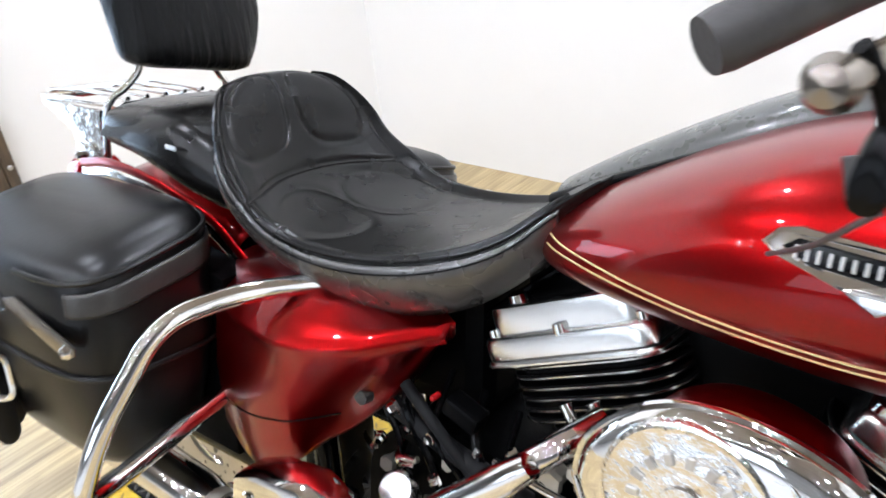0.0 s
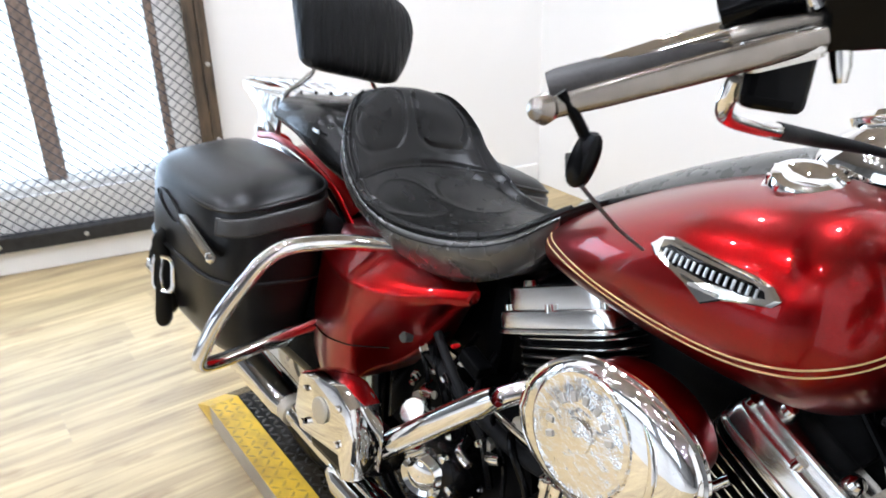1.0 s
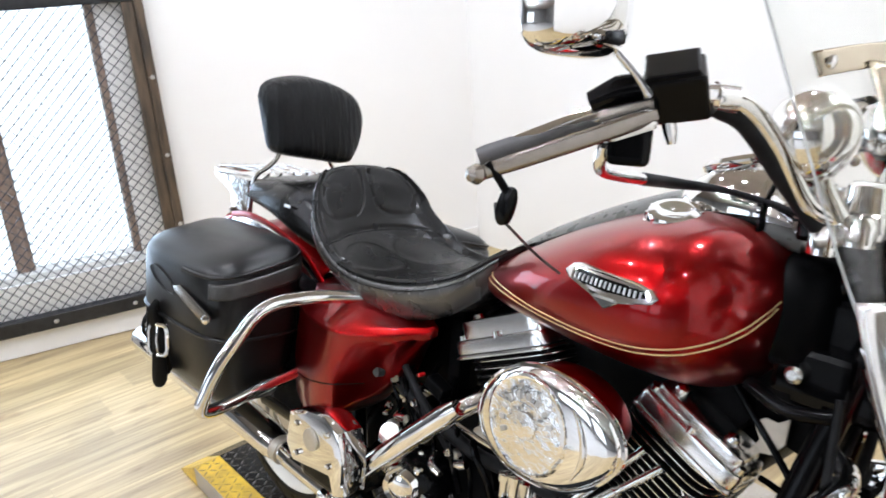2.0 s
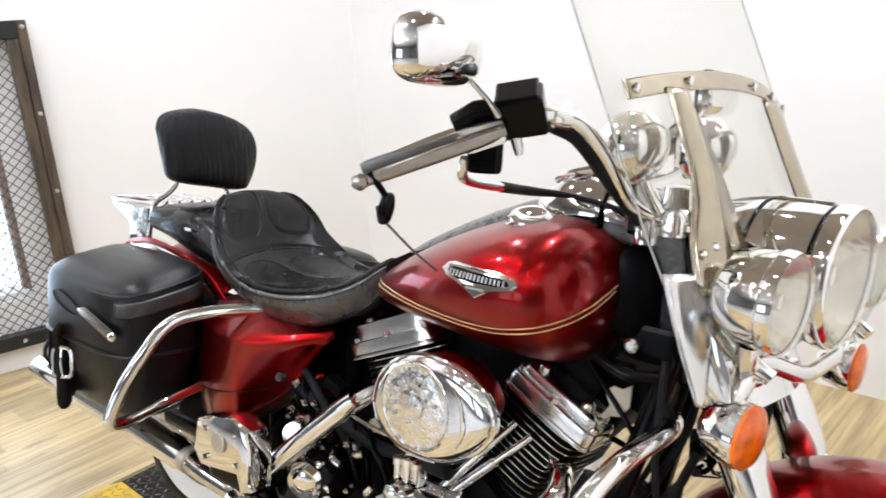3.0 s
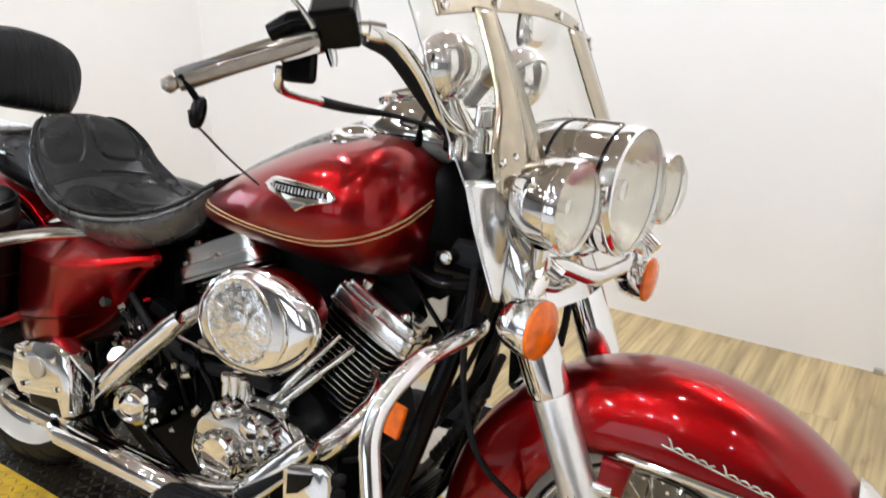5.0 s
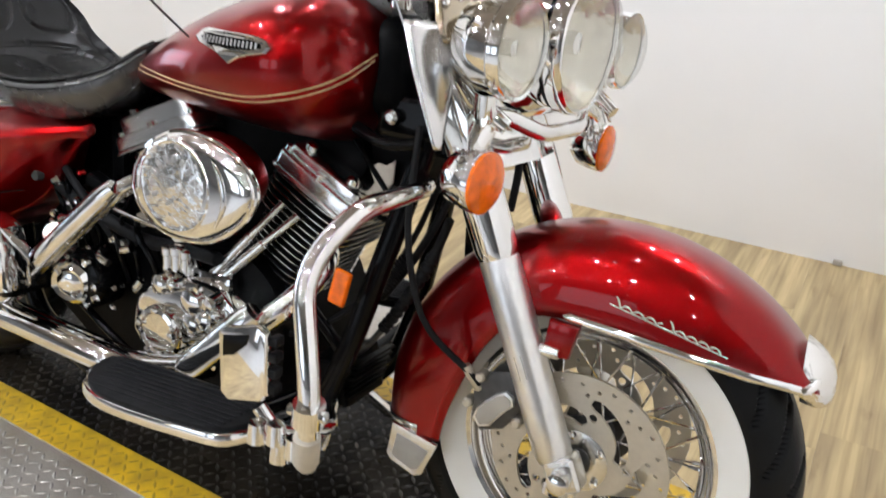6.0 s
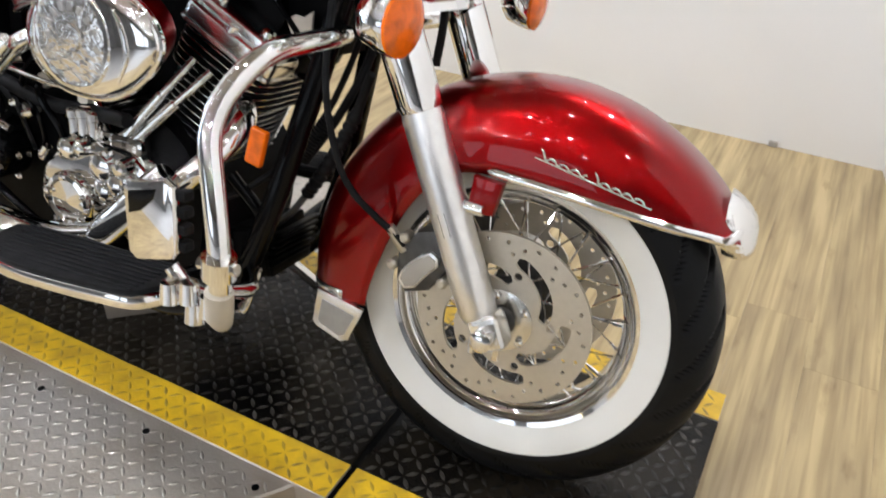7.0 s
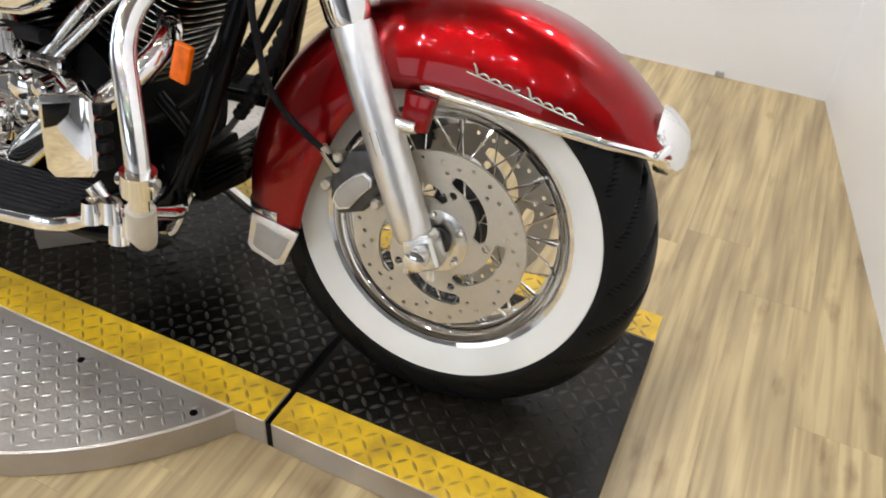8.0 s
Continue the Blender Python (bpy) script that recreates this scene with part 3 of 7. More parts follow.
WR = 0.322   # wheel centre height


def bp(name, me, material, parent=BIKE, label="", m=None):
    return part(name, me, material, parent, label, m)


def tread_mesh(R, half):
    """Crown of the tyre with curved grooves cut into it, their shade coloured in."""
    nth, nv = 880, 49
    verts, faces, low, sunk = [], [], [], []
    for i in range(nth):
        th = TAU * i / nth
        for j in range(nv):
            v = -1 + 2 * j / (nv - 1)
            r = R - 0.058 * abs(v) ** 2.6
            y = half * math.sin(v * 1.35) / math.sin(1.35)
            ph = (th * 22 / TAU + 1.15 * abs(v) + 0.22 * math.sin(v * 4) + (0.5 if v > 0 else 0)) % 1.0
            d = min(ph, 1 - ph) / 22 * TAU * R
            g = 0.0
            if 0.10 < abs(v) < 0.93:
                g = max(0.0, 1 - (d / 0.0095) ** 2)
            r -= 0.0125 * min(1.0, g * 1.6)
            low.append(g)
            verts.append((r * math.cos(th), y, r * math.sin(th)))
    for i in range(nth):
        k = (i + 1) % nth
        for j in range(nv - 1):
            q = (i * nv + j, i * nv + j + 1, k * nv + j + 1, k * nv + j)
            faces.append(q)
            sunk.append(1 if sum(low[v] for v in q) > 1.9 else 0)
    me = mesh_of("tread", verts, faces, angle=60)
    me.materials.append(TYRE)
    # groove faces take black, so the shade in them is part of the colour
    me.materials.append(DARK)
    for p, f in zip(me.polygons, sunk):
        p.material_index = f
    return me


def wheel(cx, name, half, R=0.322, disc_l=True):
    # hub coloured dark grey in place of the shade seen through the disc slots
    hub = bp(name, lathe_mesh([(0.020, -0.076), (0.028, -0.074), (0.030, -0.056), (0.060, -0.050), (0.060, -0.042), (0.030, -0.034), (0.027, 0), (0.030, 0.034), (0.060, 0.042), (0.060, 0.050), (0.036, 0.056), (0.036, 0.074), (0.021, 0.078)], 40), CALG, BIKE, "wheel hub in dark grey that stands for the shade behind the disc", Matrix.Translation((cx, 0, WR)))
    k = half / 0.065
    prof = [(0.174, 0.0), (0.176, 0.018), (0.186, 0.026), (0.189, 0.034), (0.198, 0.040), (0.201, 0.047), (0.209, 0.050), (0.212, 0.046), (0.205, 0.038)]
    ring = [(r, -y * k) for r, y in prof[::-1]] + [(r, y * k) for r, y in prof[1:]]
    bp("rim", lathe_mesh(ring, 96, closed=False), CHROME, hub, "chrome rim")
    bp("tread", tread_mesh(R, half), TYRE, hub, "black tyre tread")
    for s in (-1, 1):
        side = [(0.205, 0.044), (0.212, 0.052), (0.235, 0.0605), (0.258, 0.063), (0.266, 0.0645), (0.2655, 0.0655)]
        bp("whitewall", lathe_mesh([(0.207, 0.049 * k * s), (0.214, 0.0535 * k * s), (0.232, 0.0605 * k * s), (0.246, 0.0635 * k * s), (0.2530, 0.0640 * k * s), (0.2540, 0.0625 * k * s)], 96), WHITEW, hub, "clean white sidewall band")
        bp("sidewall", lathe_mesh([(0.2540, 0.0628 * k * s), (0.257, 0.0642 * k * s), (0.268, 0.0638 * k * s), (0.2650, 0.0585 * k * s)], 96), TYRE, hub)
    # laced spokes
    sm = {}
    for s in (-1, 1):
        for d in (-1, 1):
            a0, a1 = Vector((0.057, 0.046 * s, 0)), Vector((0.180 * math.cos(d * 0.55), 0.010 * s, 0.180 * math.sin(d * 0.55)))
            e = a1 - (a1 - a0).normalized() * 0.022
            sm[s, d] = tube_mesh([a0, e, e, a1], [0.0017, 0.0017, 0.0032, 0.0032], 6, "spoke")
    for i in range(10):
        for j, (s, d) in enumerate(sm):
            part("spoke", sm[s, d], CHROME, hub, m=Euler((0, TAU * (i + j * 0.25) / 10, 0)).to_matrix().to_4x4())
    return hub


def disc_mesh(y):
    me = lathe_mesh([(0.036, y - 0.003), (0.1440, y - 0.003), (0.1440, y + 0.003), (0.036, y + 0.003)], 96, closed=True)
    cuts = []
    for i in range(10):
        a = TAU * i / 10
        for r, da in ((0.133, 0.0), (0.124, 0.16), (0.113, 0.30), (0.130, 0.38)):
            cuts.append(lathe_mesh([(0.0036, -0.02), (0.0036, 0.02)], 8, caps=True, center=(r * math.cos(a + da), y, r * math.sin(a + da))))
    for i in range(5):
        a = TAU * i / 5
        cuts.append(lathe_mesh([(0.0065, -0.02), (0.0075, 0.02)], 10, caps=True, center=(0.080 * math.cos(a + 0.12), y, 0.080 * math.sin(a + 0.12))))
        path = []
        for k in range(15):
            t = k / 14
            r, b = 0.064 + 0.040 * t ** 0.7, a + 0.25 + 1.22 * t
            path.append((r * math.cos(b), r * math.sin(b)))
        bm = bmesh.new()
        n = len(path)
        lay = []
        for yy in (y - 0.02, y + 0.02):
            up, lo = [], []
            for k, (x, z) in enumerate(path):
                tx, tz = (path[min(k + 1, n - 1)][0] - path[max(k - 1, 0)][0], path[min(k + 1, n - 1)][1] - path[max(k - 1, 0)][1])
                L = math.hypot(tx, tz)
                w = 0.0100 * (1 if 0 < k < n - 1 else 0.6)
                up.append(bm.verts.new((x - tz / L * w, yy, z + tx / L * w)))
                lo.append(bm.verts.new((x + tz / L * w, yy, z - tx / L * w)))
            lay.append(up + lo[::-1])
        bm.faces.new(lay[0])
        bm.faces.new(lay[1][::-1])
        m2 = len(lay[0])
        for k in range(m2):
            bm.faces.new((lay[0][k], lay[1][k], lay[1][(k + 1) % m2], lay[0][(k + 1) % m2]))
        bmesh.ops.recalc_face_normals(bm, faces=bm.faces)
        mm = bpy.data.meshes.new("c")
        bm.to_mesh(mm)
        bm.free()
        cuts.append(mm)
    return cut(me, joined(cuts), "brake_disc")


front = wheel(0.006, "front_wheel", 0.064)
dm = disc_mesh(0.0)
bp("brake_disc", dm, STEEL, front, "drilled steel brake disc", Matrix.Translation((0, -0.080, 0)))
bp("brake_disc", dm, STEEL, front, "drilled steel brake disc", Matrix.Translation((0, 0.080, 0)))
carrier = lathe_mesh([(0.0245, -0.0845), (0.050, -0.0845), (0.051, -0.084), (0.051, -0.083), (0.0245, -0.083)], 40, closed=True)
bp("disc_carrier", carrier, ALU, front, "grey disc carrier")
for s in (-1, 1):
    bp("hub_seal", lathe_mesh([(0.0240, 0.076 * s), (0.0240, 0.0865 * s), (0.018, 0.089 * s), (0.0, 0.089 * s)], 28), CALG, front, "grey hub seal")
bolt2 = lathe_mesh([(0.0065, 0), (0.0065, -0.005), (0.004, -0.007), (0, -0.0072)], 8, name="disc_bolt")
for i in range(5):
    a = TAU * i / 5 + 0.6
    part("disc_bolt", bolt2, CHROME, front, m=Matrix.Translation((0.044 * math.cos(a), -0.0855, 0.044 * math.sin(a))))
rear_w = wheel(-1.612, "rear_wheel", 0.064, 0.322)
bp("brake_disc", dm, STEEL, rear_w, "drilled steel brake disc", Matrix.Translation((0, -0.080, 0)))


# front fender, swept round the wheel
REAR_EDGE = spline([(101, 0.2355), (112, 0.240), (122, 0.236), (133, 0.224), (150, 0.211), (165, 0.209), (178, 0.216), (191, 0.228)], 80)


def fender_edge(phi):
    """Radius of the fender's lower edge: nearly level ahead of the fork, round the wheel behind it."""
    if phi < 101:
        return 0.2286 / (math.sin(radians(phi)) + 0.06 * math.cos(radians(phi)))
    return float(np.interp(phi, REAR_EDGE[:, 0], REAR_EDGE[:, 1]))


def fender_crown(phi):
    return float(np.interp(phi, [30, 36, 45, 60, 90, 130, 150, 170, 190], [0.372, 0.374, 0.374, 0.371, 0.366, 0.360, 0.358, 0.357, 0.356]))


def fender_width(phi):
    return float(np.interp(phi, [30, 36, 44, 60, 100, 190], [0.045, 0.072, 0.090, 0.100, 0.104, 0.100]))


def fender_point(phi, tau, grow=0.0):
    Re, Rc, w = fender_edge(phi), fender_crown(phi), fender_width(phi)
    y = -(w + grow) * math.copysign(abs(math.cos(tau)) ** 0.72, math.cos(tau))
    r = Re + (Rc - Re) * abs(math.sin(tau)) ** 0.78 + grow * math.sin(tau)
    a = radians(phi)
    return Vector((r * math.cos(a), y, WR + r * math.sin(a)))


def front_fender():
    rings = []
    for phi in np.linspace(34, 191, 98):
        rings.append([fender_point(phi, t) for t in np.linspace(0, math.pi, 41)])
    return loft_mesh(rings, "front_fender", caps=False, closed=False, angle=60)


FEN = solid(bp("front_fender", front_fender(), RED, BIKE, "deep candy red front fender"), 0.003, 0)
for tau, sgn in ((0.02, -1), (math.pi - 0.02, 1)):
    pts = [fender_point(p, tau, 0.004) for p in np.linspace(100, 35, 40)]
    bp("fender_trim", tube_mesh(pts, [0.002] + [0.0065] * 38 + [0.006], 10, flat=0.6), CHROME, FEN, "chrome trim strip along the fender edge")
tip_pts = [fender_point(36, t, 0.005) for t in np.linspace(0.0, math.pi, 25)]
bp("fender_trim", tube_mesh(tip_pts, 0.0065, 10), CHROME, FEN)
tip = []
for k in range(11):
    a = 1.57 * k / 10
    rr = max(0.05, math.cos(a))
    tip.append([Vector((0.286 + 0.045 * math.sin(a) - 0.10 * 0.046 * rr * math.sin(t), 0.060 * rr ** 0.7 * math.copysign(abs(math.cos(t)) ** 0.85, math.cos(t)), 0.540 - 0.016 * math.sin(a) + 0.044 * rr ** 0.7 * math.copysign(abs(math.sin(t)) ** 0.85, math.sin(t)))) for t in np.linspace(0, TAU, 32, endpoint=False)])
bp("fender_tip", loft_mesh(tip, angle=60), EMBOSS, FEN, "chrome fender tip ornament")
# chrome framed mud flap at the rear of the fender
for s in (-1, 1):
    ol = [(-0.312, 0.286), (-0.319, 0.224), (-0.311, 0.214), (-0.262, 0.199), (-0.246, 0.207), (-0.224, 0.272)]
    y0, y1 = (-0.107, -0.099) if s < 0 else (0.099, 0.107)
    fl = bp("mud_flap", prism_mesh(ol, y0, y1, 0.003), ALU, FEN, "polished metal skirt trim")
    il = [(-0.301, 0.270), (-0.307, 0.228), (-0.301, 0.222), (-0.264, 0.211), (-0.254, 0.217), (-0.238, 0.256)]
    bp("flap_panel", prism_mesh(il, y0 - 0.002 if s < 0 else y1 - 0.001, y0 + 0.001 if s < 0 else y1 + 0.002, 0.001), GREYP, fl, "grey enamel panel")
flw = [[fender_point(p, t, 0.003) for t in np.linspace(0.25, math.pi - 0.25, 25)] for p in np.linspace(186, 194, 6)]
solid(bp("skirt_trim", loft_mesh(flw, caps=False, closed=False), ALU, FEN), 0.003, 0)
# flowing script ornament on the fender side
bp("script_ornament", tube_mesh(spline([(0.022, -0.1070, 0.596), (0.10, -0.1078, 0.5815), (0.192, -0.1070, 0.563)], 16), [0.0008, 0.0013, 0.0008], 6), STEEL, FEN, "chrome script ornament")
for u0, u1, loops in ((0.0, 0.46, 4.0), (0.52, 1.0, 4.5)):
    wave = []
    for k in range(90):
        q = k / 89
        u = u0 + (u1 - u0) * q
        a = TAU * loops * q
        hh = 0.0028 + 0.0056 * math.exp(-(q / 0.10) ** 2)
        wave.append((0.030 + 0.152 * u + 0.0020 * math.sin(a), -0.1080, 0.5985 - 0.0295 * u + hh * math.cos(a) + 0.45 * (hh - 0.0028)))
    bp("script_stroke", tube_mesh(wave, [0.0009 + 0.0006 * abs(math.sin(k * 0.35)) for k in range(90)], 6), STEEL, FEN, "flowing chrome strokes")
for s in (-1, 1):
    bp("fender_bracket", prism_mesh([(-0.064, 0.494), (-0.022, 0.497), (-0.012, 0.550), (-0.060, 0.552)], -0.120 if s < 0 else 0.100, -0.100 if s < 0 else 0.120, 0.006), RED, FEN, "red painted fork bracket")

# fork
FD = Vector((0.135, 0, -0.294)).normalized()
FA = Vector((-0.147, 0, 0.622))


def on_fork(z, y=0.0, dx=0.0):
    t = (z - FA.z) / FD.z
    return Vector((FA.x + FD.x * t + dx, y, z))


for s in (-1, 1):
    y = 0.122 * s
    leg = bp("fork_leg", tube_mesh([on_fork(0.335, y), on_fork(0.345, y), on_fork(0.40, y), on_fork(0.50, y), on_fork(0.622, y), on_fork(0.634, y)], [0.025, 0.0295, 0.0305, 0.0305, 0.031, 0.028], 28), FORKA, BIKE, "polished aluminium fork leg")
    bp("fork_cover", tube_mesh([on_fork(0.628, y), on_fork(0.64, y), on_fork(0.74, y), on_fork(0.86, y)], [0.030, 0.0335, 0.0345, 0.035], 28), CHROME, leg, "chrome fork tube cover")
    bp("axle_clamp", box_mesh(0.052, 0.044, 0.058, 0.012, (0.004, 0.128 * s, 0.324), 3, rot=(0, -25, 0)), ALU, leg)
    bp("axle_cap", lathe_mesh([(0.0, -0.012 * s), (0.014, -0.012 * s), (0.017, 0.0), (0.017, 0.022 * s), (0.010, 0.026 * s), (0, 0.026 * s)], 20, center=(0.006, 0.150 * s, 0.324)), CHROME, leg, "axle end cap")
    for dx, dz in ((-0.020, -0.022), (0.020, -0.020)):
        bp("pinch_bolt", lathe_mesh([(0.006, 0), (0.006, -0.02), (0, -0.022)], 8, "z", (dx, 0.128 * s, 0.302 + dz * 0.2)), CHROME, leg)
    bp("leg_boss", tube_mesh([on_fork(0.505, y * 1.0, 0.02), on_fork(0.505, y * 1.0, 0.058)], [0.012, 0.009], 12), ALU, leg)
    bp("reflector_strip", box_mesh(0.014, 0.003, 0.038, 0.001, tuple(on_fork(0.478, y + 0.0285 * s)), 1, rot=(0, -25, 0)), GREYP, leg)
# calipers behind the legs
for s in (-1, 1):
    c = (-0.128, 0.378)
    cal = bp("brake_caliper", prism_mesh([(-0.168, 0.352), (-0.150, 0.330), (-0.112, 0.345), (-0.085, 0.385), (-0.078, 0.430), (-0.100, 0.452), (-0.140, 0.440), (-0.170, 0.400)], min(-0.112 * s, -0.066 * s), max(-0.112 * s, -0.066 * s), 0.008), CALG, BIKE, "dark grey brake caliper")
    bean = [(-0.166, 0.352), (-0.153, 0.336), (-0.132, 0.344), (-0.120, 0.362), (-0.105, 0.382), (-0.092, 0.396), (-0.093, 0.412), (-0.108, 0.420), (-0.128, 0.408), (-0.148, 0.388), (-0.161, 0.370)]
    c = (-0.128, 0.378)
    bp("caliper_badge", prism_mesh([(c[0] + (x - c[0]) * 0.88, c[1] + (z - c[1]) * 0.88) for x, z in bean], min(-0.118 * s, -0.110 * s), max(-0.118 * s, -0.110 * s), 0.002), FORKA, cal, "bean shaped polished badge")
    bp("badge_inset", prism_mesh([(c[0] + (x - c[0]) * 0.76, c[1] + (z - c[1]) * 0.76) for x, z in bean], min(-0.1195 * s, -0.116 * s), max(-0.1195 * s, -0.116 * s), 0.001), TILES, cal)
    for x, z in ((-0.158, 0.425), (-0.175, 0.375), (-0.088, 0.368)):
        bp("caliper_bolt", lathe_mesh([(0.009, 0.01 * s), (0.009, -0.008 * s), (0.006, -0.012 * s), (0, -0.012 * s)], 10, center=(x, -0.108 * s, z)), STEEL, cal)
# brake hose down to the caliper and cables
bp("brake_hose", tube_mesh(spline([(-0.30, -0.13, 0.80), (-0.285, -0.165, 0.66), (-0.262, -0.168, 0.56), (-0.235, -0.150, 0.49), (-0.170, -0.118, 0.425), (-0.160, -0.110, 0.405)], 40), 0.0054, 10), RUBBER, BIKE, "black brake hose")
bp("hose_fitting", tube_mesh([(-0.182, -0.122, 0.440), (-0.160, -0.108, 0.402)], 0.008, 10), STEEL, BIKE)
bp("cable", tube_mesh(spline([(-0.31, 0.03, 0.80), (-0.325, -0.02, 0.66), (-0.37, -0.04, 0.54), (-0.43, -0.06, 0.46), (-0.50, -0.10, 0.40), (-0.56, -0.13, 0.385)], 40), 0.0055, 10), RUBBER, BIKE, "black cable")
bp("cable", tube_mesh(spline([(-0.31, 0.05, 0.82), (-0.30, 0.00, 0.68), (-0.335, -0.03, 0.57), (-0.40, -0.03, 0.47)], 30), 0.0075, 10), RUBBER, BIKE, "black cable with ribbed boot")
boot = []
bpts = spline([(-0.352, -0.036, 0.56), (-0.385, -0.042, 0.505), (-0.42, -0.05, 0.465)], 40)
bp("cable_boot", tube_mesh(bpts, [0.011 + 0.0025 * (i % 2) for i in range(40)], 10), RUBBER, BIKE, "ribbed black rubber boot")

# headlamp nacelle, lamps and their bar
HC = Vector((-0.102, 0.016, 0.941))
HD = Vector((1, -0.08, -0.04)).normalized()
nac = bp("headlamp", lathe_mesh([(0.0, -0.235), (0.055, -0.225), (0.085, -0.19), (0.098, -0.13), (0.1015, -0.06), (0.1015, -0.03)], 56, center=HC, direction=HD), CHROME, BIKE, "large chrome headlamp nacelle")
bp("headlamp_ring", lathe_mesh([(0.1015, -0.030), (0.106, -0.026), (0.107, -0.012), (0.1050, -0.003), (0.1015, 0.001), (0.0985, -0.004)], 56, center=HC, direction=HD), CHROME, nac, "chrome headlamp ring")
bp("ring_groove", lathe_mesh([(0.0975, -0.129), (0.1002, -0.128), (0.1004, -0.124), (0.0985, -0.123)], 56, center=HC, direction=HD), BLACK, nac)
bp("reflector", lathe_mesh([(0.0985, -0.006), (0.078, -0.035), (0.050, -0.055), (0.02, -0.064), (0.0, -0.066)], 48, center=HC, direction=HD), LENSW, nac, "silver reflector bowl")
bp("bulb_shield", lathe_mesh([(0.0, -0.020), (0.016, -0.022), (0.018, -0.030), (0.018, -0.05)], 20, center=HC, direction=HD), CHROME, nac)
bp("lens", lathe_mesh([(0.0995, -0.004), (0.093, 0.007), (0.078, 0.018), (0.055, 0.027), (0.028, 0.032), (0.0, 0.033)], 48, center=HC, direction=HD), GLASS, nac, "clear glass lens")
bp("ring_groove", lathe_mesh([(0.1000, -0.036), (0.1030, -0.035), (0.1030, -0.031), (0.1000, -0.030)], 56, center=HC, direction=HD), BLACK, nac)
bp("nacelle_strip", tube_mesh(spline([HC + Vector((-0.205, 0.016, 0.085)), HC + Vector((-0.13, 0.010, 0.1025)), HC + Vector((-0.035, 0.003, 0.1050))], 16), [0.003, 0.0045, 0.003], 8), CHROME, nac, "raised chrome strip")
for s in (-1, 1):
    C = Vector((-0.107 + 0.006 * s, 0.225 * s + 0.008, 0.933))
    D = Vector((1, -0.09, -0.05)).normalized()
    sp = bp("spot_lamp", lathe_mesh([(0.0, -0.098), (0.030, -0.094), (0.052, -0.075), (0.062, -0.045), (0.0645, -0.02)], 44, center=C, direction=D), CHROME, BIKE, "round chrome auxiliary lamp")
    bp("spot_ring", lathe_mesh([(0.0645, -0.020), (0.0675, -0.016), (0.067, -0.006), (0.0650, 0.000), (0.0620, -0.004)], 44, center=C, direction=D), CHROME, sp, "chrome lamp ring")
    bp("bulb_shield", lathe_mesh([(0.0, -0.012), (0.010, -0.014), (0.011, -0.020), (0.011, -0.034)], 16, center=C, direction=D), SATIN, sp)
    bp("reflector", lathe_mesh([(0.0620, -0.006), (0.045, -0.028), (0.02, -0.040), (0.0, -0.043)], 36, center=C, direction=D), LENSW, sp, "silver reflector bowl")
    bp("lens", lathe_mesh([(0.0630, -0.004), (0.058, 0.005), (0.046, 0.013), (0.028, 0.019), (0.0, 0.022)], 36, center=C, direction=D), GLASS, sp, "clear glass lens")
    bp("lamp_stem", tube_mesh([C + Vector((-0.045, 0, -0.060)), C + Vector((-0.048, -0.004 * s, -0.082)), Vector((-0.160, 0.185 * s, 0.838))], [0.014, 0.016, 0.013], 14), CHROME, sp)
    # turn signal
    S = Vector((-0.133 + 0.010 * s, 0.238 * s + 0.015, 0.757))
    SD = Vector((1, -0.07 + 0.06 * s, -0.05)).normalized()
    sg = bp("turn_signal", lathe_mesh([(0.0, -0.062), (0.020, -0.060), (0.036, -0.045), (0.042, -0.022), (0.044, -0.004), (0.042, 0.0)], 36, center=S, direction=SD), CHROME, BIKE, "chrome turn signal with an amber lens")
    bp("amber_lens", lathe_mesh([(0.0425, -0.002), (0.043, 0.004), (0.036, 0.009), (0.020, 0.012), (0.0, 0.013)], 36, center=S, direction=SD), AMBER, sg, "amber plastic lens")
    bp("signal_stem", tube_mesh([S + Vector((-0.03, -0.010 * s, 0.035)), S + Vector((-0.025, -0.030 * s, 0.065)), Vector((-0.162, 0.180 * s, 0.842))], [0.015, 0.018, 0.014], 14), CHROME, sg, "chrome bracket arm")
bar_pts = fillet([(-0.160, -0.222, 0.842), (-0.158, -0.150, 0.840), (-0.122, -0.080, 0.812), (-0.118, 0.080, 0.812), (-0.146, 0.150, 0.842), (-0.150, 0.196, 0.840)], 0.03)
bp("light_bar", tube_mesh(bar_pts, 0.013, 14, flat=0.8), CHROME, BIKE, "bent chrome light bar")
bp("fork_bracket", box_mesh(0.10, 0.30, 0.055, 0.016, (-0.215, 0, 0.835), 3, rot=(0, -25, 0)), CHROME, BIKE, "chrome fork bracket")
bp("steering_head", tube_mesh([(-0.33, 0, 0.99), (-0.27, 0, 0.78)], 0.045, 24), BLACK, BIKE, "black steering head")
bp("fork_panel", loft_mesh([[on_fork(z, y, dx) for y, dx in ((-0.15, 0.0), (-0.10, 0.045), (0.0, 0.055), (0.10, 0.045), (0.15, 0.0))] for z in (0.86, 0.80, 0.76)], caps=False, closed=False), CHROME, BIKE, "chrome panel between the fork tubes")
bp("brake_line", tube_mesh(spline([(-0.20, 0.02, 0.81), (-0.185, 0.0, 0.74), (-0.19, 0.0, 0.67)], 14), 0.007, 8), RUBBER, BIKE, "black hose under the lamps")


# windshield
def shield_point(y, z):
    return Vector((-0.293 - 0.46 * (z - 1.2) - 0.67 * y * y + 0.09 * y, y, z))


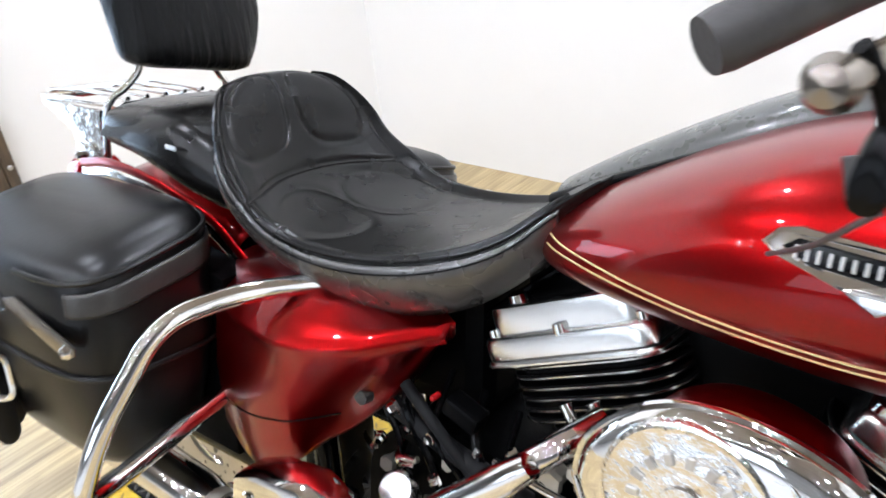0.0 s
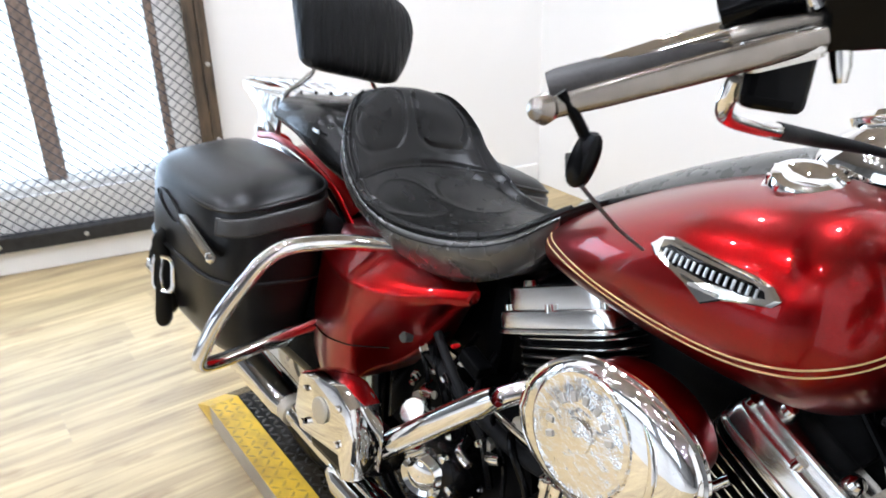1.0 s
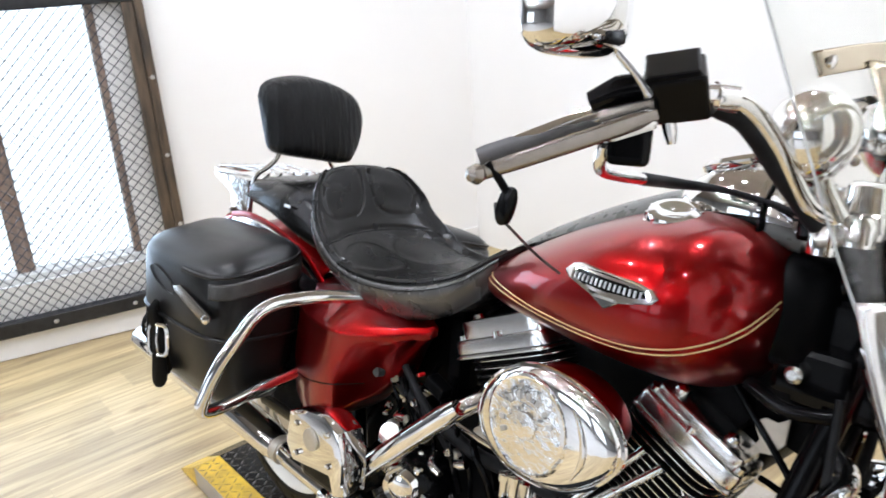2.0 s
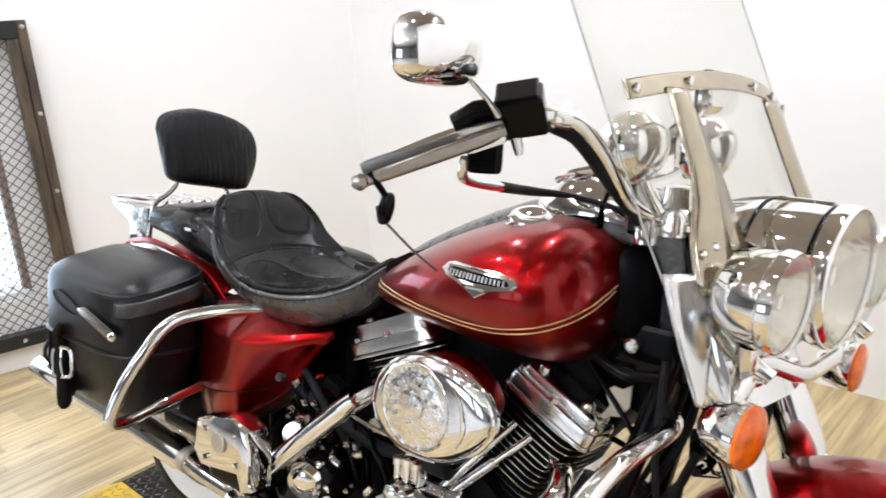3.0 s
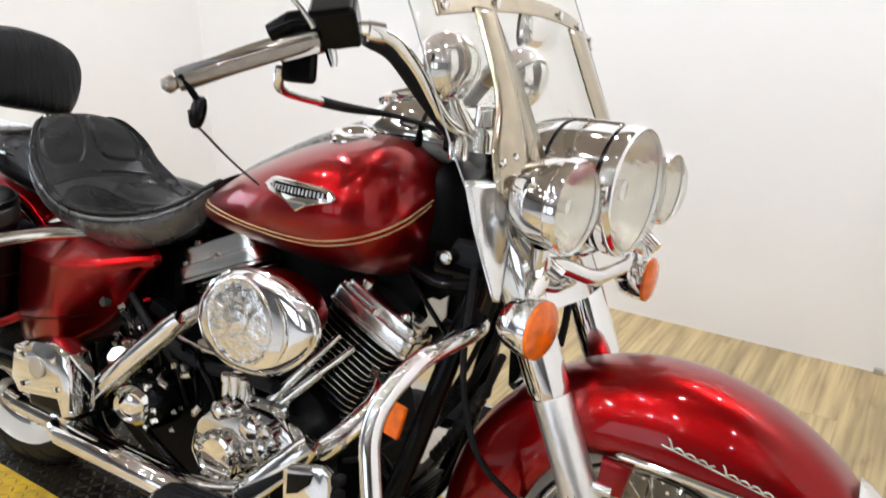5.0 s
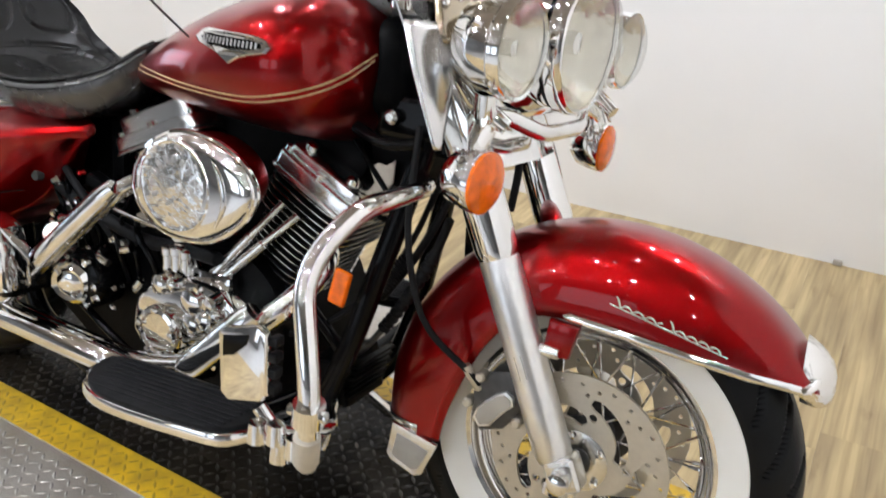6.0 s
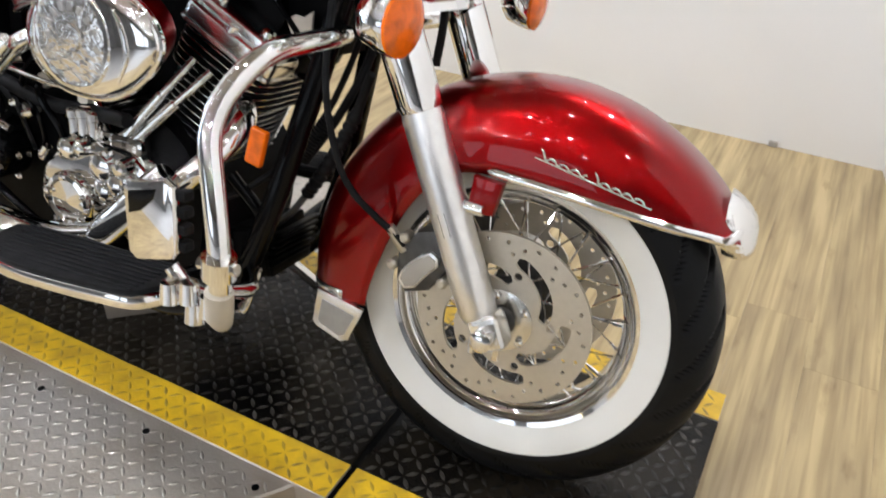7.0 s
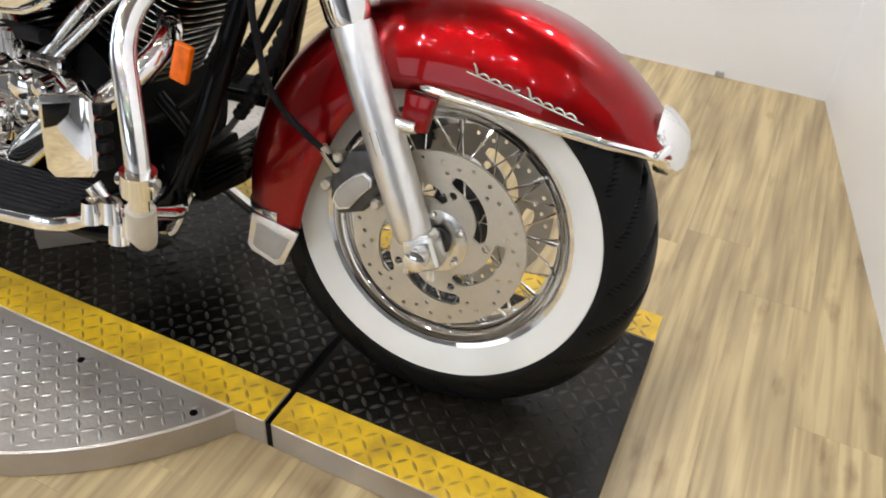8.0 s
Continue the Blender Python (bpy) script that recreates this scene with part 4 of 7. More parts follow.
def half_width(z):
    if z > 1.28:
        return 0.285 * max(0.12, 1 - ((z - 1.28) / 0.255) ** 2.4) ** 0.5 if z < 1.53 else 0.08
    return float(np.interp(z, [0.79, 0.9, 1.0, 1.28], [0.262, 0.275, 0.283, 0.285]))


def shield_inner(z):
    return float(np.interp(z, [0.79, 0.86, 0.94, 1.00, 1.035, 1.05], [0.215, 0.178, 0.158, 0.130, 0.07, 0.0]))


def shield_mesh(z0, z1, n, split):
    verts, faces = [], []
    for i in range(n):
        z = z0 + (z1 - z0) * i / (n - 1)
        w, a = half_width(z), split(z)
        for side in (-1, 1):
            for k in range(9):
                y = side * (a + (w - a) * k / 8)
                verts.append(shield_point(y, z))
    for i in range(n - 1):
        for h in (0, 9):
            for k in range(8):
                a = i * 18 + h + k
                faces.append((a, a + 1, a + 19, a + 18))
    bm = bmesh.new()
    me = mesh_of("shield", verts, faces, angle=80)
    bm.from_mesh(me)
    bmesh.ops.remove_doubles(bm, verts=bm.verts, dist=1e-5)
    bm.to_mesh(me)
    bm.free()
    return me


WIND = solid(bp("windshield", shield_mesh(0.80, 1.53, 60, shield_inner), CLEAR, BIKE, "tall clear plastic windshield"), 0.004, 0)
WIND.visible_shadow = False
for s in (-1, 1):
    bp("shield_edge", tube_mesh([shield_point(s * half_width(z), z) for z in np.linspace(0.80, 1.52, 50)], 0.0015, 6), EDGE, WIND, "polished edge of the clear windshield")


def band_z(y):
    return 1.212 - 0.46 * y * y


strip = [[shield_point(y, band_z(y) + d) + Vector((0.006, 0, 0)) for d in (-0.0125, -0.010, 0.010, 0.0125)] for y in np.linspace(-0.252, 0.252, 36)]
solid(bp("shield_band", loft_mesh(strip, caps=False, closed=False), BRACE, WIND, "polished metal band across the windshield"), 0.003, 0)
for y in (-0.236, -0.132, 0.058, 0.150, 0.236):
    bp("shield_screw", lathe_mesh([(0.008, 0), (0.007, 0.004), (0.0, 0.006)], 12, center=shield_point(y, band_z(y)) + Vector((0.0085, 0, 0)), axis="x"), CHROME, WIND)
for s in (-1, 1):
    rows, rows2 = [], []
    for z in np.linspace(1.192, 0.930, 28):
        a0 = float(np.interp(z, [0.855, 0.90, 0.95, 1.0, 1.05, 1.088, 1.192], [0.196, 0.176, 0.166, 0.158, 0.150, 0.146, 0.143]))
        a1 = float(np.interp(z, [0.855, 0.90, 0.95, 1.0, 1.05, 1.088, 1.192], [0.222, 0.238, 0.240, 0.226, 0.198, 0.188, 0.184]))
        if s > 0:
            a0, a1 = a0 - 0.062, a1 - 0.02
        rows.append([shield_point(s * (a0 + (a1 - a0) * u), z) + Vector((0.009 + 0.010 * math.sin(u * math.pi), 0, 0)) for u in np.linspace(0, 1, 7)])
        if z > 0.97 and s < 0:
            f = (1.192 - z) / 0.22
            rows2.append([shield_point(s * (a0 - 0.022 - 0.040 * f + 0.038 * u), z) + Vector((-0.006, 0, 0)) for u in (0, 0.5, 1)])
    foot = []
    for z in np.linspace(0.955, 0.802, 16):
        a0 = float(np.interp(z, [0.800, 0.862, 0.90, 0.935, 0.955], [0.284, 0.246, 0.214, 0.188, 0.178]))
        a1 = float(np.interp(z, [0.800, 0.862, 0.90, 0.935, 0.955], [0.293, 0.292, 0.290, 0.286, 0.283]))
        foot.append([shield_point(s * (a0 + (a1 - a0) * u), z) + Vector((0.006 + 0.004 * math.sin(u * math.pi), 0, 0)) for u in np.linspace(0, 1, 7)])
    solid(bp("shield_foot", loft_mesh(foot, caps=False, closed=False), FOOTM, WIND, "polished lower windshield plate"), 0.003, 0)
    br = solid(bp("shield_brace", loft_mesh(rows, caps=False, closed=False), BRACE, WIND, "polished curved windshield brace"), 0.004, 0)
    if s < 0:
        solid(bp("inner_brace", loft_mesh(rows2, caps=False, closed=False), BRACE, WIND, "polished strip behind the windshield"), 0.003, 0)
    for y, z in ((0.224, 0.980), (0.198, 0.988)):
        bp("brace_bolt", lathe_mesh([(0.007, 0), (0.0065, 0.004), (0.0, 0.006)], 12, center=shield_point(y * s, z) + Vector((0.018, 0, 0)), axis="x"), CHROME, br)
    bp("shield_clamp", tube_mesh([shield_point(0.20 * s, 0.90) + Vector((-0.02, 0, 0)), shield_point(0.20 * s, 0.86) + Vector((0.0, 0, 0)), shield_point(0.19 * s, 0.83) + Vector((0.03, 0, 0))], [0.010, 0.014, 0.012], 12), CHROME, WIND)
    bp("shield_grommet", lathe_mesh([(0.0, -0.012), (0.014, -0.010), (0.016, 0.0), (0.014, 0.012), (0.0, 0.014)], 14, center=(-0.225, 0.165 * s, 0.835)), CHROME, WIND)
    if s < 0:
        bp("side_deflector", prism_mesh([(-0.255, 0.900), (-0.225, 0.845), (-0.188, 0.800), (-0.165, 0.800), (-0.168, 0.835), (-0.200, 0.895)], min(0.238 * s, 0.242 * s), max(0.238 * s, 0.242 * s), 0.001), CHROME, WIND)

# handlebar and its controls
for s in (-1, 1):
    pts = spline([(-0.345, 0.0, 1.005), (-0.345, 0.06 * s, 1.005), (-0.355, 0.100 * s, 1.008), (-0.378, 0.140 * s, 1.028), (-0.405, 0.190 * s, 1.098), (-0.430, 0.240 * s, 1.140), (-0.470, 0.290 * s, 1.140), (-0.555, 0.350 * s, 1.105), (-0.632, 0.424 * s, 1.055)], 50)
    hb = bp("handlebar", tube_mesh(pts, 0.0128, 16), CHROME, BIKE, "chrome handlebar half")
    g0, g1 = Vector((-0.545, 0.336 * s, 1.106)), Vector((-0.640, 0.432 * s, 1.048))
    bp("grip", tube_mesh([g0, g0.lerp(g1, 0.06), g0.lerp(g1, 0.5), g0.lerp(g1, 0.94), g1], [0.0150, 0.0165, 0.0156, 0.0166, 0.0152], 24), GRIP, hb, "worn grey rubber grip")
    bp("switch_housing", tube_mesh([g0.lerp(g1, 0.02), g0.lerp(g1, -0.05), Vector((-0.490, 0.300 * s, 1.132))], [0.021, 0.024, 0.024], 20), LEVER, hb, "polished throttle housing")
    bp("switch_pod", box_mesh(0.048, 0.048, 0.050, 0.010, (-0.496, 0.346 * s, 1.086), 3, rot=(0, 0, -40 * s)), BLACK if s < 0 else CHROME, hb, "black switch pod" if s < 0 else "chrome switch pod")
    bp("switch_button", tube_mesh([(-0.466, 0.322 * s, 1.118), (-0.462, 0.318 * s, 1.100), (-0.460, 0.316 * s, 1.088)], [0.009, 0.008, 0.005], 12), CHROME, hb)
    if s < 0:
        bp("master_cylinder", box_mesh(0.058, 0.064, 0.052, 0.006, (-0.462, 0.308 * s, 1.148), 3, rot=(26 * -s, -12, -30 * s)), BLACK, hb, "black square brake fluid reservoir")
        bp("reservoir_lid", box_mesh(0.060, 0.066, 0.009, 0.004, (-0.468, 0.320 * s, 1.172), 2, rot=(26 * -s, -12, -30 * s)), BLACK, hb)
    bp("clamp_ring", tube_mesh([(-0.446, 0.264 * s, 1.142), (-0.432, 0.244 * s, 1.141)], 0.0180, 16), CHROME, hb)
    lv = spline([(-0.462, 0.350 * s, 1.118), (-0.480, 0.385 * s, 1.104), (-0.510, 0.430 * s, 1.083), (-0.540, 0.474 * s, 1.062), (-0.562, 0.504 * s, 1.047)], 24)
    lev = bp("lever", tube_mesh(lv, [0.0085, 0.0100, 0.0102, 0.0095, 0.0080], 14, flat=0.5), LEVER, hb, "wide polished lever")
    bp("lever_ball", lathe_mesh([(0.0, -0.012), (0.008, -0.009), (0.0115, 0.0), (0.008, 0.008), (0.0, 0.0115)], 18, center=(-0.566, 0.510 * s, 1.045)), LEVER, lev, "ball end of the lever")
    bp("lever_clamp", box_mesh(0.056, 0.022, 0.024, 0.006, (-0.482, 0.368 * s, 1.106), 2, rot=(0, -20, 56 * -s)), ALU, hb, "grey lever bracket")
    mx = -0.530 if s < 0 else -0.495
    st = spline([(-0.478, 0.338 * s, 1.140), (-0.492, 0.352 * s, 1.162), (mx + 0.010, 0.374 * s, 1.196)], 12)
    mi = bp("mirror", loft_mesh([[Vector((mx + dx, 0, 0)) + Vector((0, 0.425 * s + c[0] * s, 1.217 + c[1])) for c in oval(0, 0, 0.078 * k, 0.047 * k, 36, 0, 3.2)] for dx, k in ((-0.004, 0.97), (0.003, 1.0), (0.014, 0.975), (0.025, 0.90), (0.035, 0.76), (0.042, 0.58), (0.047, 0.36), (0.049, 0.12))], angle=60), CHROME, hb, "chrome backed rectangular mirror")
    bp("mirror_glass", loft_mesh([[Vector((mx - 0.0045 + dx, 0, 0)) + Vector((0, 0.425 * s + c[0] * s, 1.217 + c[1])) for c in oval(0, 0, 0.072, 0.042, 36, 0, 3.2)] for dx in (-0.001, 0.0005)]), MIRR, mi, "mirror glass")
    # dark reflection along the left mirror's edge, drawn as a thin black tube
    if s > 0:
        bp("mirror_outline", tube_mesh([(mx - 0.002, 0.425 + y, 1.217 + z) for y, z in oval(0, 0, 0.078, 0.047, 36, 0, 3.2)], 0.003, 8, closed=True), DARK, mi, "thin dark line standing for the reflection along the mirror edge")
    bp("mirror_stem", tube_mesh(st, [0.009, 0.006, 0.0065], 12), CHROME, mi, "chrome mirror stem")
    # hoses along the bar
    hp = spline([(-0.516, 0.362 * s, 1.080), (-0.524, 0.356 * s, 1.060), (-0.531, 0.338 * s, 1.049), (-0.538, 0.290 * s, 1.041), (-0.543, 0.238 * s, 1.035)], 24)
    bp("cable_elbow", tube_mesh(hp, 0.0075, 12), CHROME, hb, "chrome cable elbow")
    bp("cable", tube_mesh(spline([(-0.5435, 0.236 * s, 1.035), (-0.545, 0.16 * s, 1.027), (-0.50, 0.09 * s, 1.020), (-0.42, 0.07 * s, 1.005), (-0.36, 0.06 * s, 0.985)], 30), [0.0085, 0.008, 0.0045, 0.0045, 0.0045], 10), RUBBER, hb, "black control cable")
    bp("cable", tube_mesh(spline([(-0.445, 0.265 * s, 1.132), (-0.424, 0.222 * s, 1.112), (-0.395, 0.165 * s, 1.050), (-0.365, 0.115 * s, 0.995), (-0.33, 0.08 * s, 0.96)], 30), 0.011, 10), RUBBER, hb, "black brake hose along the bar")
bp("bar_clamp", box_mesh(0.055, 0.15, 0.05, 0.015, (-0.335, 0, 1.005), 3), CHROME, BIKE, "chrome handlebar clamp")
bp("riser", lathe_mesh([(0.0, 0), (0.03, 0), (0.028, 0.03), (0.02, 0.035), (0, 0.036)], 20, "z", (-0.335, -0.055, 1.02)), CHROME, BIKE)
# key fob hanging from the grip
kf = bp("key_fob", loft_mesh([[Vector((-0.549 + c[0], -0.478 + dy, 1.012 + c[1])) for c in oval(0, 0, 0.0098 * k, 0.0215 * k, 20, -14, 2.6)] for dy, k in ((-0.007, 0.8), (-0.004, 1.0), (0.004, 1.0), (0.007, 0.8))]), BLACK, BIKE, "black key fob hanging from the grip")
bp("key_ring", tube_mesh(spline([(-0.560, -0.502, 1.058), (-0.553, -0.492, 1.044), (-0.550, -0.481, 1.030), (-0.549, -0.479, 1.024)], 8), 0.0045, 8), DARK, kf, "short black strap")
bp("fob_tag", box_mesh(0.007, 0.003, 0.018, 0.001, (-0.558, -0.482, 1.006), rot=(0, -14, 0)), CALG, kf)
bp("cord", tube_mesh(spline([(-0.547, -0.478, 0.993), (-0.590, -0.372, 0.940), (-0.638, -0.262, 0.893)], 14), 0.0019, 6), CALG, kf, "thin black cord")


# fuel tank
def ring_section(x, w, zt, zb, zc, n=56, pt=2.3, pb=2.2):
    out = []
    for k in range(n):
        t = TAU * k / n
        c, s = math.cos(t), math.sin(t)
        y = w * math.copysign(abs(c) ** (2 / (pt if s > 0 else pb)), c)
        z = zc + (zt - zc) * abs(s) ** (2 / pt) if s > 0 else zc - (zc - zb) * abs(s) ** (2 / pb)
        out.append(Vector((x, y, z)))
    return out


TANK = spline([(-0.912, 0.105, 0.826, 0.778, 0.800), (-0.88, 0.142, 0.852, 0.766, 0.803), (-0.82, 0.178, 0.888, 0.756, 0.816), (-0.74, 0.212, 0.928, 0.748, 0.836), (-0.65, 0.238, 0.964, 0.740, 0.854), (-0.56, 0.250, 0.986, 0.735, 0.866), (-0.49, 0.248, 0.990, 0.737, 0.872), (-0.452, 0.228, 0.979, 0.752, 0.876), (-0.424, 0.192, 0.958, 0.782, 0.878), (-0.406, 0.148, 0.933, 0.815, 0.878), (-0.398, 0.095, 0.906, 0.848, 0.878), (-0.394, 0.048, 0.891, 0.864, 0.878), (-0.3925, 0.008, 0.880, 0.876, 0.878)], 66)
tank = bp("fuel_tank", loft_mesh([ring_section(*r) for r in TANK], "fuel_tank", angle=70), RED, BIKE, "deep candy red fuel tank with gold pinstripes")


def tank_point(x, f, out=0.0):
    """A point of the tank's right flank: f 0 at its widest, +1 on top, -1 below."""
    r = [float(np.interp(x, TANK[:, 0], TANK[:, i])) for i in range(1, 5)]
    w, zt, zb, zc = r
    p = 2.3 if f > 0 else 2.2
    s = abs(f)
    y = -(w + out) * max(0.0, 1 - s ** p) ** (1 / p)
    z = zc + (zt - zc) * f if f > 0 else zc + (zc - zb) * f
    return Vector((x, y, z))


def flank_at(x, z, out=0.0):
    r = [float(np.interp(x, TANK[:, 0], TANK[:, i])) for i in range(1, 5)]
    w, zt, zb, zc = r
    f = (z - zc) / (zt - zc) if z > zc else (z - zc) / (zc - zb)
    return tank_point(x, max(-0.98, min(0.98, f)), out)


for dz in (0.0, -0.0085):
    way = spline([(-0.885, 0.822), (-0.80, 0.821), (-0.68, 0.814), (-0.56, 0.813), (-0.48, 0.827), (-0.438, 0.843), (-0.414, 0.862), (-0.4035, 0.880), (-0.400, 0.893)], 80)
    xs, zz = way[:, 0], way[:, 1]
    bp("pinstripe", tube_mesh([flank_at(x, z + dz, 0.0004) for x, z in zip(xs, zz)], 0.0012, 6), GOLD, tank, "gold pinstripe")
# tank badge: chrome shield with plain bars for its lettering
EO = [(-0.650, 0.893), (-0.640, 0.904), (-0.625, 0.908), (-0.575, 0.907), (-0.520, 0.906), (-0.500, 0.902), (-0.489, 0.892), (-0.496, 0.884), (-0.520, 0.879), (-0.543, 0.873), (-0.565, 0.861), (-0.590, 0.874), (-0.615, 0.881), (-0.638, 0.886)]


def on_flank(outline, o0, o1):
    c = (sum(p[0] for p in outline) / len(outline), sum(p[1] for p in outline) / len(outline))
    n = len(outline)
    verts, faces = [], []
    for o, k in ((o0, 1.0), (o1 * 0.8, 1.0), (o1, 0.93)):
        for x, z in outline:
            q = flank_at(c[0] + (x - c[0]) * k, c[1] + (z - c[1]) * k)
            verts.append(q + Vector((0, -o, 0)))
    for r in range(2):
        for i in range(n):
            j = (i + 1) % n
            faces.append((r * n + i, r * n + j, (r + 1) * n + j, (r + 1) * n + i))
    faces.append(tuple(range(2 * n, 3 * n)))
    return mesh_of("badge", verts, faces, False)


badge = bp("tank_badge", on_flank(EO, -0.003, 0.007), CHROME, tank, "chrome tank badge")
inner = [(-0.634, 0.894), (-0.624, 0.901), (-0.575, 0.900), (-0.520, 0.899), (-0.506, 0.896), (-0.503, 0.890), (-0.525, 0.886), (-0.567, 0.884), (-0.615, 0.887)]
bp("badge_field", on_flank(inner, 0.005, 0.0085), BLACK, badge, "black badge field")
for i in range(15):
    x = -0.623 + 0.0080 * i
    z0 = 0.8925 - 0.0005 * i / 14
    p0, p1 = flank_at(x, z0 - 0.0040), flank_at(x, z0 + 0.0050)
    bp("badge_bar", tube_mesh([p0 + Vector((0, -0.009, 0)), p1 + Vector((0, -0.009, 0))], 0.0016, 6), SILVER, badge, "raised silver bar")
bp("badge_bar", tube_mesh([flank_at(-0.582, 0.876) + Vector((0, -0.008, 0)), flank_at(-0.548, 0.876) + Vector((0, -0.008, 0))], 0.002, 6), SILVER, badge)
# console along the top, filler cap, instrument
cons = []
for x, w, zt, zb in spline([(-0.93, 0.046, 0.852, 0.80), (-0.85, 0.062, 0.899, 0.84), (-0.74, 0.068, 0.954, 0.885), (-0.65, 0.070, 0.991, 0.918), (-0.60, 0.072, 1.006, 0.93), (-0.52, 0.076, 1.021, 0.95), (-0.45, 0.078, 1.020, 0.95), (-0.405, 0.066, 1.000, 0.94)], 30):
    cons.append(ring_section(x, w, zt, zb, zb + 0.02, 32))
console = bp("tank_console", loft_mesh(cons, angle=60), CONS, BIKE, "grey console strip along the tank top")
for s in (-1, 1):
    bp("console_welt", tube_mesh([(x, s * (w + 0.004), zb + 0.016) for x, w, zt, zb in spline([(-0.93, 0.040, 0.868, 0.815), (-0.85, 0.055, 0.910, 0.852), (-0.74, 0.062, 0.958, 0.898), (-0.62, 0.066, 1.000, 0.938), (-0.52, 0.070, 1.022, 0.963), (-0.45, 0.070, 1.022, 0.967)], 30)], 0.009, 10), BLACK, console, "black welt")
cap = bp("filler_cap", lathe_mesh([(0.0, 0.016), (0.018, 0.0175), (0.026, 0.0215), (0.036, 0.020), (0.0385, 0.014), (0.0385, 0.004), (0.043, 0.002), (0.043, -0.012)], 40, center=(-0.566, -0.108, 0.966), direction=(0.12, -0.35, 1)), CHROME, BIKE, "chrome fuel filler cap")
for i in range(10):
    a = TAU * i / 10
    w = Vector((0.12, -0.35, 1)).normalized()
    u = Vector((1, 0, -0.12)).normalized()
    v = w.cross(u)
    bp("cap_grip", tube_mesh([Vector((-0.566, -0.108, 0.966)) + w * h + (u * math.cos(a) + v * math.sin(a)) * 0.037 for h in (0.006, 0.018)], 0.0032, 6), CHROME, cap)
pod = bp("instrument", loft_mesh([ring_section(x, w, zt, 0.965, 0.985, 40, 2.6, 2.6) for x, w, zt in spline([(-0.600, 0.040, 1.006), (-0.585, 0.062, 1.026), (-0.545, 0.074, 1.053), (-0.500, 0.078, 1.062), (-0.455, 0.076, 1.046), (-0.420, 0.066, 1.010), (-0.400, 0.045, 0.985)], 26)], angle=60), CHROME, BIKE, "chrome speedometer housing on the tank console")
bp("dial_bezel", lathe_mesh([(0.050, -0.012), (0.058, -0.004), (0.060, 0.004), (0.054, 0.010), (0.049, 0.004)], 36, center=(-0.528, 0.0, 1.052), direction=(-0.30, 0, 1)), CHROME, pod, "chrome dial bezel")
bp("dial_face", lathe_mesh([(0.0, 0.003), (0.030, 0.002), (0.050, 0.0)], 36, center=(-0.528, 0.0, 1.052), direction=(-0.30, 0, 1)), BLACK, pod, "black dial face")
bp("pod_strap", tube_mesh([(-0.455, 0.083 * math.cos(a), 0.965 + 0.086 * math.sin(a)) for a in np.linspace(-0.2, math.pi + 0.2, 24)], 0.010, 8, flat=0.4), BLACK, pod, "black band round the housing")
bp("ignition_switch", box_mesh(0.03, 0.04, 0.06, 0.008, (-0.395, -0.06, 1.00), 2), BLACK, BIKE)
bp("console_end", lathe_mesh([(0.0, 0.03), (0.03, 0.028), (0.045, 0.01), (0.05, -0.03)], 30, center=(-0.40, -0.02, 1.01), direction=(0.3, -0.1, 1)), CHROME, BIKE, "chrome console end")

# chrome dome and fittings at the middle of the bar
for s in (-1, 1):
    yd = 0.140 * s + 0.012
    dome = bp("dome_housing", lathe_mesh([(0.0, 0.0525), (0.012, 0.0512), (0.024, 0.0468), (0.035, 0.0392), (0.0440, 0.0290), (0.0500, 0.0165), (0.0525, 0.0), (0.0510, -0.0150), (0.0460, -0.0300), (0.0370, -0.0450), (0.0260, -0.0570), (0.0150, -0.0650), (0.0, -0.0680)], 40, center=(-0.386, yd, 1.112), direction=(0.10, -0.06, 0.95)), CHROME, BIKE, "round chrome dome on the handlebar")
    bp("dome_stem", tube_mesh([(-0.380, yd, 1.085), (-0.370, 0.120 * s, 1.045), (-0.355, 0.100 * s, 1.010)], [0.014, 0.016, 0.018], 14), CHROME, dome)
for x, y, z, r in ((-0.33, -0.09, 1.00, 0.022), (-0.36, -0.11, 0.985, 0.018), (-0.30, -0.05, 1.01, 0.020), (-0.31, 0.06, 1.0, 0.022)):
    bp("clamp_bolt", lathe_mesh([(0.0, 0.018), (r * 0.7, 0.016), (r, 0.006), (r, -0.02)], 18, "z", (x, y, z)), CHROME, BIKE)
for s in (-1, 1):
    bp("lever_perch", tube_mesh([(-0.548, 0.352 * s, 1.126), (-0.520, 0.340 * s, 1.142), (-0.490, 0.325 * s, 1.150)], [0.013, 0.017, 0.016], 14), BLACK, BIKE, "black control housing")


# seat
SEAT_Y = -0.026
ROWS_C = [(-0.842, 0.886, -0.842, 0.882, 0.025, -0.842, 0.868), (-0.895, 0.856, -0.885, 0.848, 0.091, -0.882, 0.806), (-0.95, 0.816, -0.935, 0.806, 0.131, -0.915, 0.762), (-1.02, 0.782, -1.005, 0.78, 0.155, -0.975, 0.72), (-1.1, 0.76, -1.09, 0.764, 0.169, -1.05, 0.695), (-1.19, 0.752, -1.175, 0.76, 0.174, -1.13, 0.685),
          (-1.28, 0.766, -1.24, 0.769, 0.174, -1.22, 0.702), (-1.345, 0.8, -1.283, 0.791, 0.173, -1.3, 0.726), (-1.374, 0.855, -1.338, 0.828, 0.163, -1.36, 0.752), (-1.394, 0.905, -1.368, 0.872, 0.149, -1.4, 0.782), (-1.418, 0.934, -1.404, 0.912, 0.114, -1.43, 0.806), (-1.455, 0.93, -1.44, 0.922, 0.07, -1.46, 0.826)]
SP = spline(ROWS_C, 181)
NV = 121


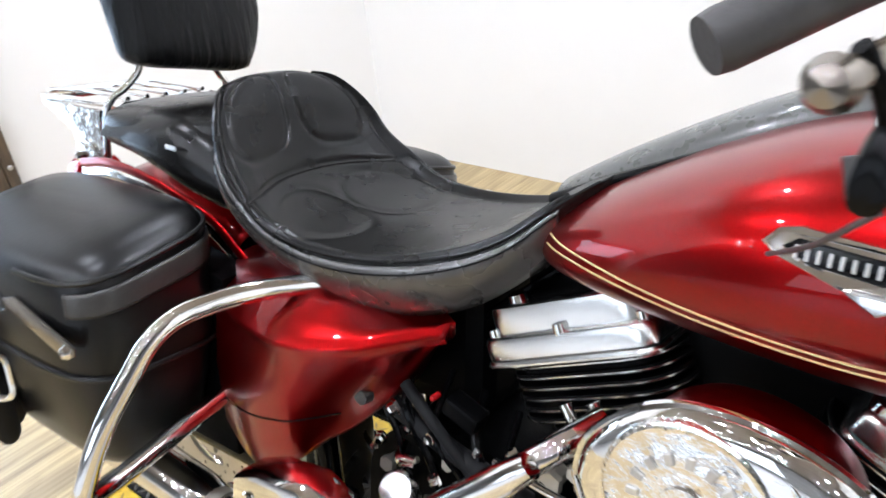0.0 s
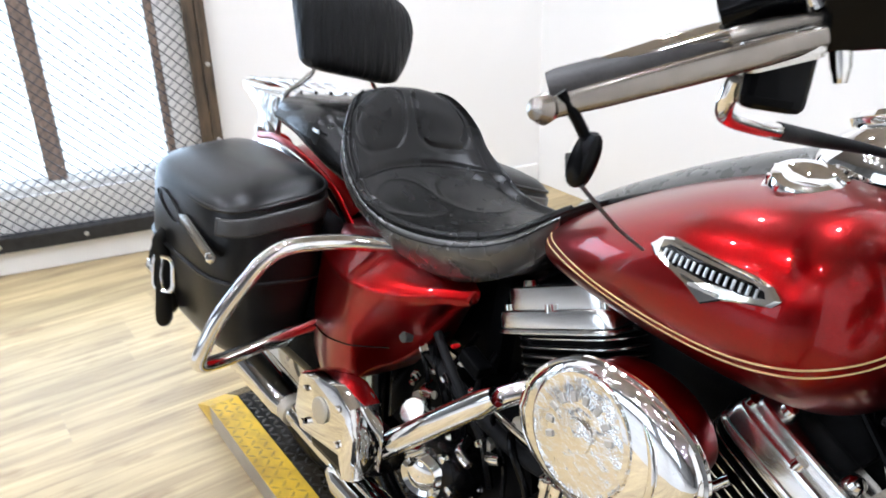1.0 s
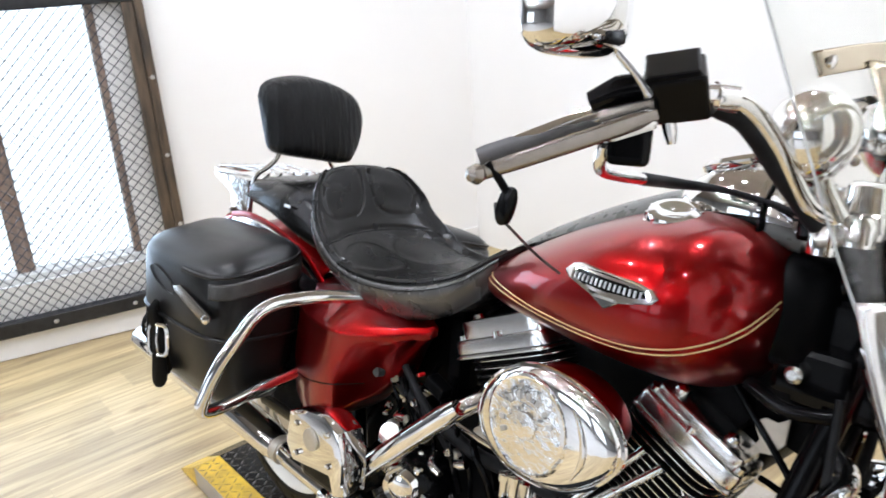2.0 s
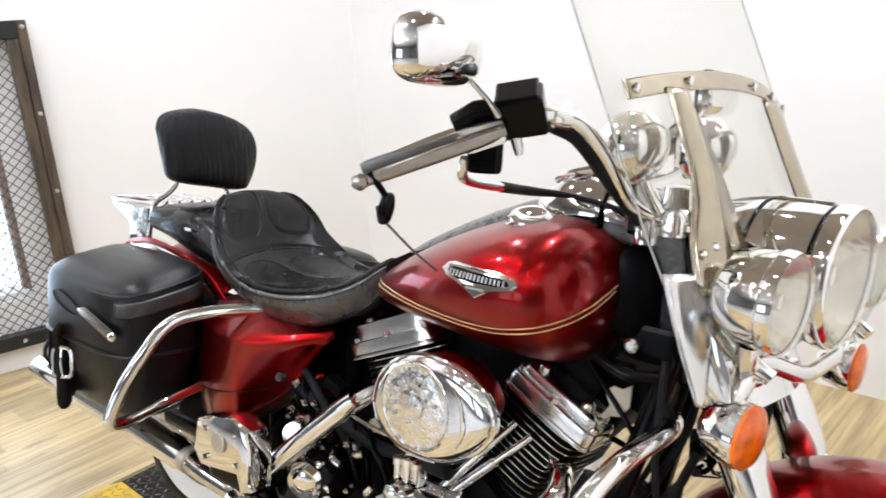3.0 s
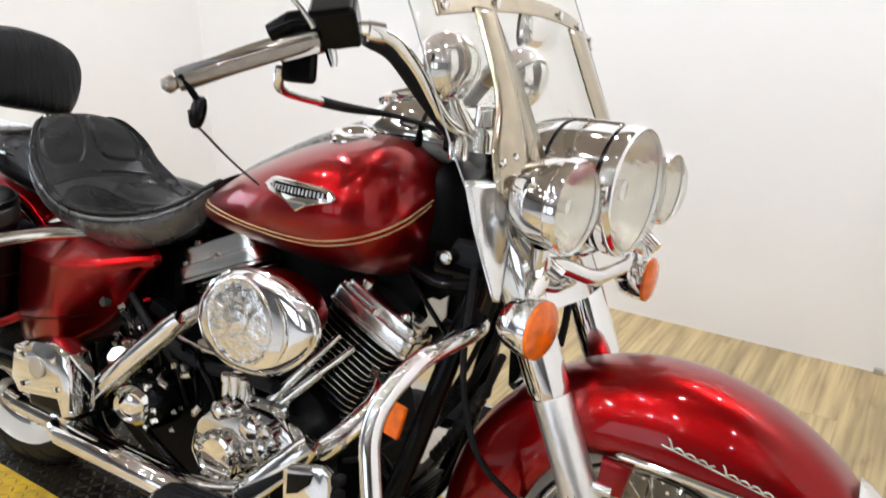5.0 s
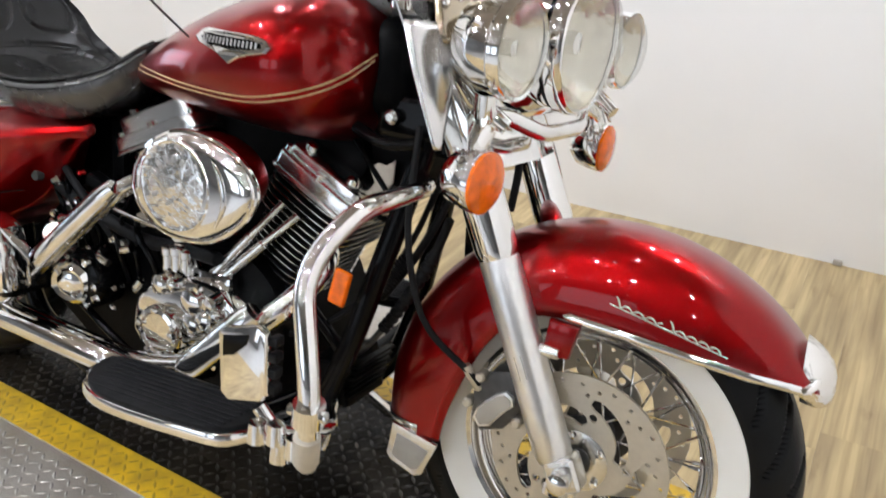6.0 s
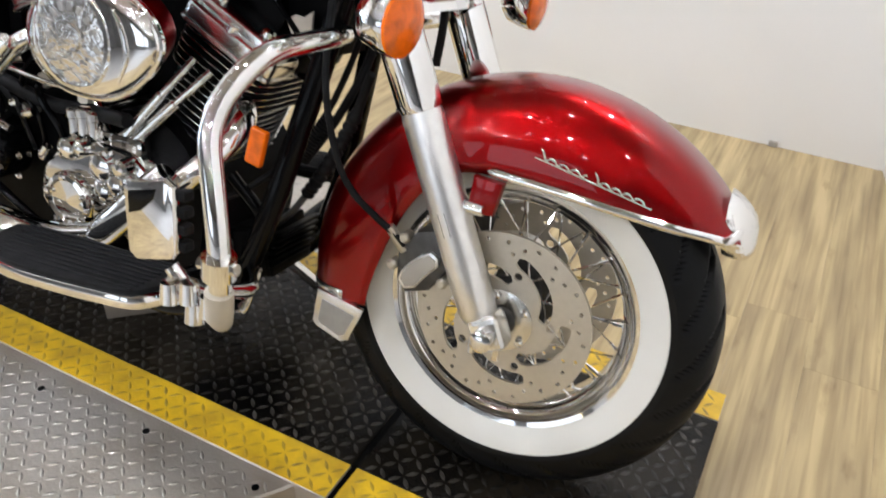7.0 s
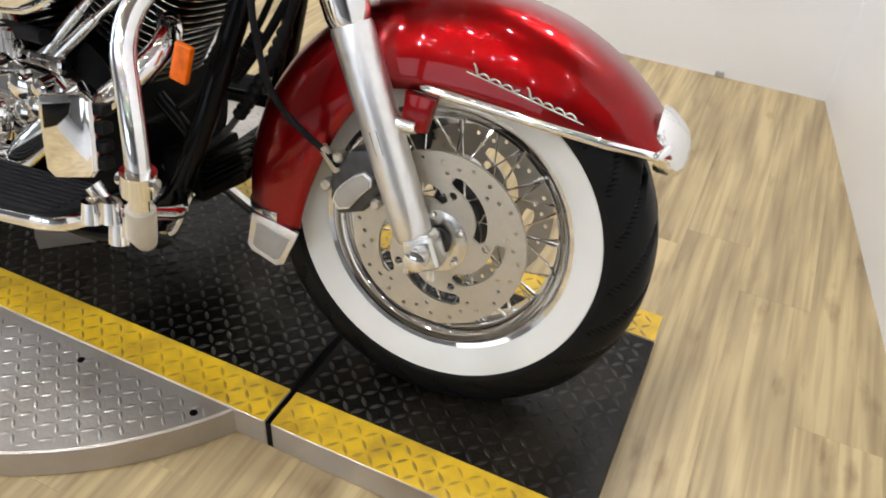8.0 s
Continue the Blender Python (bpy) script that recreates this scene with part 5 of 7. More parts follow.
def seat_point(i, v):
    xc, zc, xe, ze, w, xb, zb = SP[i]
    a = abs(v)
    k = a ** 2.2
    x = xc + (xe - xc) * k
    z = zc + (ze - zc) * a ** 2.6
    side = v if a < 0.7 else math.copysign(0.7 + 0.3 * math.sin((a - 0.7) / 0.3 * math.pi / 2), v)
    return Vector((x, SEAT_Y + w * side, z))


def seat_mesh():
    rings = []
    for i in range(181):
        s = i * 11 / 180
        xc, zc, xe, ze, w, xb, zb = SP[i]
        row = []
        for t in np.linspace(0, 1, 8)[:-1]:
            row.append((Vector((xb + (xe - xb) * t, SEAT_Y - (w * (0.80 + 0.20 * math.sin(t * math.pi / 2)) + 0.004 * math.sin(t * math.pi)), zb + (ze - zb) * t)), 0.0))
        for j in range(NV):
            v = -1 + 2 * j / (NV - 1)
            p = seat_point(i, v)
            d = 0.0
            # pads of the back and of the seat, each sunk along its seam
            for (sc, vc, rs, rv, pw, dp, wd) in ((8.85, -0.43, 1.25, 0.35, 3.0, 0.0030, 0.055), (8.85, 0.43, 1.25, 0.35, 3.0, 0.0030, 0.055), (5.85, -0.42, 0.85, 0.40, 2.2, 0.0014, 0.10), (5.85, 0.42, 0.85, 0.40, 2.2, 0.0014, 0.10)):
                e = (abs((s - sc) / rs) ** pw + abs((v - vc) / rv) ** pw) ** (1 / pw)
                d += dp * math.exp(-((e - 1) / wd) ** 2)
                d -= 0.0018 * max(0.0, 1 - e * e)
            if abs(v) < 0.97:
                d += 0.0055 * math.exp(-((s - 7.1 + 0.15 * v * v) / 0.075) ** 2)
            if 0.8 < s < 10.6:
                d += 0.0030 * math.exp(-((abs(v) - 0.82) / 0.018) ** 2) - 0.0070 * math.exp(-((abs(v) - 0.905) / 0.050) ** 2)
            row.append((p, d))
        for t in np.linspace(1, 0, 8)[1:]:
            row.append((Vector((xb + (xe - xb) * t, SEAT_Y + w * (0.80 + 0.20 * math.sin(t * math.pi / 2)) + 0.004 * math.sin(t * math.pi), zb + (ze - zb) * t)), 0.0))
        rings.append(row)
    tilt = np.interp(range(181), [0, 88, 120, 156, 180], [0.0, 0.0, 1.3, 1.3, 0.1])
    out = []
    for i, row in enumerate(rings):
        n = Vector((tilt[i], 0, 1)).normalized()
        out.append([p - n * d for p, d in row])
    return loft_mesh(out, "seat", caps=True, closed=True, angle=75)


seat = bp("seat", seat_mesh(), SEATL, BIKE, "black leather bucket seat with stitched pads")
for s in (-1, 1):
    skirt = []
    for i in range(16, 144, 2):
        xc, zc, xe, ze, w, xb, zb = SP[i]
        skirt.append([Vector((xb + (xe - xb) * t, SEAT_Y + s * (w * (0.80 + 0.20 * math.sin(t * math.pi / 2)) + 0.004 * math.sin(t * math.pi) + 0.0018), zb + (ze - zb) * t)) for t in np.linspace(0.0, 0.93, 8)])
    solid(bp("seat_skirt", loft_mesh(skirt, caps=False, closed=False, angle=75), SKIRTL, seat, "worn leather skirt below the seat, sheen put into its paler colour"), 0.002, 0)
    bp("stitching", tube_mesh([row[6] + Vector((0, s * 0.0015, 0)) for row in skirt], 0.0011, 6), DARK, seat, "stitched seam")
for s in (-1, 1):
    pts = [seat_point(i, s * 0.985) + Vector((0, s * 0.002, 0.001)) for i in range(6, 176, 2)]
    bp("piping", tube_mesh(pts, 0.0024, 8), SEATL, seat, "rounded leather piping")
pil = []
for x, w, zt, zb in spline([(-1.40, 0.112, 0.892, 0.80), (-1.46, 0.124, 0.894, 0.80), (-1.54, 0.134, 0.889, 0.806), (-1.61, 0.137, 0.884, 0.808), (-1.67, 0.130, 0.878, 0.808), (-1.705, 0.112, 0.870, 0.812), (-1.722, 0.085, 0.858, 0.818)], 30):
    pil.append([p + Vector((0, -0.026, 0)) for p in ring_section(x, w, zt, zb, (zt + zb) / 2, 40, 3.0, 3.0)])
pillion = bp("pillion_seat", loft_mesh(pil, angle=60), SEATL, BIKE, "flat black passenger seat")
for s in (-1, 1):
    flank = spline([(-1.375, 0.120, 0.748, 0.800), (-1.42, 0.132, 0.758, 0.842), (-1.47, 0.142, 0.774, 0.866), (-1.53, 0.144, 0.792, 0.868), (-1.60, 0.140, 0.808, 0.862), (-1.67, 0.136, 0.816, 0.852)], 14)
    bp("seat_flank", loft_mesh([[Vector((x, -0.030 + s * w, z)) for w, z in ((w0 * 0.55, z1 + 0.016), (w0 * 0.86, z1 + 0.006), (w0 * 0.97, z1 - 0.012), (w0 * 1.02, (z0 + z1) / 2), (w0 * 0.98, z0 + 0.015), (w0 * 0.86, z0))] for x, w0, z0, z1 in flank], caps=False, closed=False), SEATL, seat, "leather flank joining both seats")
    bp("seat_label", box_mesh(0.028, 0.002, 0.007, 0.0008, (-1.468, -0.030 + s * 0.1495, 0.842), 1, rot=(0, 0, 5 * s)), SILVER, pillion, "small silver bar mark")

# backrest on its chrome posts
pad_ol = spline([(-0.128, 1.066), (-0.120, 0.985), (-0.112, 0.944), (-0.080, 0.930), (0.0, 0.919), (0.085, 0.910), (0.116, 0.932), (0.144, 0.985), (0.152, 1.036), (0.128, 1.080), (0.070, 1.107), (-0.010, 1.121), (-0.082, 1.112), (-0.116, 1.094), (-0.128, 1.066)], 73)[:-1]
pad = []
for dx, k in ((-0.030, 0.84), (-0.026, 0.93), (-0.014, 0.985), (0.0, 1.0), (0.016, 0.985), (0.030, 0.94), (0.041, 0.86), (0.048, 0.70), (0.051, 0.45), (0.052, 0.18)):
    ring = []
    for y0, z0 in pad_ol:
        y, z = 0.012 + (y0 - 0.012) * k, 1.018 + (z0 - 1.018) * k
        pleat = 0.0045 * abs(math.sin((y - 0.012) / 0.045 * math.pi / 2)) ** 0.6 if dx > 0.012 else 0.0
        ring.append(Vector((-1.680 + dx + pleat + 0.014 * (1 - (y / 0.15) ** 2) * (dx > 0.02) - 0.22 * (z - 1.02), y, z)))
    pad.append(ring)
back = bp("backrest", loft_mesh(pad, angle=75), BACKL, BIKE, "black leather passenger backrest with vertical pleats")
for s in (-1, 1):
    pts = spline([(-1.690, 0.070 * s, 0.960), (-1.692, 0.072 * s, 0.925), (-1.700, 0.092 * s, 0.898), (-1.712, 0.114 * s, 0.878), (-1.720, 0.122 * s, 0.856), (-1.728, 0.124 * s, 0.810), (-1.734, 0.124 * s, 0.760)], 40)
    bp("backrest_post", tube_mesh(pts, 0.0062, 12), CHROME, BIKE, "bent chrome backrest post")
# luggage rack
rack = bp("luggage_rack", tube_mesh(fillet([(-1.70, -0.10, 0.866), (-1.96, -0.112, 0.860), (-2.00, 0.0, 0.860), (-1.96, 0.112, 0.860), (-1.70, 0.10, 0.866)], 0.04), 0.0062, 12), CHROME, BIKE, "chrome luggage rack")
for y in (-0.075, -0.038, 0.0, 0.038, 0.075):
    bp("rack_bar", tube_mesh([(-1.73, y, 0.872), (-1.88, y, 0.874), (-1.985, y, 0.864)], 0.0042, 10), CHROME, rack)
for x in (-1.74, -1.90):
    bp("rack_bar", tube_mesh([(x, -0.11, 0.862), (x, 0.11, 0.862)], 0.006, 10), CHROME, rack)
for s in (-1, 1):
    bp("rack_bracket", prism_mesh([(-1.745, 0.856), (-1.935, 0.856), (-1.835, 0.812), (-1.826, 0.735), (-1.745, 0.745), (-1.752, 0.80)], min(0.112 * s, 0.122 * s), max(0.112 * s, 0.122 * s), 0.002), EMBOSS, rack, "folded chrome rack bracket")
    bp("rack_gusset", prism_mesh([(-1.815, 0.80), (-1.800, 0.745), (-1.74, 0.745), (-1.76, 0.79)], min(0.124 * s, 0.132 * s), max(0.124 * s, 0.132 * s), 0.003), EMBOSS, rack)
    bp("bracket_bolt", lathe_mesh([(0.009, 0), (0.009, 0.006 * s), (0.005, 0.010 * s), (0, 0.010 * s)], 10, center=(-1.80, 0.133 * s, 0.775)), CHROME, rack)
# rear fender
rf = []
for phi in np.linspace(62, 188, 50):
    a = radians(phi)
    Rc = float(np.interp(phi, [62, 100, 140, 188], [0.405, 0.425, 0.43, 0.42]))
    row = []
    for t in np.linspace(0, math.pi, 25):
        y = -0.118 * math.copysign(abs(math.cos(t)) ** 0.7, math.cos(t))
        r = 0.29 + (Rc - 0.29) * abs(math.sin(t)) ** 0.75
        row.append(Vector((-1.612 + r * math.cos(a), y, WR + 0.03 + r * math.sin(a))))
    rf.append(row)
rfen = solid(bp("rear_fender", loft_mesh(rf, caps=False, closed=False, angle=60), RED, BIKE, "deep candy red rear fender"), 0.003, 0)
for s in (-1, 1):
    st = spline([(-1.36, 0.140 * s, 0.66), (-1.44, 0.146 * s, 0.72), (-1.56, 0.150 * s, 0.755), (-1.68, 0.148 * s, 0.765), (-1.78, 0.140 * s, 0.75)], 20)
    bp("fender_rail", tube_mesh(st, 0.012, 12, flat=0.5), CHROME, rfen, "chrome fender rail")
    bp("rail_panel", tube_mesh([p + np.array([0.0, 0.004 * s, 0.018]) for p in st], 0.008, 12, flat=0.5), RED, rfen, "red painted rail")
bp("tail_lamp", loft_mesh([[Vector((x, y, z)) for y, z in oval(0, 0.690, 0.050 * k, 0.040 * k, 24)] for x, k in ((-1.985, 1.0), (-2.02, 1.0), (-2.035, 0.8), (-2.04, 0.3))]), REDLENS, rfen, "red tail lamp")

# saddlebags
for s in (-1, 1):
    def plan(k, z, rise=0.0, power=4.2, n=64):
        """One level of the bag: a rounded rectangle seen from above, tilted up towards the wheel."""
        ring = []
        for t in np.linspace(0, TAU, n, endpoint=False):
            cc, q = math.cos(t), math.sin(t)
            x = -1.562 + (0.199 - 0.118 * (1 - k)) * math.copysign(abs(cc) ** (2 / power), cc)
            y = (0.113 - 0.111 * (1 - k)) * math.copysign(abs(q) ** (2 / power), q)
            ring.append(Vector((x, (-0.288 + y) if s < 0 else -(-0.288 + y), z + rise * (y + 0.113))))
        return ring
    bag = bp("saddlebag", loft_mesh([plan(k, z) for k, z in ((0.30, 0.428), (0.55, 0.430), (0.67, 0.437), (0.76, 0.455), (0.83, 0.485), (0.90, 0.53), (0.965, 0.59), (0.955, 0.62))], angle=50), BAGL, BIKE, "black leather saddlebag with buckled straps")
    ld = bp("lid", loft_mesh([plan(k, z, r) for k, z, r in ((0.98, 0.590, 0.0), (1.0, 0.586, 0.0), (1.015, 0.592, 0.0), (1.02, 0.64, 0.08), (1.02, 0.690, 0.17), (1.012, 0.706, 0.185), (0.990, 0.718, 0.195), (0.93, 0.728, 0.20), (0.80, 0.737, 0.20), (0.5, 0.745, 0.19), (0.15, 0.749, 0.19))], angle=50), BAGL, bag, "domed black leather lid")

    def lid_edge(z, r, k, a0, a1, n):
        out = []
        for t in np.linspace(a0, a1, n):
            cc, q = math.cos(t), math.sin(t)
            x = -1.562 + (0.199 - 0.118 * (1 - k)) * math.copysign(abs(cc) ** (2 / 4.2), cc)
            y = (0.113 - 0.111 * (1 - k)) * math.copysign(abs(q) ** (2 / 4.2), q)
            out.append(Vector((x, (-0.288 + y) if s < 0 else -(-0.288 + y), z + r * (y + 0.113))))
        return out
    rows = [lid_edge(z, r, k, -0.95, 1.1, 30) for z, r, k in ((0.672, 0.16, 1.030), (0.677, 0.165, 1.037), (0.699, 0.18, 1.034), (0.704, 0.185, 1.024))]
    solid(bp("lid_band", loft_mesh(rows, caps=False, closed=False), TRIML, ld, "lighter leather band on the lid"), 0.003, 0)
    bp("lid_welt", tube_mesh(lid_edge(0.716, 0.195, 1.003, -1.5, 1.3, 40), 0.0042, 8), BAGL, ld, "rolled welt")
    bp("lid_welt", tube_mesh(lid_edge(0.590, 0.0, 1.022, -3.1, 1.3, 60), 0.0042, 8), BAGL, ld, "rolled welt")
    ov = oval(-1.600, 0.672, 0.062, 0.018, 28, -14)
    bp("lid_inlay", tube_mesh([(x, (-0.4045) * (1 if s < 0 else -1), z) for x, z in ov], 0.002, 6, closed=True), BAGL, ld, "stitched oval inlay")
    yo = -0.404 if s < 0 else 0.404
    w = 1 if s < 0 else -1
    # diagonal chrome strip with its rivet
    strip_ol = [(-1.374, 0.636), (-1.371, 0.648), (-1.505, 0.682), (-1.540, 0.672), (-1.536, 0.660), (-1.392, 0.626)]
    bp("corner_strip", prism_mesh(strip_ol, min(yo * 1.001, yo * 1.010), max(yo * 1.001, yo * 1.010), 0.0015), LEVER, bag, "flat grey strap with a rivet")
    bp("rivet", lathe_mesh([(0.0, -0.008 * w), (0.007, -0.006 * w), (0.010, 0)], 14, center=(-1.389, yo * 1.010, 0.639)), CHROME, bag, "chrome rivet")
    for x in (-1.620,):
        stp = spline([(x, yo * 0.985, 0.610), (x, yo * 1.008, 0.600), (x, yo * 1.014, 0.59), (x, yo * 0.992, 0.55), (x, yo * 0.970, 0.50), (x - 0.002, yo * 0.955, 0.440)], 30)
        strap = bp("strap", tube_mesh(stp, [0.019] * 27 + [0.018, 0.015, 0.008], 10, flat=0.18), BAGL, bag, "black leather strap")
        bk = [(x + 0.004 + 0.024 * math.copysign(abs(math.cos(t)) ** 0.5, math.cos(t)) * 0.72, yo * 1.006 + w * 0.022 * math.copysign(abs(math.cos(t)) ** 0.5, math.cos(t)) * 0.60, 0.528 + 0.035 * math.copysign(abs(math.sin(t)) ** 0.5, math.sin(t))) for t in np.linspace(0, TAU, 28, endpoint=False)]
        bp("buckle", tube_mesh(bk, 0.0055, 8, closed=True), CHROME, strap, "chrome buckle")
        bp("buckle_tongue", tube_mesh([(x + 0.004, yo * 1.010, 0.562), (x + 0.007, yo * 1.020, 0.528), (x + 0.004, yo * 1.008, 0.496)], 0.003, 6), CHROME, strap)
        bp("strap_tail", tube_mesh([(x + 0.001, yo * 0.999, 0.556), (x + 0.002, yo * 1.001, 0.50), (x + 0.002, yo * 0.996, 0.445), (x + 0.002, yo * 0.994, 0.428), (x + 0.002, yo * 0.993, 0.418), (x + 0.002, yo * 0.993, 0.414)], [0.015, 0.016, 0.018, 0.0165, 0.011, 0.004], 14, flat=0.22), BAGL, strap, "loose end of the strap")
    cl = [(-1.758, (yo * 0.90) + 0.020 * math.cos(t), 0.515 + 0.030 * math.sin(t)) for t in np.linspace(0, TAU, 20, endpoint=False)]
    bp("rear_clasp", tube_mesh(cl, 0.005, 8, closed=True), BAGL, bag, "black clasp at the rear of the bag")
    bp("rear_strap", box_mesh(0.008, 0.030, 0.12, 0.003, (-1.752, yo * 0.90, 0.530), 1), BAGL, bag)
    # saddlebag guard
    gp = fillet([(-1.18, -0.165 * w, 0.706), (-1.245, -0.255 * w, 0.704), (-1.275, -0.350 * w, 0.690), (-1.310, -0.425 * w, 0.560), (-1.330, -0.450 * w, 0.470), (-1.345, -0.405 * w, 0.462), (-1.350, -0.300 * w, 0.485), (-1.365, -0.170 * w, 0.505)], 0.045, 8)
    bp("bag_guard", tube_mesh(gp, 0.0135, 16), CHROME, BIKE, "bent chrome saddlebag guard")

# side covers
for s in (-1, 1):
    w = 1 if s < 0 else -1
    secs = spline([(-1.000, 0.690, -0.140, 0.684, -0.158, 0.681, -0.156, 0.676, -0.146, 0.672), (-1.030, 0.700, -0.150, 0.692, -0.186, 0.676, -0.178, 0.660, -0.156, 0.646), (-1.080, 0.712, -0.165, 0.698, -0.228, 0.666, -0.214, 0.630, -0.168, 0.572),
                   (-1.135, 0.718, -0.175, 0.704, -0.250, 0.657, -0.232, 0.600, -0.182, 0.515), (-1.168, 0.718, -0.177, 0.705, -0.256, 0.654, -0.236, 0.580, -0.208, 0.492), (-1.200, 0.718, -0.178, 0.706, -0.256, 0.652, -0.240, 0.570, -0.226, 0.460), (-1.270, 0.712, -0.172, 0.700, -0.244, 0.654, -0.236, 0.550, -0.228, 0.422), (-1.355, 0.700, -0.160, 0.690, -0.212, 0.652, -0.212, 0.545, -0.205, 0.440), (-1.412, 0.685, -0.145, 0.676, -0.180, 0.645, -0.185, 0.545, -0.180, 0.460)], 40)
    rings = []
    for x, zt, y1, z1, yc, zc, ym, zm, yb, zb in secs:
        ym, zm = (yc + yb) / 2 - 0.006, (zc + zb) / 2
        yi = max(-0.095 - max(0.0, (x + 1.12)) * 0.36, yc + 0.012)
        poly = [(yi, zt), (y1, z1), (yc + 0.012, zc + 0.012), (yc, zc), (yc + 0.003, zc - 0.012), (ym, zm), (yb - 0.004, zb + 0.014), (yb + 0.004, zb), (yi, zb + 0.004)]
        rr = []
        for i in range(len(poly) - 1):
            for u in (0.0, 0.33, 0.67):
                rr.append(Vector((x, (poly[i][0] + (poly[i + 1][0] - poly[i][0]) * u) * w, poly[i][1] + (poly[i + 1][1] - poly[i][1]) * u)))
        rr.append(Vector((x, poly[-1][0] * w, poly[-1][1])))
        rings.append(rr)
    sc = bp("side_cover", loft_mesh(rings, angle=70), RED, BIKE, "deep candy red side cover")
    # added black panel in place of the dark gap between cover and bag
    bp("bag_filler", prism_mesh([(-1.345, 0.40), (-1.46, 0.40), (-1.46, 0.70), (-1.345, 0.68)], min(-0.205 * w, -0.150 * w), max(-0.205 * w, -0.150 * w), 0.004), DARK, BIKE, "black filler closing the dark gap beside the saddlebag")
    seam = []
    for x in np.linspace(-1.395, -1.135, 24):
        yc, zc, yb, zb = [float(np.interp(-x, -secs[:, 0], secs[:, k])) for k in (4, 5, 8, 9)]
        z = 0.492 + 0.055 * (x + 1.395) / 0.26
        ym, zm = (yc + yb) / 2 - 0.006, (zc + zb) / 2
        y = float(np.interp(z, [zb + 0.014, zm, zc - 0.012], [yb - 0.004, ym, yc + 0.003]))
        seam.append((x, (y - 0.0002) * w, z))
    bp("cover_badge", lathe_mesh([(0.0, -0.002 * w), (0.010, -0.0015 * w), (0.0115, 0.012 * w)], 24, center=(-1.100, -0.198 * w, 0.583)), CALG, sc, "small round badge")
    bp("panel_seam", tube_mesh(seam, 0.0016, 6), BLACK, sc, "dark seam between two panels")

# engine
CR = Vector((-0.65, 0, 0.285))
bp("crankcase", loft_mesh([[Vector((x, y, z)) for x, z in spline([(-0.86, 0.30), (-0.84, 0.42), (-0.74, 0.50), (-0.64, 0.52), (-0.56, 0.47), (-0.53, 0.37), (-0.55, 0.26), (-0.62, 0.19), (-0.74, 0.20), (-0.86, 0.30)], 40)[:-1]] for y in (-0.135, -0.12, 0.12, 0.135)], angle=50), DARK, BIKE, "satin black crankcase")


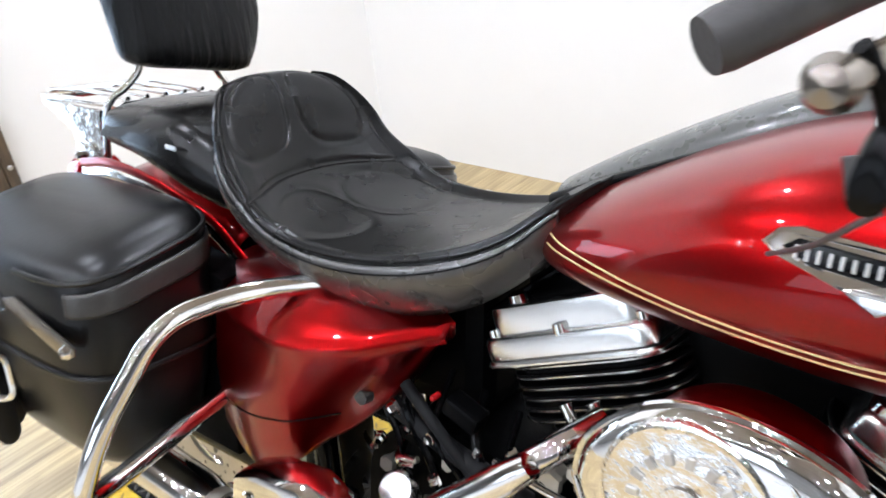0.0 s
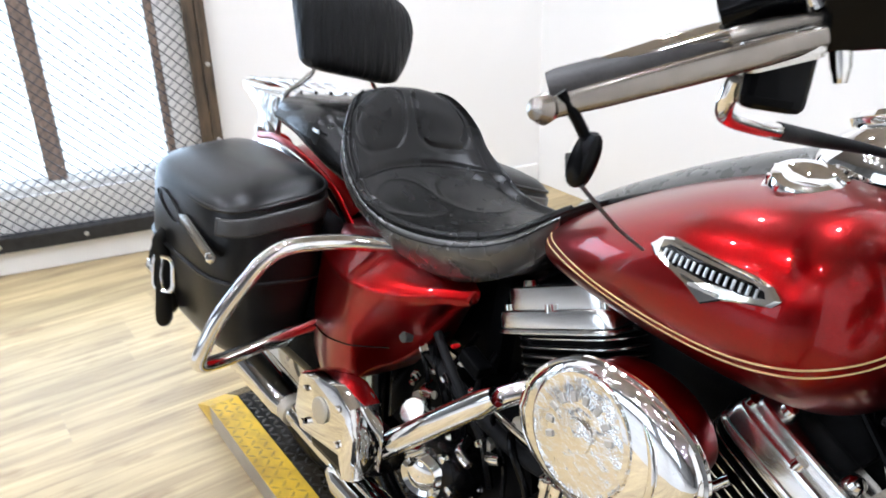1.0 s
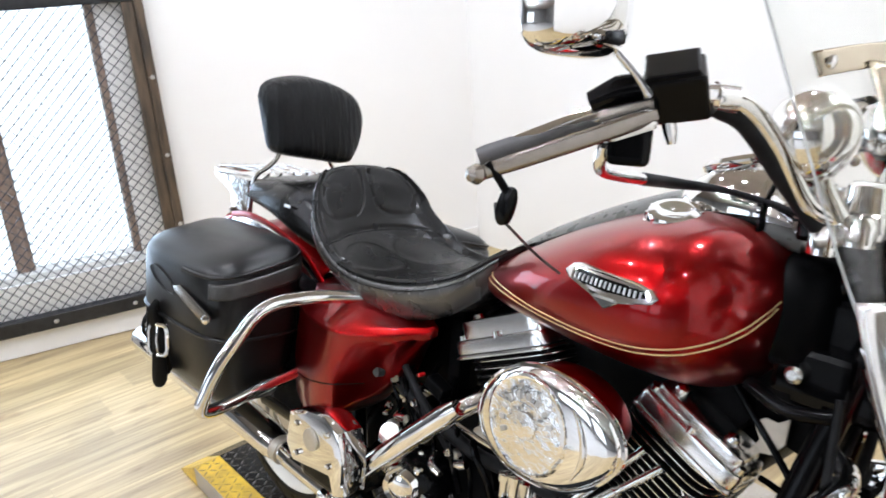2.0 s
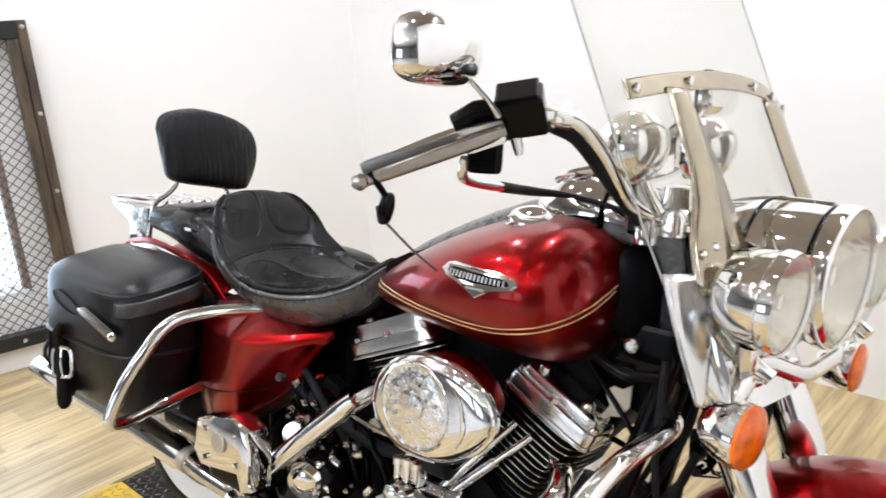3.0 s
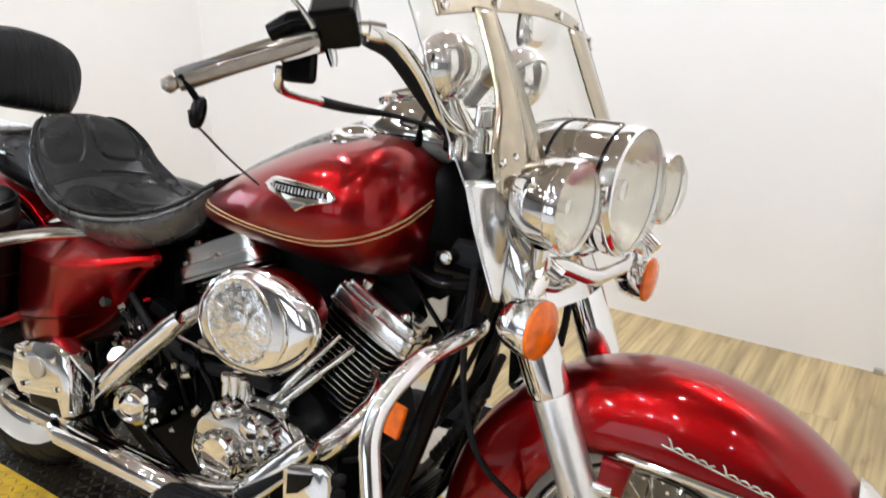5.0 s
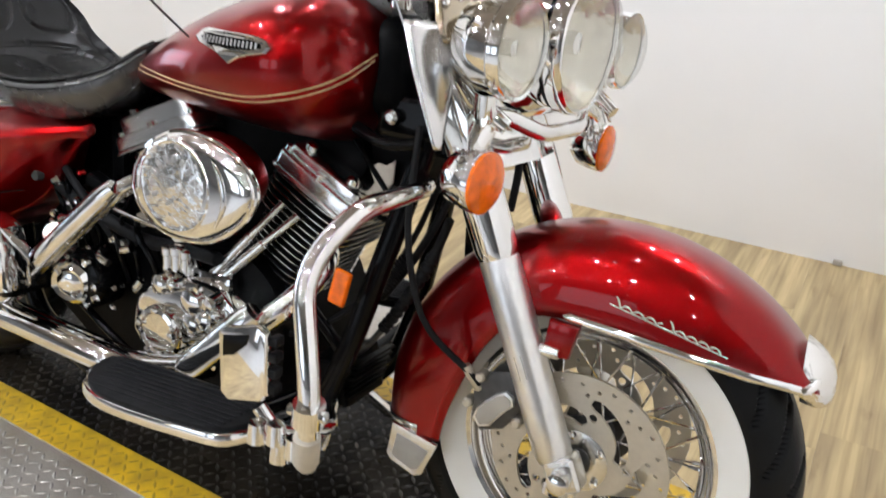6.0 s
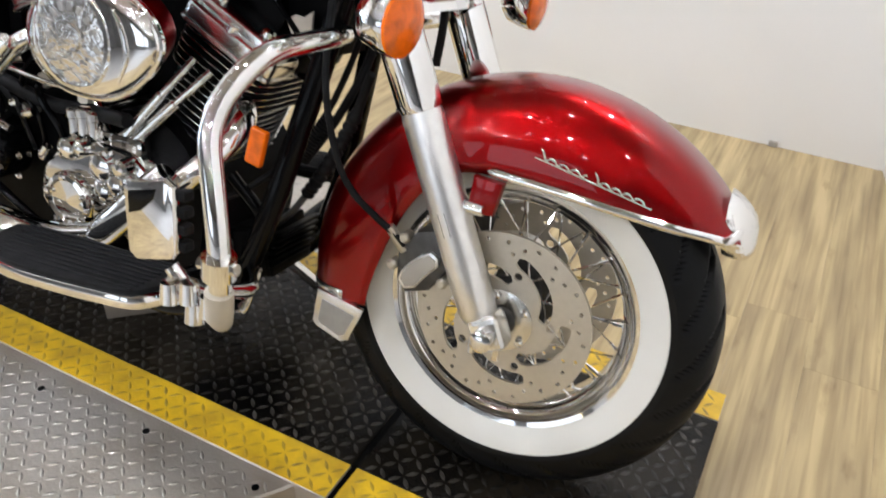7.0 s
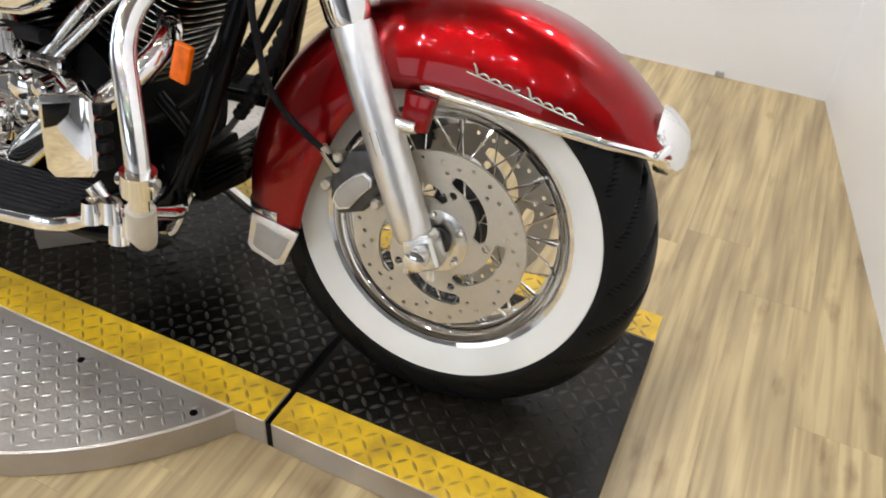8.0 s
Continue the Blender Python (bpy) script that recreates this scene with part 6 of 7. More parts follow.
def cylinder(sgn, name):
    CR = Vector((-0.702 if sgn > 0 else -0.700, 0, 0.285))
    lean = radians(26.0 if sgn > 0 else 22.5)
    d = Vector((math.sin(lean) * sgn, 0, math.cos(lean)))
    t = Vector((d.z, 0, -d.x))
    base = CR + d * 0.20
    cy = bp(name, tube_mesh([CR + d * 0.15, CR + d * 0.45], 0.058, 32), DARK, BIKE, "finned black cylinder")
    lo, wd, sh = (-0.008, 0.92, 0.016) if sgn > 0 else (0.0, 1.12, 0.0)
    n = int((0.400 + lo + 0.022 - 0.212) / 0.0135) + 1
    for i in range(n):
        o = CR + d * (0.212 + 0.0135 * i)
        hw = 0.076 if i < n - 6 else 0.103 * wd
        ring = []
        for r_, off in ((1.0, -0.0009), (1.0, 0.0009)):
            ring.append([o + d * off + t * (hw * r_ * math.copysign(abs(math.cos(a)) ** 0.38, math.cos(a))) + Vector((0, 0.108 * r_ * math.copysign(abs(math.sin(a)) ** 0.55, math.sin(a)), 0)) for a in np.linspace(0, TAU, 40, endpoint=False)])
        bp("fin", loft_mesh(ring, angle=30), ALU, cy, "polished fin edge")
        ring = [[o + d * off + t * (hw * 0.975 * math.copysign(abs(math.cos(a)) ** 0.38, math.cos(a))) + Vector((0, 0.1055 * math.copysign(abs(math.sin(a)) ** 0.55, math.sin(a)), 0)) for a in np.linspace(0, TAU, 40, endpoint=False)] for off in (-0.0034, 0.0034)]
        bp("fin_body", loft_mesh(ring, angle=30), DARK, cy)
    # rocker box
    # last row: inner part of the cover in black, for the shade under the tank
    for h0, h1, hw, hy, mm in ((0.402, 0.426, 0.080, 0.100, DARK), (0.4265, 0.432, 0.103, 0.048, ALU), (0.4325, 0.458, 0.100, 0.045, ROCKER), (0.4585, 0.476 if sgn > 0 else 0.492, 0.086, 0.034, ROCKER), (0.4265, 0.470, 0.095, 0.085, DARK)):
        h0, h1, hw = h0 + lo, h1 + lo, hw * wd
        y0 = 0.0 if hy > 0.09 else (0.04 if hy > 0.08 else -0.078)
        ring = []
        for h, k in ((h0, 1.0), (h1 - 0.008, 1.0), (h1 - 0.002, 0.97), (h1, 0.90)):
            ring.append([CR + d * h + t * (sh + hw * k * math.copysign(abs(math.cos(a)) ** 0.28, math.cos(a))) + Vector((0, y0 + hy * k * math.copysign(abs(math.sin(a)) ** 0.28, math.sin(a)), 0)) for a in np.linspace(0, TAU, 44, endpoint=False)])
        bp("rocker_box", loft_mesh(ring, angle=35), mm, cy, "chrome rocker cover" if mm is not DARK else "black cylinder head and blacked out inner cover")
    for a, yy in ((-0.085, -0.108), (0.0, -0.119), (0.085, -0.108), (-0.085, 0.108), (0.085, 0.108)):
        p = CR + d * (0.454 + lo) + t * (sh + a * 1.02 * wd) + Vector((0, yy * 0.96, 0))
        bp("cover_bolt", tube_mesh([p, p + d * 0.012], [0.0085, 0.0075], 10), CHROME, cy)
    for a in (-0.055, 0.05):
        p = CR + d * ((0.475 if sgn > 0 else 0.490) + lo) + t * (sh + a * wd) + Vector((0, -0.088, 0))
        bp("cover_knob", tube_mesh([p, p + d * 0.010, p + d * 0.014], [0.0125, 0.011, 0.006], 12), CHROME, cy)
    # pushrod tubes on the right
    for k in (-0.5, 0.55):
        a = CR + d * 0.375 + t * (0.035 * k) + Vector((0, -0.122, 0))
        b = CR + Vector((0.032 * sgn + 0.022 * k, -0.150, 0.190))
        bp("pushrod_tube", tube_mesh([a, a.lerp(b, 0.45), a.lerp(b, 0.46), a.lerp(b, 0.95), b], [0.0075, 0.0075, 0.0100, 0.0100, 0.0125], 14), CHROME, cy, "chrome pushrod tube")
        bp("lifter_cap", box_mesh(0.05, 0.03, 0.035, 0.008, tuple(b + Vector((0, 0, -0.012))), 2), CHROME, cy)
    bp("spark_lead", tube_mesh(spline([CR + d * 0.42 + t * (0.11 * sgn) + Vector((0, -0.03, 0)), CR + d * 0.46 + t * (0.16 * sgn) + Vector((0, -0.06, 0)), CR + d * 0.52 + Vector((0, -0.05, 0))], 12), 0.005, 8), BLACK, cy)
    return cy


cylinder(1, "front_cylinder")
cylinder(-1, "rear_cylinder")

# air cleaner
ao = [(-0.787, 0.630), (-0.770, 0.596), (-0.725, 0.567), (-0.665, 0.561), (-0.605, 0.573), (-0.548, 0.612), (-0.518, 0.660), (-0.535, 0.700), (-0.575, 0.726), (-0.630, 0.740), (-0.692, 0.737), (-0.742, 0.712), (-0.777, 0.672)]
ac = spline(ao + [ao[0]], 73)[:-1]
cxy = (-0.650, 0.655)
bp("air_cleaner_back", prism_mesh([(cxy[0] + (x - cxy[0]) * 0.76, cxy[1] + 0.008 + (z - cxy[1]) * 0.88) for x, z in ac], -0.222, -0.165, 0.010), RED, BIKE, "dark red air cleaner backing plate")
acov = []
for y, k in ((-0.216, 0.88), (-0.226, 0.98), (-0.234, 1.0), (-0.240, 0.985), (-0.2455, 0.93), (-0.249, 0.85), (-0.251, 0.70), (-0.252, 0.4)):
    acov.append([Vector((cxy[0] + (x - cxy[0]) * k, y, cxy[1] + (z - cxy[1]) * k)) for x, z in ac])
cover = bp("air_cleaner", loft_mesh(acov, angle=60), CHROME, BIKE, "oval polished chrome air cleaner cover")
bp("cover_rim", tube_mesh([Vector((cxy[0] + (x - cxy[0]) * 1.0, -0.234, cxy[1] + (z - cxy[1]) * 1.0)) for x, z in ac], 0.005, 8, closed=True), CHROME, cover)
bp("cover_disc", lathe_mesh([(0.080, 0.005), (0.078, -0.0005), (0.074, -0.0025), (0.068, -0.0005), (0.060, -0.0025), (0.030, -0.0045), (0.0, -0.005)], 48, center=(-0.676, -0.2505, 0.652)), EMBOSS, cover, "embossed round medallion")
for i in range(9):
    a = radians(205 - 26 * i * 0.9)
    bp("medallion_bar", box_mesh(0.008, 0.003, 0.012, 0.001, (-0.676 + 0.046 * math.cos(a), -0.2550, 0.652 + 0.046 * math.sin(a)), 1, rot=(0, 90 - math.degrees(a), 0)), SILVER, cover, "raised bar on the medallion")
bp("medallion_boss", lathe_mesh([(0.022, 0), (0.021, -0.004), (0.0, -0.006)], 24, center=(-0.676, -0.2545, 0.652)), EMBOSS, cover)

# cam cover, timer cover, gear case
cam_ol = spline([(-0.86, 0.34), (-0.845, 0.405), (-0.79, 0.452), (-0.72, 0.470), (-0.64, 0.462), (-0.60, 0.425), (-0.605, 0.375), (-0.66, 0.325), (-0.74, 0.300), (-0.82, 0.300), (-0.86, 0.34)], 56)[:-1]
camc = bp("cam_cover", prism_mesh([(x + 0.012, z - 0.006) for x, z in cam_ol], -0.190, -0.130, 0.010), CHROME, BIKE, "chrome cam cover")
bp("timer_cover", lathe_mesh([(0.052, 0.0), (0.052, -0.016), (0.047, -0.024), (0.040, -0.026), (0.036, -0.022), (0.0, -0.024)], 40, center=(-0.760, -0.188, 0.355)), CHROME, BIKE, "round chrome timer cover")
for i in range(5):
    a = TAU * i / 5 + 0.4
    bp("cover_screw", lathe_mesh([(0.006, 0), (0.006, -0.005), (0, -0.006)], 8, center=(-0.760 + 0.043 * math.cos(a), -0.212, 0.355 + 0.043 * math.sin(a))), CHROME, BIKE)
for x, z in ((-0.80, 0.430), (-0.70, 0.455), (-0.60, 0.440), (-0.59, 0.385), (-0.66, 0.320), (-0.80, 0.315)):
    bp("cover_screw", lathe_mesh([(0.008, 0), (0.008, -0.008), (0.005, -0.011), (0, -0.011)], 8, center=(x + 0.02, -0.188, z)), CHROME, BIKE)
for x, z, r in ((-0.775, 0.492, 0.012), (-0.752, 0.498, 0.014), (-0.732, 0.494, 0.010)):
    bp("oil_fitting", lathe_mesh([(r, -0.03), (r, 0.0), (r * 1.25, 0.002), (r * 1.25, 0.014), (r * 0.8, 0.018), (0.0, 0.019)], 14, "z", (x, -0.168, z)), CHROME, BIKE, "chrome oil fitting")
bp("oil_pump", lathe_mesh([(0.030, 0.03), (0.030, -0.01), (0.024, -0.018), (0.012, -0.022), (0.0, -0.022)], 20, center=(-0.612, -0.160, 0.425)), CHROME, BIKE, "chrome pump housing")
bp("crescent_rib", tube_mesh(spline([(-0.590, -0.2490, 0.600), (-0.572, -0.2508, 0.640), (-0.580, -0.2508, 0.684), (-0.606, -0.2480, 0.716)], 20), [0.002, 0.006, 0.006, 0.002], 10, flat=0.6), CHROME, cover)
for x, y, z, r, h in ((-0.765, -0.185, 0.445, 0.020, 0.022), (-0.735, -0.188, 0.452, 0.014, 0.018), (-0.690, -0.190, 0.430, 0.024, 0.016), (-0.655, -0.190, 0.405, 0.020, 0.020), (-0.640, -0.188, 0.440, 0.017, 0.024), (-0.690, -0.190, 0.385, 0.018, 0.014), (-0.632, -0.178, 0.420, 0.013, 0.03)):
    bp("cover_boss", lathe_mesh([(r * 1.15, 0.004), (r, -h * 0.4), (r * 0.92, -h * 0.8), (r * 0.6, -h), (0.0, -h * 1.05)], 18, center=(x, y, z)), CHROME, camc)
for x, z in ((-0.70, 0.352), (-0.69, 0.40), (-0.665, 0.43)):
    bp("cover_rib", tube_mesh([(x - 0.03, -0.191, z - 0.01), (x, -0.194, z), (x + 0.03, -0.189, z + 0.012)], [0.004, 0.007, 0.004], 8), CHROME, camc)
# transmission and starter
bp("gearbox", loft_mesh([[Vector((x, y, z)) for x, z in spline([(-1.16, 0.30), (-1.15, 0.45), (-1.05, 0.52), (-0.90, 0.50), (-0.84, 0.42), (-0.86, 0.26), (-1.00, 0.22), (-1.16, 0.30)], 36)[:-1]] for y in (-0.12, -0.10, 0.12, 0.14)], angle=50), DARK, BIKE, "satin black gearbox")
bp("starter_cover", lathe_mesh([(0.060, 0.03), (0.060, -0.015), (0.052, -0.03), (0.030, -0.036), (0.0, -0.038)], 36, center=(-0.985, -0.165, 0.395)), BLACK, BIKE, "black round gearbox cover")
bp("clutch_end", lathe_mesh([(0.046, 0.07), (0.046, 0.02), (0.042, 0.016), (0.046, 0.010), (0.044, -0.005), (0.034, -0.014), (0.026, -0.010), (0.012, -0.016), (0.0, -0.014)], 28, center=(-0.995, -0.205, 0.392), direction=(-0.35, 1, 0.1)), CHROME, BIKE, "chrome starter end cover")
for i in range(6):
    a = TAU * i / 6
    bp("cover_screw", lathe_mesh([(0.008, 0), (0.008, -0.01), (0, -0.012)], 8, center=(-0.985 + 0.05 * math.cos(a), -0.195, 0.395 + 0.05 * math.sin(a))), CHROME, BIKE)
bp("dipstick", lathe_mesh([(0.0, 0.014), (0.020, 0.013), (0.024, 0.006), (0.024, -0.012), (0.016, -0.018), (0.012, -0.06)], 28, center=(-1.035, -0.205, 0.480), direction=(0.25, -0.75, 0.6)), ALU, BIKE, "white metal oil filler cap")
for pts, r, mm in (([(-1.10, -0.15, 0.56), (-0.98, -0.16, 0.53), (-0.86, -0.155, 0.50), (-0.76, -0.155, 0.505), (-0.66, -0.165, 0.51)], 0.013, RUBBER), ([(-1.06, -0.16, 0.60), (-1.0, -0.17, 0.56), (-0.92, -0.16, 0.48)], 0.008, RUBBER), ([(-0.92, -0.17, 0.55), (-0.80, -0.18, 0.545), (-0.72, -0.17, 0.56)], 0.005, CHROME),
                   ([(-1.00, -0.18, 0.34), (-0.92, -0.19, 0.31), (-0.86, -0.18, 0.27)], 0.008, BLACK), ([(-0.50, -0.10, 0.44), (-0.44, -0.08, 0.36), (-0.46, -0.06, 0.28)], 0.012, BLACK), ([(-0.42, -0.12, 0.78), (-0.36, -0.13, 0.765), (-0.30, -0.11, 0.77)], 0.010, BLACK)):
    bp("hose", tube_mesh(spline(pts, 24), r, 10), mm, BIKE, "black rubber hose" if mm is RUBBER else "")
for x, z, r in ((-1.00, 0.50, 0.010), (-1.06, 0.545, 0.009), (-0.86, 0.535, 0.016), (-0.92, 0.47, 0.012), (-1.09, 0.43, 0.014), (-1.10, 0.46, 0.012), (-0.77, 0.52, 0.013), (-0.83, 0.56, 0.010)):
    bp("hex_fitting", tube_mesh([(x, -0.12, z), (x + 0.003, -0.148, z + 0.004), (x + 0.003, -0.149, z + 0.004), (x + 0.004, -0.158, z + 0.005)], [r * 0.7, r * 0.7, r, r * 0.9], 6), STEEL, BIKE)
bp("regulator", box_mesh(0.05, 0.03, 0.025, 0.005, (-0.975, -0.15, 0.585), 2, rot=(0, 20, 0)), DARK, BIKE)
# small bolts, clamps and wiring round the gearbox
rng = random.Random(11)
head = lathe_mesh([(0.010, 0.0), (0.010, -0.003), (0.0075, -0.0035), (0.0075, -0.010), (0.0045, -0.012), (0.0, -0.012)], 6, name="small_bolt")
for i in range(22):
    x, z = -1.13 + 0.27 * rng.random(), 0.36 + 0.22 * rng.random()
    k = 0.55 + 0.6 * rng.random()
    bp("small_bolt", head, CHROME, BIKE, "", Matrix.Translation((x, -0.135 - 0.055 * rng.random(), z)) @ Euler((0.5 * rng.random(), rng.random(), 0.9 * rng.random() - 0.5)).to_matrix().to_4x4() @ Matrix.Scale(k, 4))
for i in range(6):
    x, z = -1.13 + 0.05 * i, 0.575 - 0.012 * i
    bp("wire_loom", tube_mesh(spline([(x, -0.10, z + 0.05), (x + 0.02, -0.150 - 0.008 * (i % 3), z + 0.01 * (i % 2)), (x + 0.06, -0.160, z - 0.06), (x + 0.05 + 0.02 * (i % 2), -0.14, z - 0.14)], 18), 0.0045 + 0.002 * (i % 2), 8), BLACK, BIKE, "thin black wiring")
for x, z, a in ((-0.90, 0.470, 0.4), (-0.965, 0.455, -0.3), (-0.86, 0.395, 0.9), (-1.07, 0.50, 0.2)):
    bp("chrome_elbow", tube_mesh(spline([(x, -0.15, z), (x + 0.018 * math.cos(a), -0.178, z + 0.018 * math.sin(a)), (x + 0.045 * math.cos(a), -0.180, z + 0.045 * math.sin(a))], 10), [0.009, 0.009, 0.008], 10), CHROME, BIKE, "chrome pipe elbow")
bp("red_plug", lathe_mesh([(0.004, 0.008), (0.004, -0.004), (0.003, -0.006), (0.0, -0.006)], 10, center=(-1.010, -0.165, 0.600)), REDLENS, BIKE, "small red plastic plug")
# exhaust
ex = bp("exhaust", tube_mesh(fillet([(-0.80, -0.150, 0.640), (-0.83, -0.215, 0.620), (-1.045, -0.235, 0.420), (-1.13, -0.235, 0.335), (-1.20, -0.235, 0.310)], 0.04), 0.0155, 20), CHROME, BIKE, "chrome exhaust pipe")
bp("heat_shield", tube_mesh([(-0.835, -0.236, 0.617), (-0.86, -0.242, 0.594), (-1.02, -0.250, 0.448), (-1.105, -0.252, 0.362), (-1.135, -0.252, 0.330)], [0.0145, 0.0190, 0.0200, 0.0200, 0.0170], 20, flat=0.9), CHROME, ex, "chrome heat shield")
fp = fillet([(-0.52, -0.060, 0.575), (-0.45, -0.120, 0.545), (-0.49, -0.190, 0.470), (-0.66, -0.225, 0.325), (-0.78, -0.230, 0.292), (-1.22, -0.235, 0.305), (-1.36, -0.24, 0.318)], 0.05)
bp("front_pipe", tube_mesh(fp, 0.021, 20), CHROME, ex, "chrome front exhaust pipe")
bp("heat_shield", tube_mesh([(-0.515, -0.232, 0.470), (-0.53, -0.238, 0.452), (-0.63, -0.246, 0.352), (-0.655, -0.243, 0.330)], [0.020, 0.026, 0.026, 0.022], 20), CHROME, ex, "chrome heat shield")
bp("heat_shield", tube_mesh([(-0.76, -0.246, 0.292), (-0.79, -0.252, 0.291), (-1.14, -0.258, 0.303), (-1.17, -0.252, 0.306)], [0.021, 0.027, 0.027, 0.022], 20), CHROME, ex, "chrome heat shield")
bp("muffler", tube_mesh([(-1.33, -0.245, 0.330), (-1.38, -0.247, 0.336), (-1.50, -0.25, 0.348), (-1.95, -0.26, 0.372), (-2.06, -0.262, 0.376)], [0.026, 0.036, 0.039, 0.039, 0.034], 28), CHROME, ex, "chrome muffler")
bp("muffler", tube_mesh([(-1.33, 0.245, 0.318), (-1.38, 0.247, 0.322), (-1.95, 0.26, 0.345), (-2.06, 0.262, 0.350)], [0.028, 0.046, 0.048, 0.040], 24), CHROME, ex)
bp("muffler_clamp", tube_mesh([(-1.335, -0.246, 0.331), (-1.365, -0.247, 0.334)], 0.031, 20), STEEL, ex)
# rear brake cover box
box_ol = [(-1.195, 0.500), (-1.150, 0.520), (-1.080, 0.530), (-1.038, 0.512), (-1.020, 0.470), (-1.020, 0.395), (-1.045, 0.385), (-1.060, 0.420), (-1.180, 0.402), (-1.205, 0.430)]
rc = bp("rear_brake_cover", prism_mesh(box_ol, -0.330, -0.270, 0.010), CHROME, BIKE, "chrome master cylinder cover with a round emblem")
bp("cover_emblem", lathe_mesh([(0.022, 0), (0.021, -0.004), (0.014, -0.006), (0.0, -0.004)], 24, center=(-1.115, -0.331, 0.472)), STEEL, rc)
for x, z in ((-1.165, 0.486), (-1.065, 0.500), (-1.06, 0.440), (-1.165, 0.425)):
    bp("cover_screw", lathe_mesh([(0.006, 0), (0.006, -0.004), (0, -0.005)], 8, center=(x, -0.331, z)), CHROME, rc)
bp("brake_block", box_mesh(0.14, 0.10, 0.06, 0.012, (-1.11, -0.26, 0.40), 2), BLACK, BIKE)
# added black block that stands for the dark gap between the cylinders
bp("engine_filler", prism_mesh([(-0.96, 0.76), (-0.46, 0.76), (-0.44, 0.70), (-0.56, 0.50), (-0.82, 0.50), (-0.96, 0.66)], -0.045, 0.11, 0.01), DARK, BIKE, "black filler closing the dark gap under the tank")
# a second added block keeps the opening behind the neck black
bp("neck_filler", prism_mesh([(-0.46, 0.84), (-0.30, 0.86), (-0.345, 0.66), (-0.44, 0.69)], -0.035, 0.06, 0.008), DARK, BIKE, "black filler closing the dark gap at the steering neck")
# frame
for pts, r in (([(-0.33, -0.02, 0.93), (-0.45, -0.03, 0.86), (-0.85, -0.04, 0.80), (-1.12, -0.10, 0.70), (-1.25, -0.13, 0.55)], 0.021), ([(-0.33, 0.02, 0.93), (-0.45, 0.03, 0.86), (-0.85, 0.04, 0.80), (-1.12, 0.10, 0.70), (-1.25, 0.13, 0.55)], 0.021),
               ([(-0.305, -0.035, 0.86), (-0.345, -0.075, 0.66), (-0.405, -0.115, 0.40), (-0.46, -0.125, 0.25), (-0.58, -0.13, 0.165), (-1.05, -0.13, 0.165), (-1.22, -0.13, 0.26), (-1.25, -0.13, 0.55)], 0.0195),
               ([(-0.305, 0.035, 0.86), (-0.345, 0.075, 0.66), (-0.405, 0.115, 0.40), (-0.46, 0.125, 0.25), (-0.58, 0.13, 0.165), (-1.05, 0.13, 0.165), (-1.22, 0.13, 0.26), (-1.25, 0.13, 0.55)], 0.0195)):
    bp("frame_tube", tube_mesh(fillet(pts, 0.06), r, 16), BLACK, BIKE, "gloss black frame tube")
for s in (-1, 1):
    bp("swing_arm", tube_mesh([(-1.20, 0.115 * s, 0.33), (-1.40, 0.12 * s, 0.325), (-1.64, 0.12 * s, 0.322)], 0.024, 14, flat=0.6), BLACK, BIKE, "black swing arm")
bp("inner_fairing", box_mesh(0.26, 0.15, 0.20, 0.03, (-1.13, 0, 0.62), 2), DARK, BIKE, "black battery box")
bp("neck_cover", box_mesh(0.13, 0.10, 0.16, 0.02, (-0.335, 0, 0.82), 3), BLACK, BIKE, "black neck cover")
bp("neck_shroud", loft_mesh([ring_section(x, w, zt, 0.79, 0.87, 36, 3.2, 3.2) for x, w, zt in ((-0.432, 0.100, 0.950), (-0.405, 0.104, 0.956), (-0.380, 0.098, 0.950), (-0.362, 0.080, 0.938), (-0.352, 0.05, 0.92))], angle=60), DARK, BIKE, "black shroud between tank and steering head")
bp("neck_button", lathe_mesh([(0.012, 0), (0.012, -0.012), (0.007, -0.016), (0, -0.016)], 16, center=(-0.374, -0.083, 0.800)), ALU, BIKE, "white plug")
bp("coil_box", box_mesh(0.10, 0.05, 0.07, 0.01, (-0.36, -0.055, 0.80), 2), BLACK, BIKE)
bp("horn_bracket", prism_mesh([(-0.432, 0.702), (-0.416, 0.714), (-0.400, 0.712), (-0.383, 0.724), (-0.384, 0.686), (-0.400, 0.664), (-0.432, 0.659), (-0.420, 0.680)], -0.054, -0.048, 0.002), CREAM, BIKE, "pale bracket behind the frame")
# clutter between the downtubes: bellows cable, finned regulator, stand lever
bel = spline([(-0.255, -0.085, 0.655), (-0.285, -0.068, 0.585), (-0.322, -0.050, 0.520), (-0.362, -0.038, 0.455), (-0.392, -0.034, 0.410)], 60)
clutch_cable = bp("cable_bellows", tube_mesh(bel, [0.0075 if k < 14 else (0.0125 if k % 4 < 2 else 0.0095) for k in range(58)] + [0.009, 0.0065], 12), RUBBER, BIKE, "ribbed black rubber cable boot")
bp("cable_end", tube_mesh(spline([bel[-1], (-0.425, -0.036, 0.366), (-0.475, -0.044, 0.322), (-0.530, -0.055, 0.290)], 16), 0.0062, 10), CALG, clutch_cable, "grey cable sheath")
reg = bp("finned_regulator", box_mesh(0.075, 0.13, 0.095, 0.008, (-0.475, -0.01, 0.292), 2, rot=(0, -14, 0)), DARK, BIKE, "black finned voltage regulator")
for k in range(7):
    bp("regulator_fin", box_mesh(0.020, 0.128, 0.005, 0.0015, (-0.430 + 0.0036 * (k - 3), -0.01, 0.302 + 0.0135 * (k - 3)), 1, rot=(0, -14, 0)), DARK, reg)
